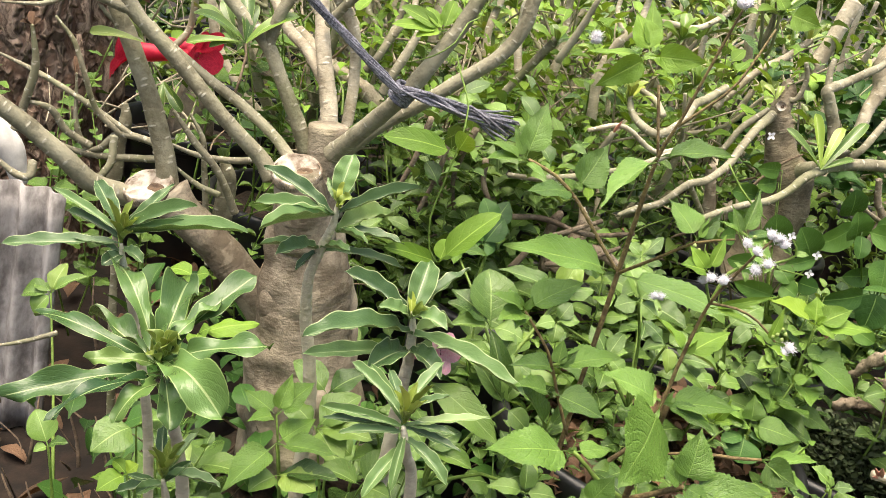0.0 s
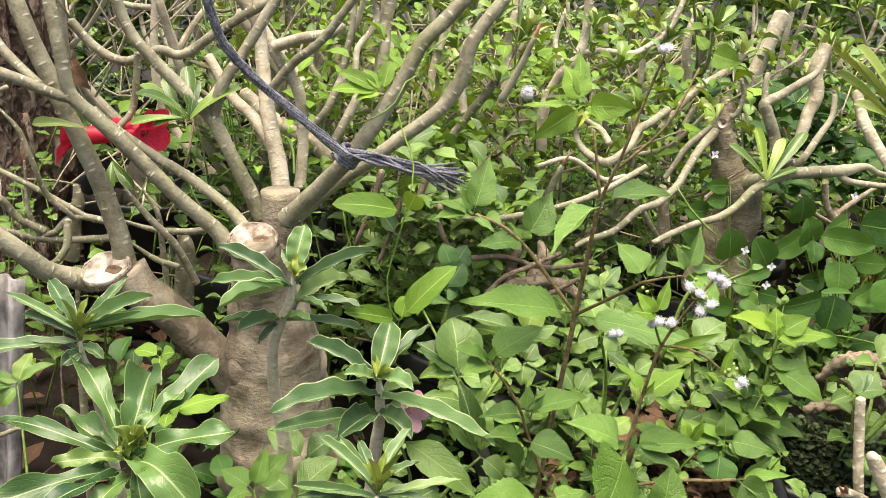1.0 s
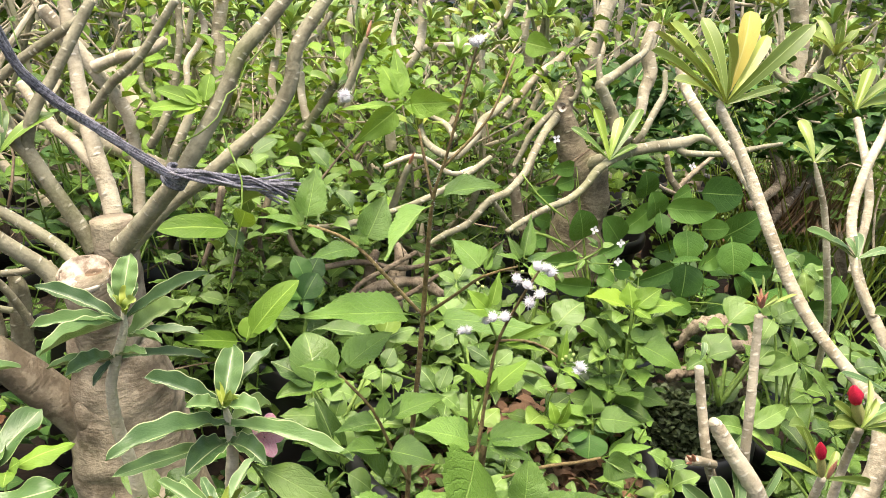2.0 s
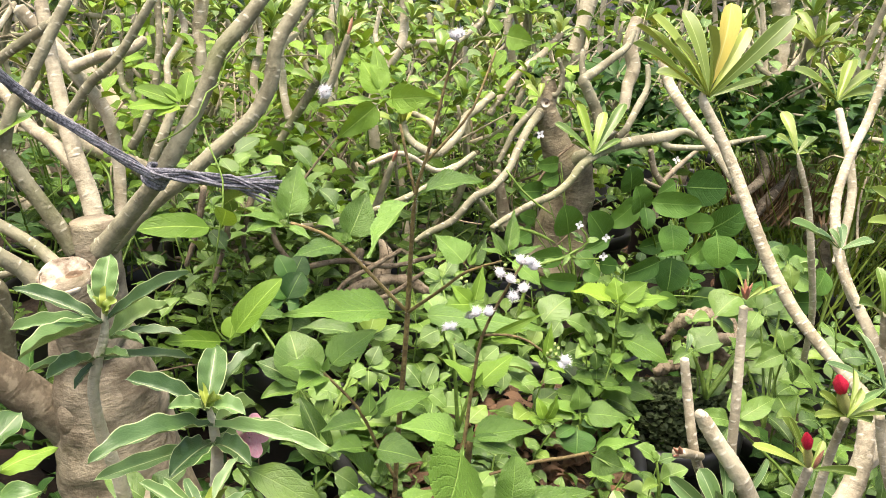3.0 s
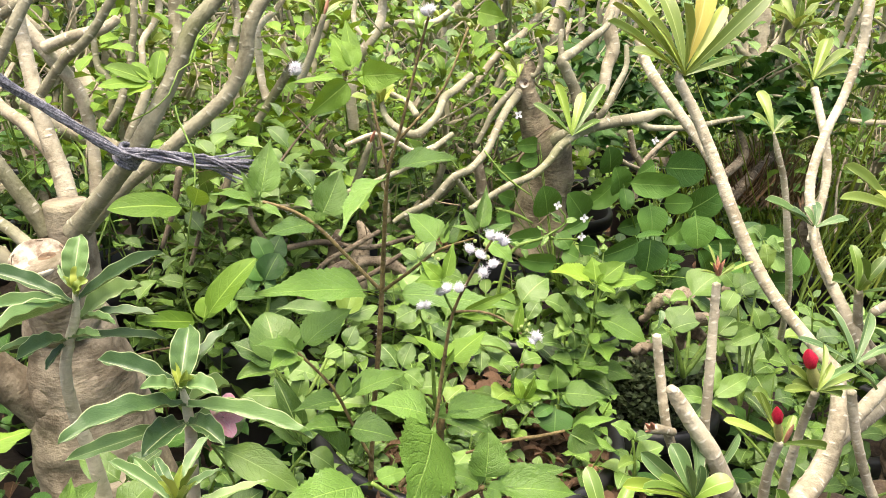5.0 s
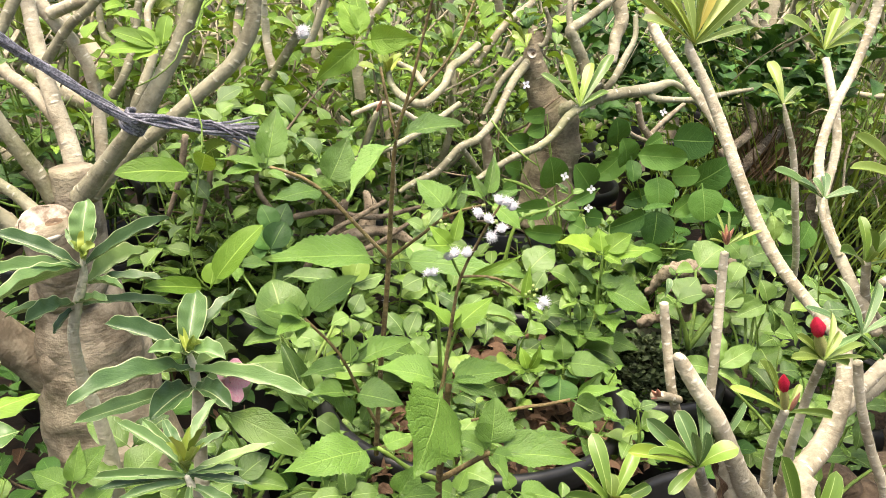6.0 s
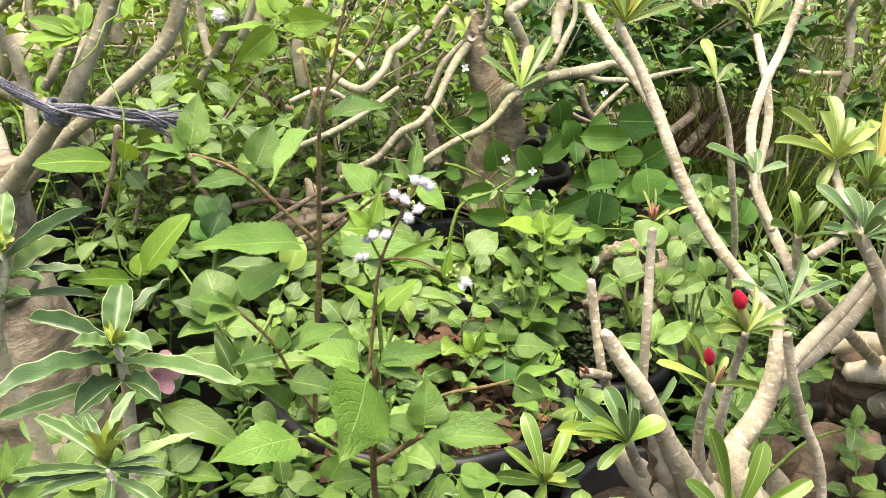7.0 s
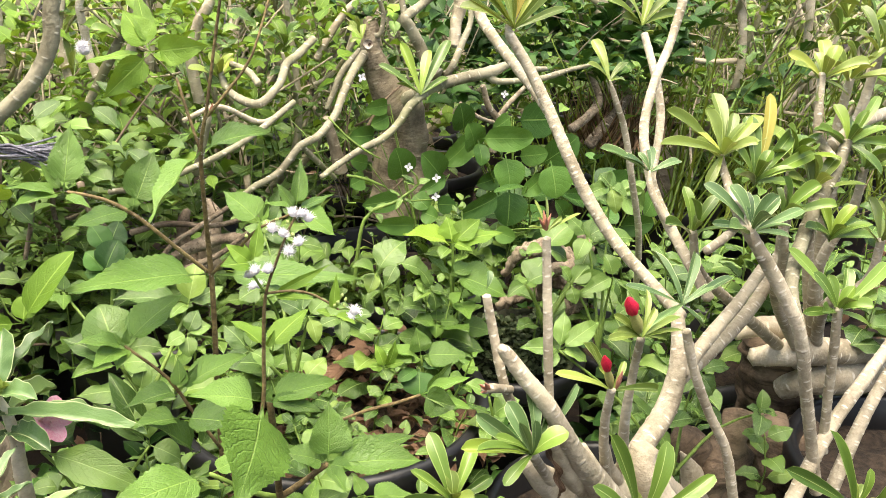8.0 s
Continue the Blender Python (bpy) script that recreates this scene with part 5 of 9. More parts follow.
whorl(bud, (0.537, 0.760, 0.770), [((0.466, 0.800, 0.833), 0.020), ((0.477, 0.790, 0.844), 0.016), ((0.516, 0.800, 0.851), 0.021), ((0.594, 0.799, 0.839), 0.016), ((0.605, 0.740, 0.856), 0.021), ((0.482, 0.774, 0.790), 0.016), ((0.601, 0.770, 0.789), 0.012), ((0.425, 0.720, 0.821), 0.014), ((0.500, 0.720, 0.842), 0.016), ((0.462, 0.710, 0.826), 0.014)], "paddle", LEAF_YOUNG, (0.3, -0.7, 0.8))
leaf(bud, (0.542, 0.770, 0.779), (0.563, 0.790, 0.862), 0.0228, "paddle", LEAF_YELLOW, (0, -1, 0.4), label="yellowing leaf")
whorl(bud, (0.543, 0.460, 0.596), [((0.529, 0.490, 0.632), 0.013), ((0.575, 0.490, 0.625), 0.011), ((0.577, 0.467, 0.606), 0.008), ((0.598, 0.470, 0.609), 0.009), ((0.487, 0.430, 0.597), 0.009), ((0.492, 0.467, 0.617), 0.008), ((0.541, 0.464, 0.604), 0.008), ((0.561, 0.452, 0.577), 0.008), ((0.515, 0.454, 0.589), 0.006)], "paddle", LEAF_MARGIN)
whorl(bud, (0.470, 0.412, 0.603), [((0.482, 0.430, 0.631), 0.008), ((0.449, 0.419, 0.620), 0.007), ((0.433, 0.400, 0.613), 0.007), ((0.508, 0.418, 0.610), 0.009), ((0.508, 0.414, 0.601), 0.007), ((0.450, 0.414, 0.610), 0.007), ((0.486, 0.421, 0.619), 0.007), ((0.492, 0.412, 0.598), 0.007)], "paddle", LEAF_YOUNG)
whorl(bud, (0.457, 0.420, 0.558), [((0.410, 0.425, 0.578), 0.009), ((0.441, 0.440, 0.590), 0.009), ((0.498, 0.420, 0.551), 0.008), ((0.444, 0.436, 0.592), 0.005), ((0.471, 0.429, 0.575), 0.006), ((0.448, 0.428, 0.575), 0.006)], "paddle", LEAF_YOUNG)
whorl(bud, (0.445, 0.510, 0.651), [((0.438, 0.521, 0.673), 0.003), ((0.449, 0.523, 0.674), 0.003), ((0.478, 0.517, 0.660), 0.004), ((0.429, 0.511, 0.655), 0.004), ((0.460, 0.515, 0.659), 0.004), ((0.438, 0.515, 0.661), 0.003)], "paddle", LEAF_YOUNG)
whorl(bud, (0.378, 0.475, 0.626), [((0.383, 0.482, 0.637), 0.006)], "paddle", LEAF_MARGIN, (0, -1, 0.2))
whorl(bud, (0.651, 0.662, 0.639), [((0.596, 0.674, 0.665), 0.013), ((0.667, 0.690, 0.658), 0.012), ((0.692, 0.668, 0.647), 0.012), ((0.620, 0.670, 0.657), 0.010), ((0.676, 0.663, 0.640), 0.009), ((0.641, 0.672, 0.658), 0.008)], "paddle", LEAF_MARGIN)
whorl(bud, (0.684, 0.800, 0.705), [((0.660, 0.811, 0.724), 0.011), ((0.714, 0.812, 0.724), 0.011), ((0.683, 0.840, 0.746), 0.015), ((0.702, 0.802, 0.707), 0.010)], "paddle", LEAF_YOUNG)
whorl(bud, (0.705, 0.780, 0.769), [((0.657, 0.796, 0.798), 0.017), ((0.684, 0.801, 0.806), 0.014), ((0.762, 0.798, 0.801), 0.017), ((0.734, 0.804, 0.812), 0.017), ((0.681, 0.785, 0.778), 0.013), ((0.753, 0.787, 0.780), 0.013)], "paddle", LEAF_YOUNG)
for b, t, w in (((0.468, 0.412, 0.606), (0.449, 0.405, 0.640), 0.5), ((0.454, 0.418, 0.561), (0.439, 0.410, 0.595), 0.4)):
    part("calyx", CALYX_MESH, bud, "pale green flower tube", along(b, tuple(np.array(b) * 0.25 + np.array(t) * 0.75), w * 0.8))
    part("flower_bud", RED_BUD, bud, "closed crimson flower bud", along(tuple(np.array(b) * 0.48 + np.array(t) * 0.52), t, w * 1.5))
for p, q in (((0.443, 0.508, 0.652), (0.439, 0.508, 0.669)), ((0.442, 0.508, 0.652), (0.444, 0.505, 0.667)), ((0.443, 0.508, 0.652), (0.433, 0.503, 0.665)), ((0.442, 0.506, 0.653), (0.436, 0.498, 0.667)), ((0.368, 0.445, 0.561), (0.360, 0.440, 0.564)), ((0.370, 0.445, 0.562), (0.361, 0.436, 0.574)), ((0.456, 0.415, 0.562), (0.456, 0.410, 0.580)), ((0.368, 0.445, 0.562), (0.359, 0.440, 0.571))):
    part("flower_bud", TIP_BUD, bud, "small reddish bud tip", along(p, q, 0.27))
# rosettes low in front
for c, tips in (((0.343, 0.440, 0.477), [((0.335, 0.470, 0.519), 0.015), ((0.367, 0.458, 0.509), 0.012), ((0.377, 0.447, 0.485), 0.011), ((0.314, 0.452, 0.503), 0.010), ((0.290, 0.410, 0.512), 0.012), ((0.373, 0.439, 0.471), 0.009), ((0.320, 0.410, 0.485), 0.011)]),
                ((0.481, 0.400, 0.447), [((0.445, 0.400, 0.536), 0.014), ((0.505, 0.410, 0.511), 0.018), ((0.538, 0.390, 0.486), 0.014), ((0.444, 0.412, 0.484), 0.013)]),
                ((0.743, 0.420, 0.378), [((0.646, 0.420, 0.445), 0.015), ((0.714, 0.440, 0.457), 0.017), ((0.752, 0.420, 0.420), 0.012), ((0.750, 0.400, 0.415), 0.012)])):
    whorl(bud, c, tips, "paddle", LEAF_ADEN, (0, -0.9, 0.8))
    tuft(bud, c, (0, -0.25, 1), 5, 0.032, 0.011, "paddle", LEAF_YOUNG, RNG)
spray(bud, (0.391, 0.415, 0.522), [((0.350, 0.425, 0.558), 0.012, "c"), ((0.379, 0.435, 0.556), 0.013, "c"), ((0.401, 0.445, 0.561), 0.012, "c"), ((0.420, 0.450, 0.544), 0.009, "c"), ((0.388, 0.410, 0.554), 0.007, "c"), ((0.370, 0.400, 0.562), 0.007, "c"), ((0.453, 0.460, 0.543), 0.007, "c")], "paddle", LEAF_MARGIN)
spray(bud, (0.391, 0.415, 0.522), [((0.337, 0.395, 0.550), 0.011, "u"), ((0.413, 0.405, 0.542), 0.017, "u"), ((0.362, 0.400, 0.513), 0.009, "u"), ((0.340, 0.425, 0.532), 0.011, "u"), ((0.418, 0.430, 0.533), 0.009, "c"), ((0.358, 0.410, 0.547), 0.007, "u")], "paddle", LEAF_ADEN)
leaf(bud, (0.401, 0.412, 0.527), (0.415, 0.410, 0.479), 0.011, "curly", LEAF_DRY, (0.3, -1, 0.2), label="withered brown leaf")
tube("stem", [(0.394, 0.418, 0.519), (0.409, 0.430, 0.497), (0.436, 0.450, 0.460)], [0.0035, 0.0040, 0.0056], BARK_PALE, bud, "", 18, 0.01, 0.06, 60.0, True, 0.008)
tube("stem", [(0.343, 0.440, 0.475), (0.354, 0.450, 0.435)], 0.0026, BARK_PALE, bud, "", 18, 0.01, 0.06, 60.0, True, 0.008)

# ---------- broad old adenium beside it ----------
wide = thing("broad_adenium", (0.86, 0.62, 0.30), "broad old desert rose with swollen ridged trunk", "shrub")
base_, top_ = Vector((0.970, 0.700, 0.138)), Vector((0.910, 0.700, 0.398))
ridged = [0.047 * (0.82 + 0.3 * math.sin(math.pi * min(1, 0.25 + 0.62 * k / 33))) * (1 + 0.05 * math.sin(k * 2.1) + 0.035 * math.sin(k * 3.7)) for k in range(34)]
tube("trunk", [tuple(base_.lerp(top_, k / 33)) for k in range(34)], ridged, BARK_TRUNK, wide, "swollen ridged brown trunk", 80, 0.003, 0.16, 40.0)
tube("root", [(0.850, 0.630, 0.328), (0.833, 0.610, 0.309), (0.816, 0.600, 0.280), (0.812, 0.600, 0.237)], [0.0199, 0.0250, 0.0229, 0.0207], BARK_TRUNK, wide, "", 32, 0.003, 0.4, 60.0)
tube("root", [(0.800, 0.630, 0.343), (0.777, 0.610, 0.318), (0.798, 0.610, 0.266)], [0.0171, 0.0186, 0.0181], BARK_TRUNK, wide, "", 32, 0.003, 0.4, 60.0)
tube("root", [(0.920, 0.640, 0.299), (0.896, 0.620, 0.268), (0.904, 0.620, 0.207)], [0.0236, 0.0233, 0.0207], BARK_TRUNK, wide, "", 32, 0.003, 0.4, 60.0)
tube("root", [(0.685, 0.600, 0.363), (0.696, 0.590, 0.349), (0.712, 0.590, 0.320), (0.732, 0.600, 0.266)], [0.0126, 0.0185, 0.0184, 0.0160], BARK_TRUNK, wide, "", 32, 0.003, 0.4, 60.0)
tube("root", [(0.742, 0.600, 0.343), (0.721, 0.580, 0.335), (0.717, 0.580, 0.307), (0.730, 0.590, 0.258)], [0.0091, 0.0202, 0.0229, 0.0226], BARK_TRUNK, wide, "", 32, 0.003, 0.4, 60.0)
tube("limb", [(0.831, 0.660, 0.398), (0.862, 0.640, 0.408), (0.914, 0.630, 0.407), (0.992, 0.630, 0.394), (1.108, 0.640, 0.377)], [0.0104, 0.0156, 0.0161, 0.0141, 0.0136], BARK_PALE, wide, "", 22, 0.005, 0.12, 50.0, True, 0.010)
tube("limb", [(0.887, 0.660, 0.343), (0.900, 0.640, 0.363), (0.953, 0.630, 0.364), (1.032, 0.630, 0.354), (1.132, 0.640, 0.337)], [0.0129, 0.0167, 0.0204, 0.0216, 0.0178], BARK_PALE, wide, "", 22, 0.005, 0.12, 50.0, True, 0.010)
tube("limb", [(0.818, 0.680, 0.422), (0.850, 0.670, 0.431), (0.897, 0.670, 0.418)], [0.0085, 0.0123, 0.0127], BARK_PALE, wide, "", 22, 0.005, 0.12, 50.0, True, 0.010)
tube("limb", [(0.713, 0.470, 0.330), (0.746, 0.480, 0.381), (0.782, 0.490, 0.425), (0.822, 0.500, 0.457), (0.868, 0.510, 0.495)], [0.008, 0.0072, 0.0066, 0.0064, 0.0058], BARK_PALE, wide, "", 18, 0.01, 0.06, 60.0, True, 0.008)
tube("limb", [(0.805, 0.500, 0.289), (0.836, 0.510, 0.361), (0.871, 0.520, 0.417), (0.911, 0.530, 0.459)], [0.0078, 0.0069, 0.0063, 0.0056], BARK_PALE, wide, "", 18, 0.01, 0.06, 60.0, True, 0.008)
tube("limb", [(0.765, 0.480, 0.349), (0.742, 0.480, 0.414), (0.714, 0.475, 0.479), (0.686, 0.470, 0.544), (0.659, 0.480, 0.592), (0.631, 0.490, 0.633), (0.625, 0.510, 0.657)], [0.0061, 0.0058, 0.0057, 0.0057, 0.0061, 0.0056, 0.0051], BARK_PALE, wide, "", 18, 0.01, 0.06, 60.0, True, 0.008)
tube("limb", [(0.685, 0.470, 0.547), (0.697, 0.500, 0.579), (0.736, 0.530, 0.618), (0.780, 0.550, 0.664), (0.798, 0.560, 0.687)], [0.0054, 0.006, 0.0067, 0.0062, 0.0051], BARK, wide, "", 18, 0.01, 0.06, 60.0, True, 0.008)
tube("stem", [(0.738, 0.480, 0.556), (0.745, 0.480, 0.512), (0.757, 0.485, 0.459), (0.773, 0.490, 0.388)], [0.0041, 0.0044, 0.0049], BARK_PALE, wide, "", 18, 0.01, 0.06, 60.0, True, 0.008)
tube("stem", [(0.632, 0.490, 0.630), (0.644, 0.530, 0.649), (0.653, 0.560, 0.670), (0.648, 0.560, 0.685)], [0.0045, 0.0041, 0.0036, 0.0016], BARK_PALE, wide, "", 18, 0.01, 0.06, 60.0, True, 0.008)
tube("stem", [(0.778, 0.550, 0.669), (0.771, 0.570, 0.692), (0.774, 0.580, 0.722), (0.781, 0.590, 0.747)], [0.0047, 0.004, 0.0037], BARK_PALE, wide, "", 18, 0.01, 0.06, 60.0, True, 0.008)
tube("stem", [(0.800, 0.580, 0.677), (0.862, 0.600, 0.694), (0.940, 0.620, 0.701)], 0.0063, BARK_PALE, wide, "", 18, 0.01, 0.06, 60.0, True, 0.008)
tube("stem", [(0.648, 0.560, 0.592), (0.681, 0.570, 0.602), (0.733, 0.600, 0.612)], 0.0044, BARK_PALE, wide, "", 18, 0.01, 0.06, 60.0, True, 0.008)
for c, tips, mat in (((0.649, 0.560, 0.684), [((0.596, 0.579, 0.723), 0.014), ((0.663, 0.600, 0.731), 0.016), ((0.556, 0.530, 0.707), 0.016), ((0.700, 0.577, 0.713), 0.014), ((0.620, 0.571, 0.706), 0.010), ((0.671, 0.578, 0.717), 0.011), ((0.722, 0.572, 0.703), 0.014), ((0.625, 0.547, 0.661), 0.011)], LEAF_YOUNG),
                     ((0.682, 0.550, 0.660), [((0.687, 0.580, 0.713), 0.018), ((0.735, 0.569, 0.695), 0.016), ((0.760, 0.562, 0.678), 0.016), ((0.660, 0.566, 0.694), 0.011), ((0.739, 0.548, 0.651), 0.013), ((0.708, 0.557, 0.672), 0.011)], LEAF_ADEN),
                     ((0.630, 0.490, 0.638), [((0.598, 0.520, 0.673), 0.013), ((0.631, 0.505, 0.668), 0.009), ((0.664, 0.503, 0.661), 0.011), ((0.691, 0.498, 0.649), 0.011), ((0.589, 0.493, 0.648), 0.008), ((0.673, 0.488, 0.629), 0.009)], LEAF_MARGIN),
                     ((0.782, 0.590, 0.742), [((0.745, 0.601, 0.765), 0.013), ((0.804, 0.620, 0.774), 0.015), ((0.834, 0.597, 0.755), 0.011), ((0.767, 0.580, 0.723), 0.011), ((0.812, 0.583, 0.726), 0.008)], LEAF_YOUNG),
                     ((0.799, 0.560, 0.685), [((0.758, 0.566, 0.699), 0.012), ((0.850, 0.580, 0.725), 0.012), ((0.849, 0.600, 0.686), 0.011), ((0.837, 0.567, 0.697), 0.010), ((0.860, 0.559, 0.678), 0.014), ((0.817, 0.530, 0.661), 0.015)], LEAF_ADEN),
                     ((0.738, 0.480, 0.553), [((0.696, 0.510, 0.608), 0.014), ((0.715, 0.494, 0.589), 0.012), ((0.763, 0.500, 0.584), 0.013), ((0.811, 0.497, 0.585), 0.016), ((0.791, 0.486, 0.560), 0.012), ((0.695, 0.479, 0.558), 0.010), ((0.778, 0.474, 0.533), 0.011)], LEAF_ADEN),
                     ((0.757, 0.520, 0.608), [((0.749, 0.535, 0.643), 0.011), ((0.797, 0.527, 0.619), 0.013), ((0.812, 0.520, 0.602), 0.013), ((0.730, 0.524, 0.621), 0.010), ((0.785, 0.533, 0.635), 0.010)], LEAF_ADEN)):
    whorl(wide, c, tips, "paddle", mat, (0, -0.8, 0.8))
    tuft(wide, c, (0, -0.25, 1), 6, 0.048, 0.013, "paddle", mat, RNG)
for c, n, mat in zip([(0.742, 0.570, 0.669), (0.756, 0.550, 0.646), (0.853, 0.580, 0.650), (0.863, 0.550, 0.583), (0.703, 0.530, 0.630), (0.853, 0.620, 0.734), (0.663, 0.600, 0.596), (0.888, 0.620, 0.762)], (6, 5, 6, 6, 5, 6, 5, 6), (LEAF_ADEN, LEAF_YOUNG, LEAF_ADEN, LEAF_YOUNG, LEAF_ADEN, LEAF_YOUNG, LEAF_ADEN, LEAF_YOUNG)):
    tuft(wide, c, (0.1, -0.3, 1), n + 2, 0.056, 0.014, "paddle", mat, RNG)
    tube("stem", [c, (c[0] * 0.9 + 0.092, c[1] + 0.01, c[2] - 0.05), (c[0] * 0.5 + 0.43, c[1] * 0.5 + 0.325, c[2] * 0.5 + 0.19), (0.941, 0.660, 0.349)], [0.004, 0.005, 0.006, 0.008], BARK_PALE, wide, "", 18, 0.01, 0.06, 60.0, True, 0.008)
leaf(wide, (0.682, 0.550, 0.659), (0.711, 0.580, 0.733), 0.0142, "paddle", LEAF_YELLOW, (0, -1, 0.4), label="yellowing leaf")

# ---------- adenium behind the weeds ----------
back = thing("spreading_adenium", (0.57, 1.15, 0.33), "spreading desert rose with bent grey limbs", "shrub")
tube("trunk", [(0.559, 1.140, 0.451), (0.559, 1.140, 0.488), (0.560, 1.140, 0.519), (0.568, 1.140, 0.550), (0.569, 1.140, 0.576), (0.563, 1.140, 0.602), (0.546, 1.140, 0.627), (0.528, 1.140, 0.660), (0.515, 1.140, 0.693), (0.517, 1.145, 0.720), (0.514, 1.150, 0.735)], [0.0482, 0.0432, 0.0380, 0.0327, 0.0306, 0.0288, 0.0261, 0.0193, 0.0148, 0.0124, 0.0077], BARK_SPECK, back, "", 36, 0.004, 0.22, 30.0, True, 0.012)
tube("limb", [(0.557, 1.130, 0.617), (0.569, 1.100, 0.637), (0.588, 1.080, 0.651), (0.626, 1.080, 0.660), (0.676, 1.085, 0.667), (0.709, 1.090, 0.676), (0.739, 1.100, 0.667), (0.786, 1.120, 0.662)], [0.0133, 0.0095, 0.0084, 0.0077, 0.0086, 0.0048, 0.0043, 0.0040], BARK, back, "", 18, 0.01, 0.10, 60.0, True, 0.012)
tube("limb", [(0.672, 1.085, 0.664), (0.683, 1.080, 0.655), (0.721, 1.080, 0.654), (0.757, 1.080, 0.656), (0.804, 1.090, 0.664), (0.852, 1.100, 0.670)], [0.0074, 0.0047, 0.0043, 0.0045, 0.0039, 0.0027], BARK, back, "", 18, 0.01, 0.10, 60.0, True, 0.012)
tube("limb", [(0.609, 1.080, 0.658), (0.572, 1.070, 0.645), (0.544, 1.060, 0.629), (0.526, 1.050, 0.611), (0.499, 1.040, 0.592), (0.464, 1.030, 0.581), (0.431, 1.020, 0.566), (0.405, 1.010, 0.554)], [0.0069, 0.0061, 0.0058, 0.0049, 0.0051, 0.0045, 0.0041, 0.0037], BARK, back, "", 18, 0.01, 0.10, 60.0, True, 0.012)
tube("limb", [(0.510, 1.140, 0.693), (0.479, 1.110, 0.669), (0.455, 1.080, 0.643), (0.438, 1.060, 0.621), (0.407, 1.030, 0.603), (0.378, 1.010, 0.596), (0.348, 1.000, 0.567), (0.316, 0.990, 0.555), (0.299, 0.990, 0.543)], [0.0069, 0.0056, 0.0054, 0.0050, 0.0046, 0.0048, 0.0044, 0.0041, 0.0029], BARK, back, "", 18, 0.01, 0.10, 60.0, True, 0.012)
tube("limb", [(0.503, 1.150, 0.692), (0.476, 1.150, 0.661), (0.462, 1.150, 0.630), (0.453, 1.150, 0.611)], [0.0048, 0.0048, 0.0042, 0.0034], BARK, back, "", 18, 0.01, 0.10, 60.0, True, 0.012)
tube("limb", [(0.380, 1.010, 0.597), (0.409, 1.030, 0.566), (0.435, 1.050, 0.539)], [0.0035, 0.0035, 0.0032], BARK, back, "", 18, 0.01, 0.10, 60.0, True, 0.012)
tube("limb", [(0.600, 1.100, 0.662), (0.589, 1.110, 0.676), (0.582, 1.120, 0.698), (0.565, 1.120, 0.726), (0.557, 1.120, 0.739), (0.579, 1.130, 0.751), (0.607, 1.140, 0.769), (0.632, 1.150, 0.786), (0.644, 1.160, 0.808)], [0.0119, 0.0093, 0.0083, 0.0077, 0.0072, 0.0059, 0.0056, 0.0047, 0.0042], BARK, back, "", 18, 0.01, 0.10, 60.0, True, 0.012)
tube("limb", [(0.558, 1.120, 0.737), (0.556, 1.130, 0.760), (0.560, 1.140, 0.778)], [0.0050, 0.0039, 0.0034], BARK, back, "", 18, 0.01, 0.10, 60.0, True, 0.012)
tube("limb", [(0.705, 1.280, 0.675), (0.711, 1.290, 0.711), (0.722, 1.300, 0.742), (0.715, 1.310, 0.777), (0.726, 1.320, 0.818)], [0.0088, 0.0099, 0.0113, 0.0116, 0.0101], BARK_PALE, back, "", 18, 0.01, 0.10, 60.0, True, 0.012)
tube("limb", [(0.612, 1.100, 0.660), (0.624, 1.100, 0.677), (0.640, 1.110, 0.703), (0.657, 1.120, 0.733), (0.658, 1.130, 0.763)], [0.0052, 0.0049, 0.0048, 0.0043, 0.0035], BARK, back, "", 18, 0.01, 0.10, 60.0, True, 0.012)
tube("limb", [(0.504, 1.150, 0.721), (0.523, 1.130, 0.715), (0.529, 1.130, 0.743), (0.520, 1.130, 0.766)], [0.0035, 0.0035, 0.0033, 0.0028], BARK, back, "", 18, 0.01, 0.10, 60.0, True, 0.012)
tube("limb", [(0.721, 1.200, 0.625), (0.734, 1.200, 0.590), (0.750, 1.200, 0.567), (0.746, 1.200, 0.515)], [0.0044, 0.0054, 0.0054, 0.0063], BARK_OLD, back, "", 18, 0.01, 0.10, 60.0, True, 0.012)
tube("limb", [(0.665, 1.160, 0.608), (0.700, 1.170, 0.583), (0.743, 1.190, 0.565)], [0.0025, 0.0034, 0.0034], BARK_OLD, back, "", 18, 0.01, 0.10, 60.0, True, 0.012)
tube("limb", [(0.815, 1.220, 0.622), (0.779, 1.210, 0.596), (0.749, 1.200, 0.570)], [0.0036, 0.0039, 0.0043], BARK_OLD, back, "", 18, 0.01, 0.10, 60.0, True, 0.012)
tube("limb", [(0.451, 1.150, 0.598), (0.463, 1.150, 0.560), (0.474, 1.150, 0.516)], [0.0067, 0.0083, 0.0099], BARK_OLD, back, "", 18, 0.01, 0.10, 60.0, True, 0.012)
tube("limb", [(0.149, 0.980, 0.565), (0.185, 0.970, 0.572), (0.232, 0.970, 0.586), (0.271, 0.960, 0.605), (0.314, 0.970, 0.625), (0.370, 1.000, 0.655)], [0.0032, 0.0042, 0.0039, 0.0038, 0.0039, 0.0036], BARK, back, "", 18, 0.01, 0.10, 60.0, True, 0.012)
tube("limb", [(0.244, 1.050, 0.627), (0.289, 1.060, 0.640), (0.339, 1.070, 0.616), (0.372, 1.080, 0.622)], [0.0028, 0.0035, 0.0035, 0.0032], BARK_PALE, back, "", 18, 0.01, 0.10, 60.0, True, 0.012)
cut_face(back, (0.503, 1.118, 0.704), (-0.2, -0.8, 0.5), 0.0065)
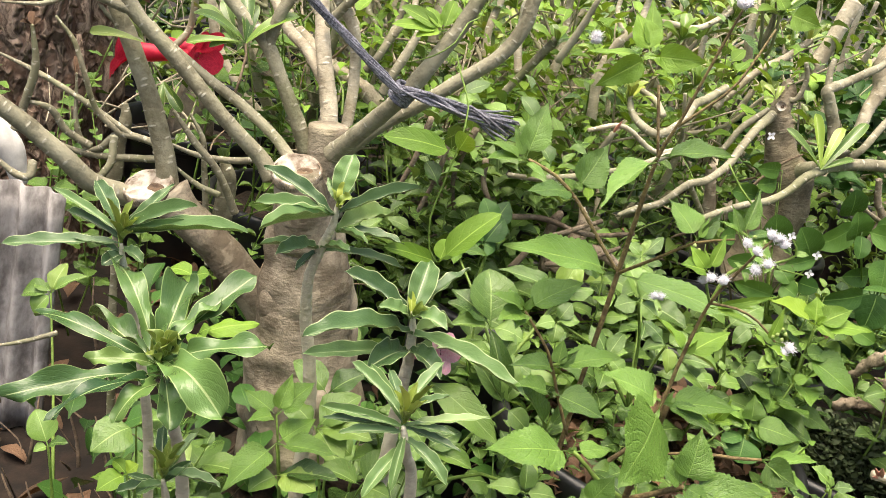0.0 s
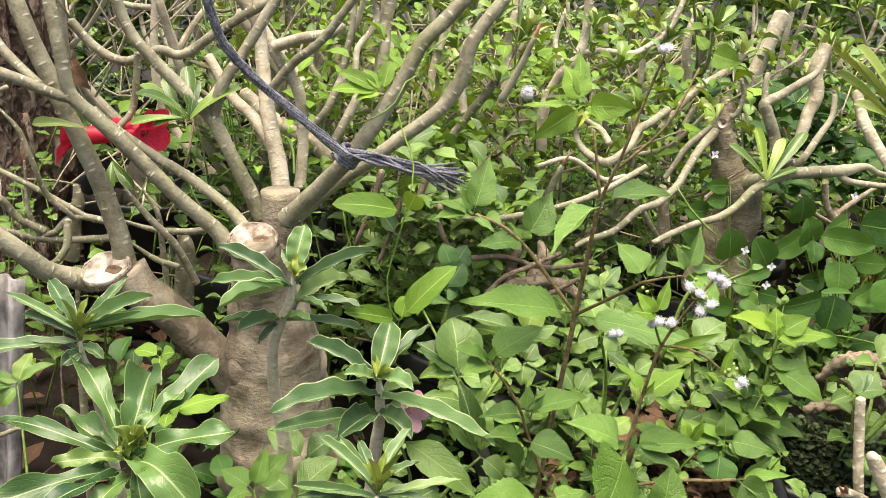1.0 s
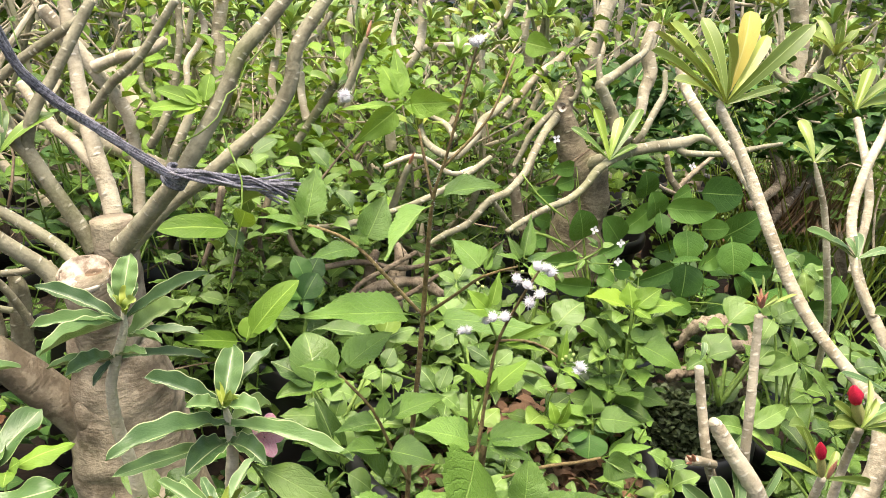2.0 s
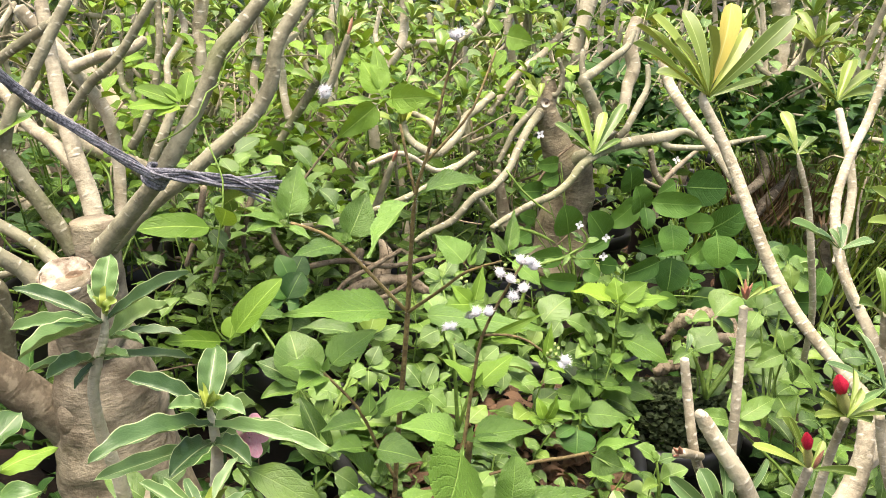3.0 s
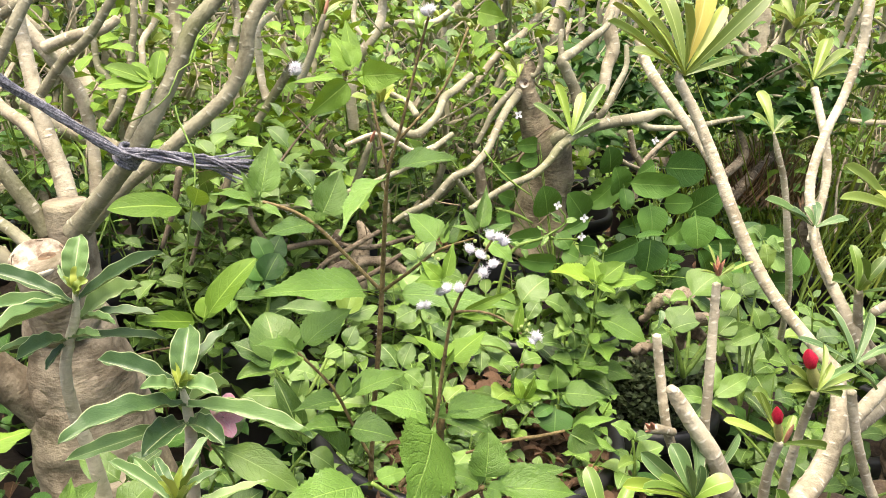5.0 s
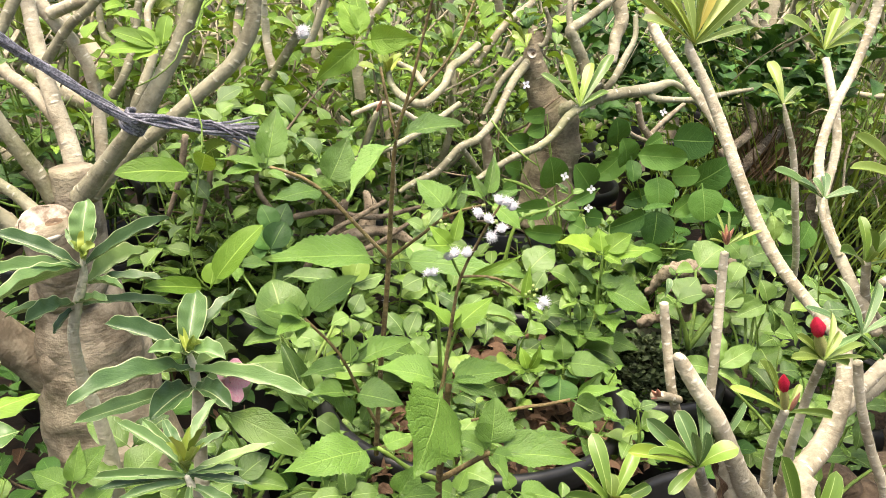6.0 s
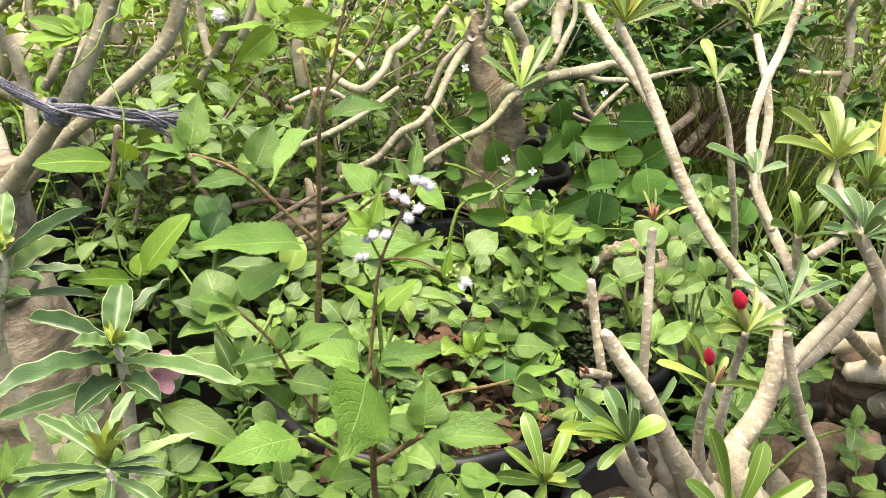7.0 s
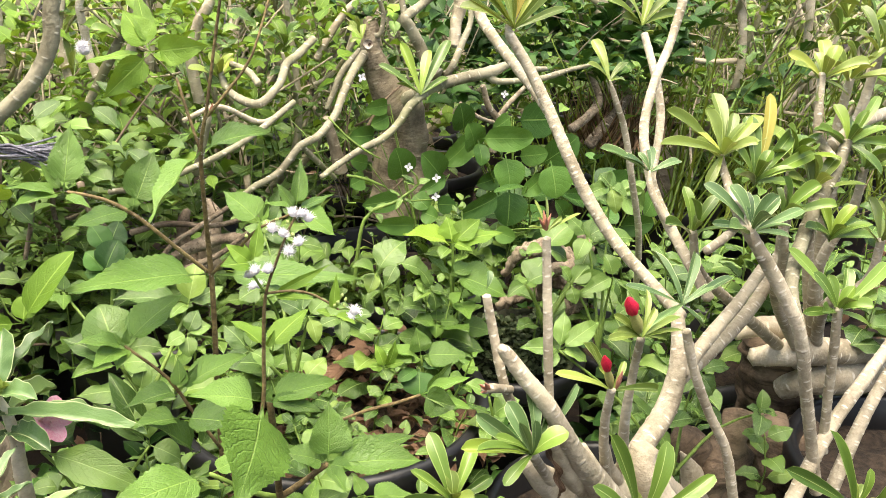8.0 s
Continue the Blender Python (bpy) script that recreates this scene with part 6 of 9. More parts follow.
whorl(back, (0.559, 1.060, 0.644), [((0.507, 1.085, 0.682), 0.013), ((0.544, 1.100, 0.708), 0.015), ((0.615, 1.100, 0.711), 0.018), ((0.583, 1.094, 0.699), 0.017), ((0.604, 1.072, 0.664), 0.012), ((0.528, 1.070, 0.658), 0.010)], "paddle", LEAF_ADEN)
for p, q in (([(0.190, 1.100, 0.696), (0.205, 1.090, 0.741), (0.216, 1.080, 0.784)], (0.221, 1.080, 0.807)), ([(0.256, 1.060, 0.556), (0.268, 1.050, 0.604), (0.274, 1.040, 0.633)], (0.278, 1.030, 0.652))):
    tube("limb", p, [0.0053, 0.0045, 0.0034], BARK, back, "", 12, 0.01, 0.08)
    part("flower_bud", TIP_BUD, back, "small reddish bud tip", along(p[-1], q, 0.3))
whorl(back, (0.498, 1.130, 0.710), [((0.479, 1.139, 0.724), 0.011), ((0.505, 1.142, 0.728), 0.011), ((0.481, 1.128, 0.706), 0.009)], "paddle", LEAF_YOUNG)

# ---------- pale tangled desert rose behind ----------
behind = thing("tangled_desert_rose", (0.148, 1.300, 0.448), "pale-branched desert rose tangled behind the weeds", "shrub")
tube("branch", [(0.331, 1.320, 0.853), (0.336, 1.310, 0.788), (0.329, 1.300, 0.754), (0.314, 1.300, 0.728), (0.301, 1.300, 0.706), (0.291, 1.300, 0.658), (0.299, 1.300, 0.596)], [0.0067, 0.0069, 0.0077, 0.0082, 0.0073, 0.0082, 0.0088], BARK_PALE, behind, "", 12, 0.008, 0.10, 60.0, True, 0.012)
tube("branch", [(0.329, 1.300, 0.754), (0.365, 1.300, 0.763), (0.410, 1.300, 0.765), (0.439, 1.310, 0.780), (0.469, 1.320, 0.810), (0.484, 1.330, 0.855)], [0.0051, 0.0046, 0.0045, 0.0044, 0.0044, 0.0038], BARK_PALE, behind, "", 12, 0.008, 0.10, 60.0, True, 0.012)
tube("branch", [(0.298, 1.310, 0.810), (0.292, 1.310, 0.768), (0.299, 1.300, 0.746), (0.312, 1.300, 0.733)], [0.0034, 0.0036, 0.0036, 0.0036], BARK_PALE, behind, "", 12, 0.008, 0.10, 60.0, True, 0.012)
tube("branch", [(0.190, 1.240, 0.804), (0.167, 1.230, 0.773), (0.145, 1.220, 0.750), (0.147, 1.220, 0.716), (0.149, 1.220, 0.691), (0.156, 1.200, 0.655)], [0.0041, 0.0045, 0.0047, 0.0055, 0.0055, 0.0062], BARK_PALE, behind, "", 12, 0.008, 0.10, 60.0, True, 0.012)
tube("branch", [(0.188, 1.150, 0.718), (0.175, 1.160, 0.690), (0.160, 1.170, 0.662), (0.141, 1.180, 0.623), (0.130, 1.200, 0.581), (0.132, 1.200, 0.531)], [0.0047, 0.0061, 0.0059, 0.0062, 0.0072, 0.0082], BARK, behind, "", 12, 0.008, 0.10, 60.0, True, 0.012)
tube("branch", [(0.438, 1.160, 0.707), (0.411, 1.140, 0.689), (0.390, 1.120, 0.680), (0.375, 1.100, 0.658), (0.348, 1.090, 0.636), (0.327, 1.100, 0.638), (0.310, 1.120, 0.651), (0.307, 1.140, 0.669)], [0.0053, 0.0061, 0.0058, 0.0053, 0.0057, 0.0054, 0.0047, 0.0038], BARK, behind, "", 12, 0.008, 0.10, 60.0, True, 0.012)
tube("branch", [(0.322, 1.150, 0.678), (0.341, 1.130, 0.670), (0.350, 1.110, 0.657)], [0.0043, 0.0049, 0.0048], BARK, behind, "", 12, 0.008, 0.10, 60.0, True, 0.012)
tube("branch", [(-0.024, 1.280, 0.830), (-0.018, 1.260, 0.757), (-0.021, 1.250, 0.719), (-0.025, 1.240, 0.682), (-0.029, 1.220, 0.663), (-0.041, 1.200, 0.634), (-0.054, 1.200, 0.609)], [0.0050, 0.0052, 0.0050, 0.0053, 0.0061, 0.0056, 0.0066], BARK, behind, "", 12, 0.008, 0.10, 60.0, True, 0.012)
tube("branch", [(0.003, 1.240, 0.800), (0.016, 1.230, 0.772), (0.009, 1.220, 0.750), (-0.006, 1.210, 0.725), (-0.006, 1.200, 0.696), (-0.017, 1.200, 0.684), (-0.026, 1.200, 0.665)], [0.0037, 0.0045, 0.0042, 0.0043, 0.0043, 0.0045, 0.0044], BARK_PALE, behind, "", 12, 0.008, 0.10, 60.0, True, 0.012)
tube("branch", [(0.041, 1.420, 0.822), (0.032, 1.410, 0.754), (0.034, 1.400, 0.712), (0.029, 1.400, 0.642)], [0.0112, 0.0100, 0.0101, 0.0108], BARK_PALE, behind, "", 12, 0.008, 0.10, 60.0, True, 0.012)
tube("branch", [(-0.078, 1.320, 0.718), (-0.073, 1.310, 0.678), (-0.057, 1.300, 0.657), (-0.054, 1.300, 0.606)], [0.0045, 0.0048, 0.0045, 0.0057], BARK, behind, "", 12, 0.008, 0.10, 60.0, True, 0.012)
tube("branch", [(-0.206, 1.460, 0.727), (-0.158, 1.450, 0.685), (-0.122, 1.440, 0.648), (-0.092, 1.430, 0.610), (-0.070, 1.420, 0.583), (-0.053, 1.420, 0.507)], [0.0160, 0.0173, 0.0186, 0.0179, 0.0159, 0.0151], BARK_PALE, behind, "", 12, 0.008, 0.10, 60.0, True, 0.012)
tube("branch", [(0.007, 1.120, 0.688), (-0.003, 1.110, 0.660), (-0.017, 1.100, 0.625), (-0.023, 1.100, 0.603)], [0.0054, 0.0062, 0.0062, 0.0062], BARK, behind, "", 12, 0.008, 0.10, 60.0, True, 0.012)
tube("branch", [(-0.172, 1.300, 0.626), (-0.119, 1.290, 0.591), (-0.044, 1.280, 0.558), (-0.004, 1.280, 0.508)], [0.0101, 0.0116, 0.0130, 0.0132], BARK_PALE, behind, "", 12, 0.008, 0.10, 60.0, True, 0.012)
tube("branch", [(0.660, 1.360, 0.856), (0.641, 1.350, 0.783), (0.626, 1.340, 0.739), (0.621, 1.340, 0.700)], [0.0127, 0.0120, 0.0123, 0.0121], BARK_PALE, behind, "", 12, 0.008, 0.10, 60.0, True, 0.012)
tube("branch", [(0.589, 1.300, 0.789), (0.556, 1.290, 0.754), (0.522, 1.280, 0.731), (0.490, 1.270, 0.692), (0.469, 1.260, 0.662)], [0.0050, 0.0059, 0.0057, 0.0057, 0.0058], BARK_PALE, behind, "", 12, 0.008, 0.10, 60.0, True, 0.012)
tube("branch", [(1.141, 1.550, 0.879), (1.158, 1.540, 0.794), (1.158, 1.530, 0.716)], [0.0179, 0.0171, 0.0168], BARK_PALE, behind, "", 12, 0.008, 0.10, 60.0, True, 0.012)
# The next two take darker root bark to imitate the hollow's shade.
tube("branch", [(0.978, 1.300, 0.621), (0.999, 1.290, 0.572), (0.972, 1.280, 0.544), (0.940, 1.280, 0.523)], [0.0071, 0.0082, 0.0081, 0.0080], BARK_ROOT, behind, "", 12, 0.008, 0.10, 60.0, True, 0.012)
tube("branch", [(1.086, 1.320, 0.566), (1.033, 1.300, 0.529), (0.988, 1.290, 0.489)], [0.0081, 0.0101, 0.0112], BARK_ROOT, behind, "", 12, 0.008, 0.10, 60.0, True, 0.012)
tube("branch", [(0.107, 1.400, 0.819), (0.125, 1.380, 0.753), (0.114, 1.360, 0.686), (0.124, 1.350, 0.618)], [0.0042, 0.0051, 0.0061, 0.0064], BARK_PALE, behind, "", 12, 0.008, 0.10, 60.0, True, 0.012)
tube("branch", [(0.252, 1.450, 0.835), (0.240, 1.440, 0.754), (0.247, 1.430, 0.682), (0.238, 1.430, 0.606)], [0.0067, 0.0064, 0.0078, 0.0079], BARK_PALE, behind, "", 12, 0.008, 0.10, 60.0, True, 0.012)
tube("branch", [(0.575, 1.500, 0.845), (0.558, 1.480, 0.787), (0.572, 1.470, 0.720)], [0.0063, 0.0076, 0.0078], BARK_PALE, behind, "", 12, 0.008, 0.10, 60.0, True, 0.012)
for c, n, ln in (((0.305, 1.140, 0.662), 7, 0.050),
                 ((0.373, 1.220, 0.752), 6, 0.045),
                 ((0.408, 1.200, 0.696), 7, 0.050),
                 ((0.229, 1.200, 0.779), 6, 0.055),
                 ((0.189, 1.150, 0.711), 6, 0.040),
                 ((0.470, 1.320, 0.794), 7, 0.050),
                 ((0.190, 1.240, 0.797), 6, 0.045),
                 ((0.345, 1.300, 0.797), 6, 0.050),
                 ((0.585, 1.300, 0.785), 7, 0.050),
                 ((0.562, 1.450, 0.808), 7, 0.050),
                 ((0.106, 1.380, 0.786), 7, 0.050),
                 ((0.005, 1.220, 0.794), 6, 0.040),
                 ((0.130, 1.200, 0.785), 7, 0.055),
                 ((0.978, 1.300, 0.621), 6, 0.040)):
    tuft(behind, c, (0, -0.25, 1), n, ln, 0.017, "paddle", RNG.choice((LEAF_YOUNG, LEAF_ADEN)), RNG)

# ---------- thin pale desert rose by the cement sheet ----------
thin = thing("thin_adenium", (-0.33, 1.02, 0.0), "thin-branched pale desert rose with tangled bare twigs", "shrub")
for pts, r in (
    ([(-0.479, 1.000, 0.570), (-0.426, 1.000, 0.555), (-0.372, 1.000, 0.534), (-0.310, 1.000, 0.504)], 0.0038),
    ([(-0.402, 0.980, 0.630), (-0.380, 0.980, 0.607), (-0.365, 0.980, 0.572), (-0.351, 0.990, 0.529), (-0.320, 1.000, 0.500)], 0.0038),
    ([(-0.381, 1.000, 0.565), (-0.377, 1.000, 0.504), (-0.364, 1.000, 0.475)], 0.0034),
    ([(-0.422, 0.960, 0.530), (-0.397, 0.970, 0.524), (-0.381, 0.980, 0.499), (-0.354, 0.990, 0.482)], 0.0048),
    ([(-0.415, 0.950, 0.621), (-0.411, 0.955, 0.574), (-0.422, 0.960, 0.530), (-0.432, 0.960, 0.493)], 0.0052),
    ([(-0.426, 1.000, 0.482), (-0.377, 1.000, 0.469), (-0.336, 1.000, 0.470), (-0.277, 1.000, 0.480)], 0.0045),
    ([(-0.381, 1.010, 0.463), (-0.347, 1.000, 0.478), (-0.323, 1.000, 0.502), (-0.275, 1.000, 0.500)], 0.0048),
    ([(-0.337, 1.050, 0.527), (-0.334, 1.050, 0.504), (-0.339, 1.050, 0.477), (-0.341, 1.050, 0.425)], 0.0094),
    ([(-0.253, 0.960, 0.557), (-0.225, 0.960, 0.526), (-0.193, 0.960, 0.495), (-0.167, 0.970, 0.444)], 0.005),
    ([(-0.265, 1.000, 0.504), (-0.226, 1.000, 0.497), (-0.184, 1.000, 0.500), (-0.150, 1.000, 0.510)], 0.0045),
    ([(-0.248, 0.980, 0.483), (-0.219, 0.980, 0.466), (-0.191, 0.980, 0.459)], 0.0041),
    ([(-0.248, 1.020, 0.541), (-0.228, 1.020, 0.511), (-0.221, 1.020, 0.470), (-0.211, 1.020, 0.409)], 0.0041),
    ([(-0.472, 1.000, 0.628), (-0.426, 1.000, 0.637), (-0.399, 1.000, 0.651)], 0.0031),
    ([(-0.382, 0.960, 0.465), (-0.342, 0.960, 0.450), (-0.323, 0.970, 0.471), (-0.324, 0.980, 0.504)], 0.0048),
    ([(-0.441, 0.930, 0.466), (-0.416, 0.930, 0.450), (-0.400, 0.930, 0.451), (-0.401, 0.940, 0.466)], 0.0051),
    ([(-0.370, 1.000, 0.438), (-0.335, 1.000, 0.429), (-0.299, 1.000, 0.411)], 0.0041),
    ([(-0.198, 1.020, 0.489), (-0.191, 1.020, 0.460), (-0.191, 1.020, 0.347)], 0.0138),
    ([(-0.339, 1.060, 0.406), (-0.329, 1.060, 0.236), (-0.313, 1.060, 0.030)], 0.0062),
    ([(-0.384, 0.800, 0.295), (-0.342, 0.800, 0.312), (-0.307, 0.800, 0.331)], 0.0028),
):
    tube("branch", pts, [r * 0.4, r * 0.85, r * 0.92, r] if len(pts) > 2 else r, BARK, thin, "", 18, 0.01, 0.08, 60.0, True, 0.012)
whorl(thin, (-0.414, 0.950, 0.620), [((-0.426, 0.954, 0.624), 0.008), ((-0.408, 0.955, 0.628), 0.008), ((-0.419, 0.960, 0.634), 0.008), ((-0.431, 0.952, 0.620), 0.007)], "lance", LEAF_DRY)
whorl(thin, (-0.381, 1.000, 0.563), [((-0.388, 1.014, 0.581), 0.007), ((-0.377, 1.011, 0.579), 0.007)], "lance", LEAF_DRY)
whorl(thin, (-0.376, 0.980, 0.500), [((-0.386, 0.984, 0.504), 0.010), ((-0.374, 0.988, 0.512), 0.008)], "paddle", LEAF_ADEN)
whorl(thin, (-0.279, 1.000, 0.578), [((-0.264, 0.986, 0.559), 0.018), ((-0.248, 0.979, 0.552), 0.016), ((-0.275, 0.979, 0.548), 0.014), ((-0.276, 0.992, 0.566), 0.012)], "paddle", LEAF_ADEN, (0, -1, 0.3))

# ---------- stumps and roots among the weeds ----------
root = thing("gnarled_root", (0.719, 0.900, 0.363), "grey weathered gnarled root of a dead shrub", "root")
for pts, r in (([(0.642, 0.940, 0.415), (0.657, 0.930, 0.447), (0.683, 0.920, 0.459), (0.718, 0.910, 0.447), (0.737, 0.900, 0.426), (0.759, 0.890, 0.392)], [0.0045, 0.0084, 0.0108, 0.0094, 0.0106, 0.0062]),
               ([(0.732, 0.900, 0.479), (0.748, 0.900, 0.450), (0.741, 0.900, 0.409), (0.734, 0.900, 0.354)], [0.0044, 0.0087, 0.0106, 0.0125]),
               ([(0.625, 0.920, 0.379), (0.665, 0.920, 0.390), (0.704, 0.910, 0.380), (0.747, 0.900, 0.353)], [0.0057, 0.0108, 0.0113, 0.0125]),
               ([(0.672, 0.940, 0.414), (0.702, 0.930, 0.411), (0.737, 0.910, 0.391)], [0.0065, 0.0096, 0.0088])):
    tube("root_piece", pts, r, BARK_ROOT, root, "", 30, 0.002, 0.6, 120.0)
tube("root_piece", [(0.664, 0.870, 0.398), (0.661, 0.870, 0.426), (0.674, 0.875, 0.443), (0.724, 0.890, 0.439)], [0.003, 0.0054, 0.0071, 0.0085], BARK_ROOT, root, "", 26, 0.004, 0.4, 70.0)
stump = thing("swollen_stump", (0.286, 1.020, 0.426), "low swollen stump among the weeds", "stump")
for pts, r in (([(0.262, 1.040, 0.435), (0.265, 1.040, 0.475), (0.272, 1.040, 0.503), (0.266, 1.050, 0.524)], [0.0172, 0.0143, 0.0107, 0.0058]),
               ([(0.245, 1.050, 0.431), (0.233, 1.050, 0.480), (0.241, 1.050, 0.512)], [0.0108, 0.0087, 0.0058]),
               ([(0.213, 1.000, 0.468), (0.242, 1.000, 0.483), (0.286, 1.000, 0.488), (0.319, 0.980, 0.477)], [0.0055, 0.0083, 0.009, 0.0054])):
    tube("root_piece", pts, r, BARK_ROOT, stump, "", 30, 0.003, 0.5, 45.0)
for pts in ([(0.183, 0.980, 0.446), (0.210, 0.980, 0.491), (0.246, 0.990, 0.509), (0.284, 1.000, 0.528)], [(0.169, 1.000, 0.507), (0.212, 1.000, 0.514), (0.270, 1.000, 0.506), (0.329, 1.000, 0.520)], [(0.222, 0.960, 0.469), (0.264, 0.960, 0.483), (0.308, 0.970, 0.508)], [(0.120, 1.000, 0.573), (0.127, 1.000, 0.537), (0.156, 1.000, 0.500)], [(0.042, 0.980, 0.613), (0.035, 0.980, 0.565), (0.021, 0.980, 0.516)], [(0.071, 1.000, 0.594), (0.067, 1.000, 0.545), (0.053, 1.000, 0.487)], [(0.101, 1.020, 0.603), (0.088, 1.020, 0.538), (0.101, 1.020, 0.486)]):
    tube("root_piece", pts, [0.0041, 0.0034, 0.0028], BARK_ROOT, stump, "", 10, 0.008, 0.25, 60.0)

# ---------- weeds that stand out ----------
def herb(name, foot, tops, kind, mat, label, tilt=(0, -0.6, 1.0)):
    """A weed: a stem from its foot to each whorl of leaves."""
    ob = thing(name, foot, label, "weed")
    for c, tips in tops:
        mid = tuple(np.array(foot) * 0.5 + np.array(c) * 0.5 + np.array((0.006, 0.01, 0.01)))
        tube("stem", [foot, mid, c], [0.0022, 0.0016, 0.0012], STEM_GREEN, ob, "", 6, 0.02)
        whorl(ob, c, tips, kind, mat, tilt)
    return ob


def petiole(ob, foot, base):
    a, b = np.array(foot), np.array(base)
    tube("leaf_stalk", [foot, tuple(a * 0.55 + b * 0.45 + np.array((0.0, 0.012, 0.012))), base], [0.0014, 0.0010, 0.0007], STEM_GREEN, ob, "", 5, 0.03)


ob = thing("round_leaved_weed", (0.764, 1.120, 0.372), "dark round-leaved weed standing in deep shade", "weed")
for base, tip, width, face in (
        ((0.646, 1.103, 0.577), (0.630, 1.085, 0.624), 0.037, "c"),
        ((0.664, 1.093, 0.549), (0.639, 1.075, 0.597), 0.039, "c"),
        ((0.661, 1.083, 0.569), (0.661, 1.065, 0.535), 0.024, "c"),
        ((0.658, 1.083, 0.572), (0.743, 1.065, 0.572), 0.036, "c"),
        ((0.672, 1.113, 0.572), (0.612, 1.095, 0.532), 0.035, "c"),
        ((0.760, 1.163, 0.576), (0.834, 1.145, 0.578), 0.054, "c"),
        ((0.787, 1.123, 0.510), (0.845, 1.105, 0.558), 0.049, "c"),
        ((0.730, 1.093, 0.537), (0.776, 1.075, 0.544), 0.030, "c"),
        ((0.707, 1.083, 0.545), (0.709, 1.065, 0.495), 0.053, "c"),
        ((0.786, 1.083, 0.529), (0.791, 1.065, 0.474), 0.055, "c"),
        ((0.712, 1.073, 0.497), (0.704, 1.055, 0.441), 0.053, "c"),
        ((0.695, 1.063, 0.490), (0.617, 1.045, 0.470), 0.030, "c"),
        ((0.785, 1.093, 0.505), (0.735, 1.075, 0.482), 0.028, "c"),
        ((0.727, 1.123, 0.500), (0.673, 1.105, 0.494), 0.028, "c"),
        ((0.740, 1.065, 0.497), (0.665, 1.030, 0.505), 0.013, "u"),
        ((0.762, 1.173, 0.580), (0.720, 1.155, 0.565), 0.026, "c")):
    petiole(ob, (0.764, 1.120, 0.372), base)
    spray(ob, base, [(tip, width, face)], "heart", LEAF_BRIGHTENED)
ob = thing("round_leaved_weed", (0.570, 1.060, 0.413), "dark round-leaved weed at the foot of a trunk", "weed")
for base, tip, width, face in (
        ((0.539, 1.063, 0.523), (0.519, 1.045, 0.576), 0.042, "c"),
        ((0.603, 1.073, 0.517), (0.562, 1.055, 0.563), 0.041, "c"),
        ((0.609, 1.063, 0.527), (0.554, 1.045, 0.509), 0.019, "c"),
        ((0.523, 1.023, 0.512), (0.459, 1.005, 0.513), 0.027, "c"),
        ((0.544, 1.043, 0.511), (0.562, 1.025, 0.492), 0.025, "c"),
        ((0.552, 1.033, 0.487), (0.572, 1.015, 0.480), 0.025, "c"),
        ((0.583, 1.053, 0.488), (0.608, 1.035, 0.490), 0.025, "c"),
        ((0.539, 1.003, 0.478), (0.470, 0.985, 0.492), 0.025, "c"),
        ((0.513, 1.103, 0.581), (0.466, 1.085, 0.585), 0.028, "c"),
        ((0.532, 1.103, 0.607), (0.497, 1.085, 0.600), 0.024, "c"),
        ((0.531, 1.103, 0.623), (0.489, 1.085, 0.623), 0.022, "c"),
        ((0.488, 1.063, 0.551), (0.455, 1.045, 0.564), 0.021, "c"),
        ((0.477, 1.043, 0.540), (0.448, 1.025, 0.535), 0.024, "c")):
    petiole(ob, (0.570, 1.060, 0.413), base)
    spray(ob, base, [(tip, width, face)], "heart", LEAF_BRIGHTENED)
ob = thing("round_leaved_weed", (0.855, 1.000, 0.410), "round-leaved weed beside pale desert rose stems", "weed")
for base, tip, width, face in (
        ((0.835, 1.023, 0.514), (0.897, 1.005, 0.503), 0.037, "c"),
        ((0.912, 0.983, 0.503), (0.883, 0.965, 0.469), 0.038, "c"),
        ((0.832, 0.963, 0.459), (0.887, 0.945, 0.465), 0.031, "c"),
        ((0.749, 0.983, 0.419), (0.755, 0.965, 0.467), 0.036, "c"),
        ((0.790, 1.023, 0.442), (0.753, 1.005, 0.493), 0.031, "c"),
        ((0.846, 1.043, 0.487), (0.780, 1.025, 0.495), 0.019, "c"),
        ((0.823, 1.003, 0.498), (0.844, 0.985, 0.490), 0.021, "c"),
        ((0.642, 0.983, 0.466), (0.669, 0.965, 0.457), 0.023, "c")):
    petiole(ob, (0.855, 1.000, 0.410), base)
    spray(ob, base, [(tip, width, face)], "heart", LEAF_BRIGHTENED)
# Ovate weed in the darkened green, so its shade is partly colour.
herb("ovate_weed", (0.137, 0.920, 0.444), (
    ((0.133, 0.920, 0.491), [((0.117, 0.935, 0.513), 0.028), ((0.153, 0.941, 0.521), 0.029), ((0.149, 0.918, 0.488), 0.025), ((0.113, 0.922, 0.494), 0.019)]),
    ((0.140, 0.940, 0.508), [((0.157, 0.961, 0.538), 0.027), ((0.125, 0.959, 0.536), 0.024), ((0.163, 0.940, 0.507), 0.019)])), "ovate", LEAF_SHADED, "ovate weed beneath the branches with shade in its leaf colour")
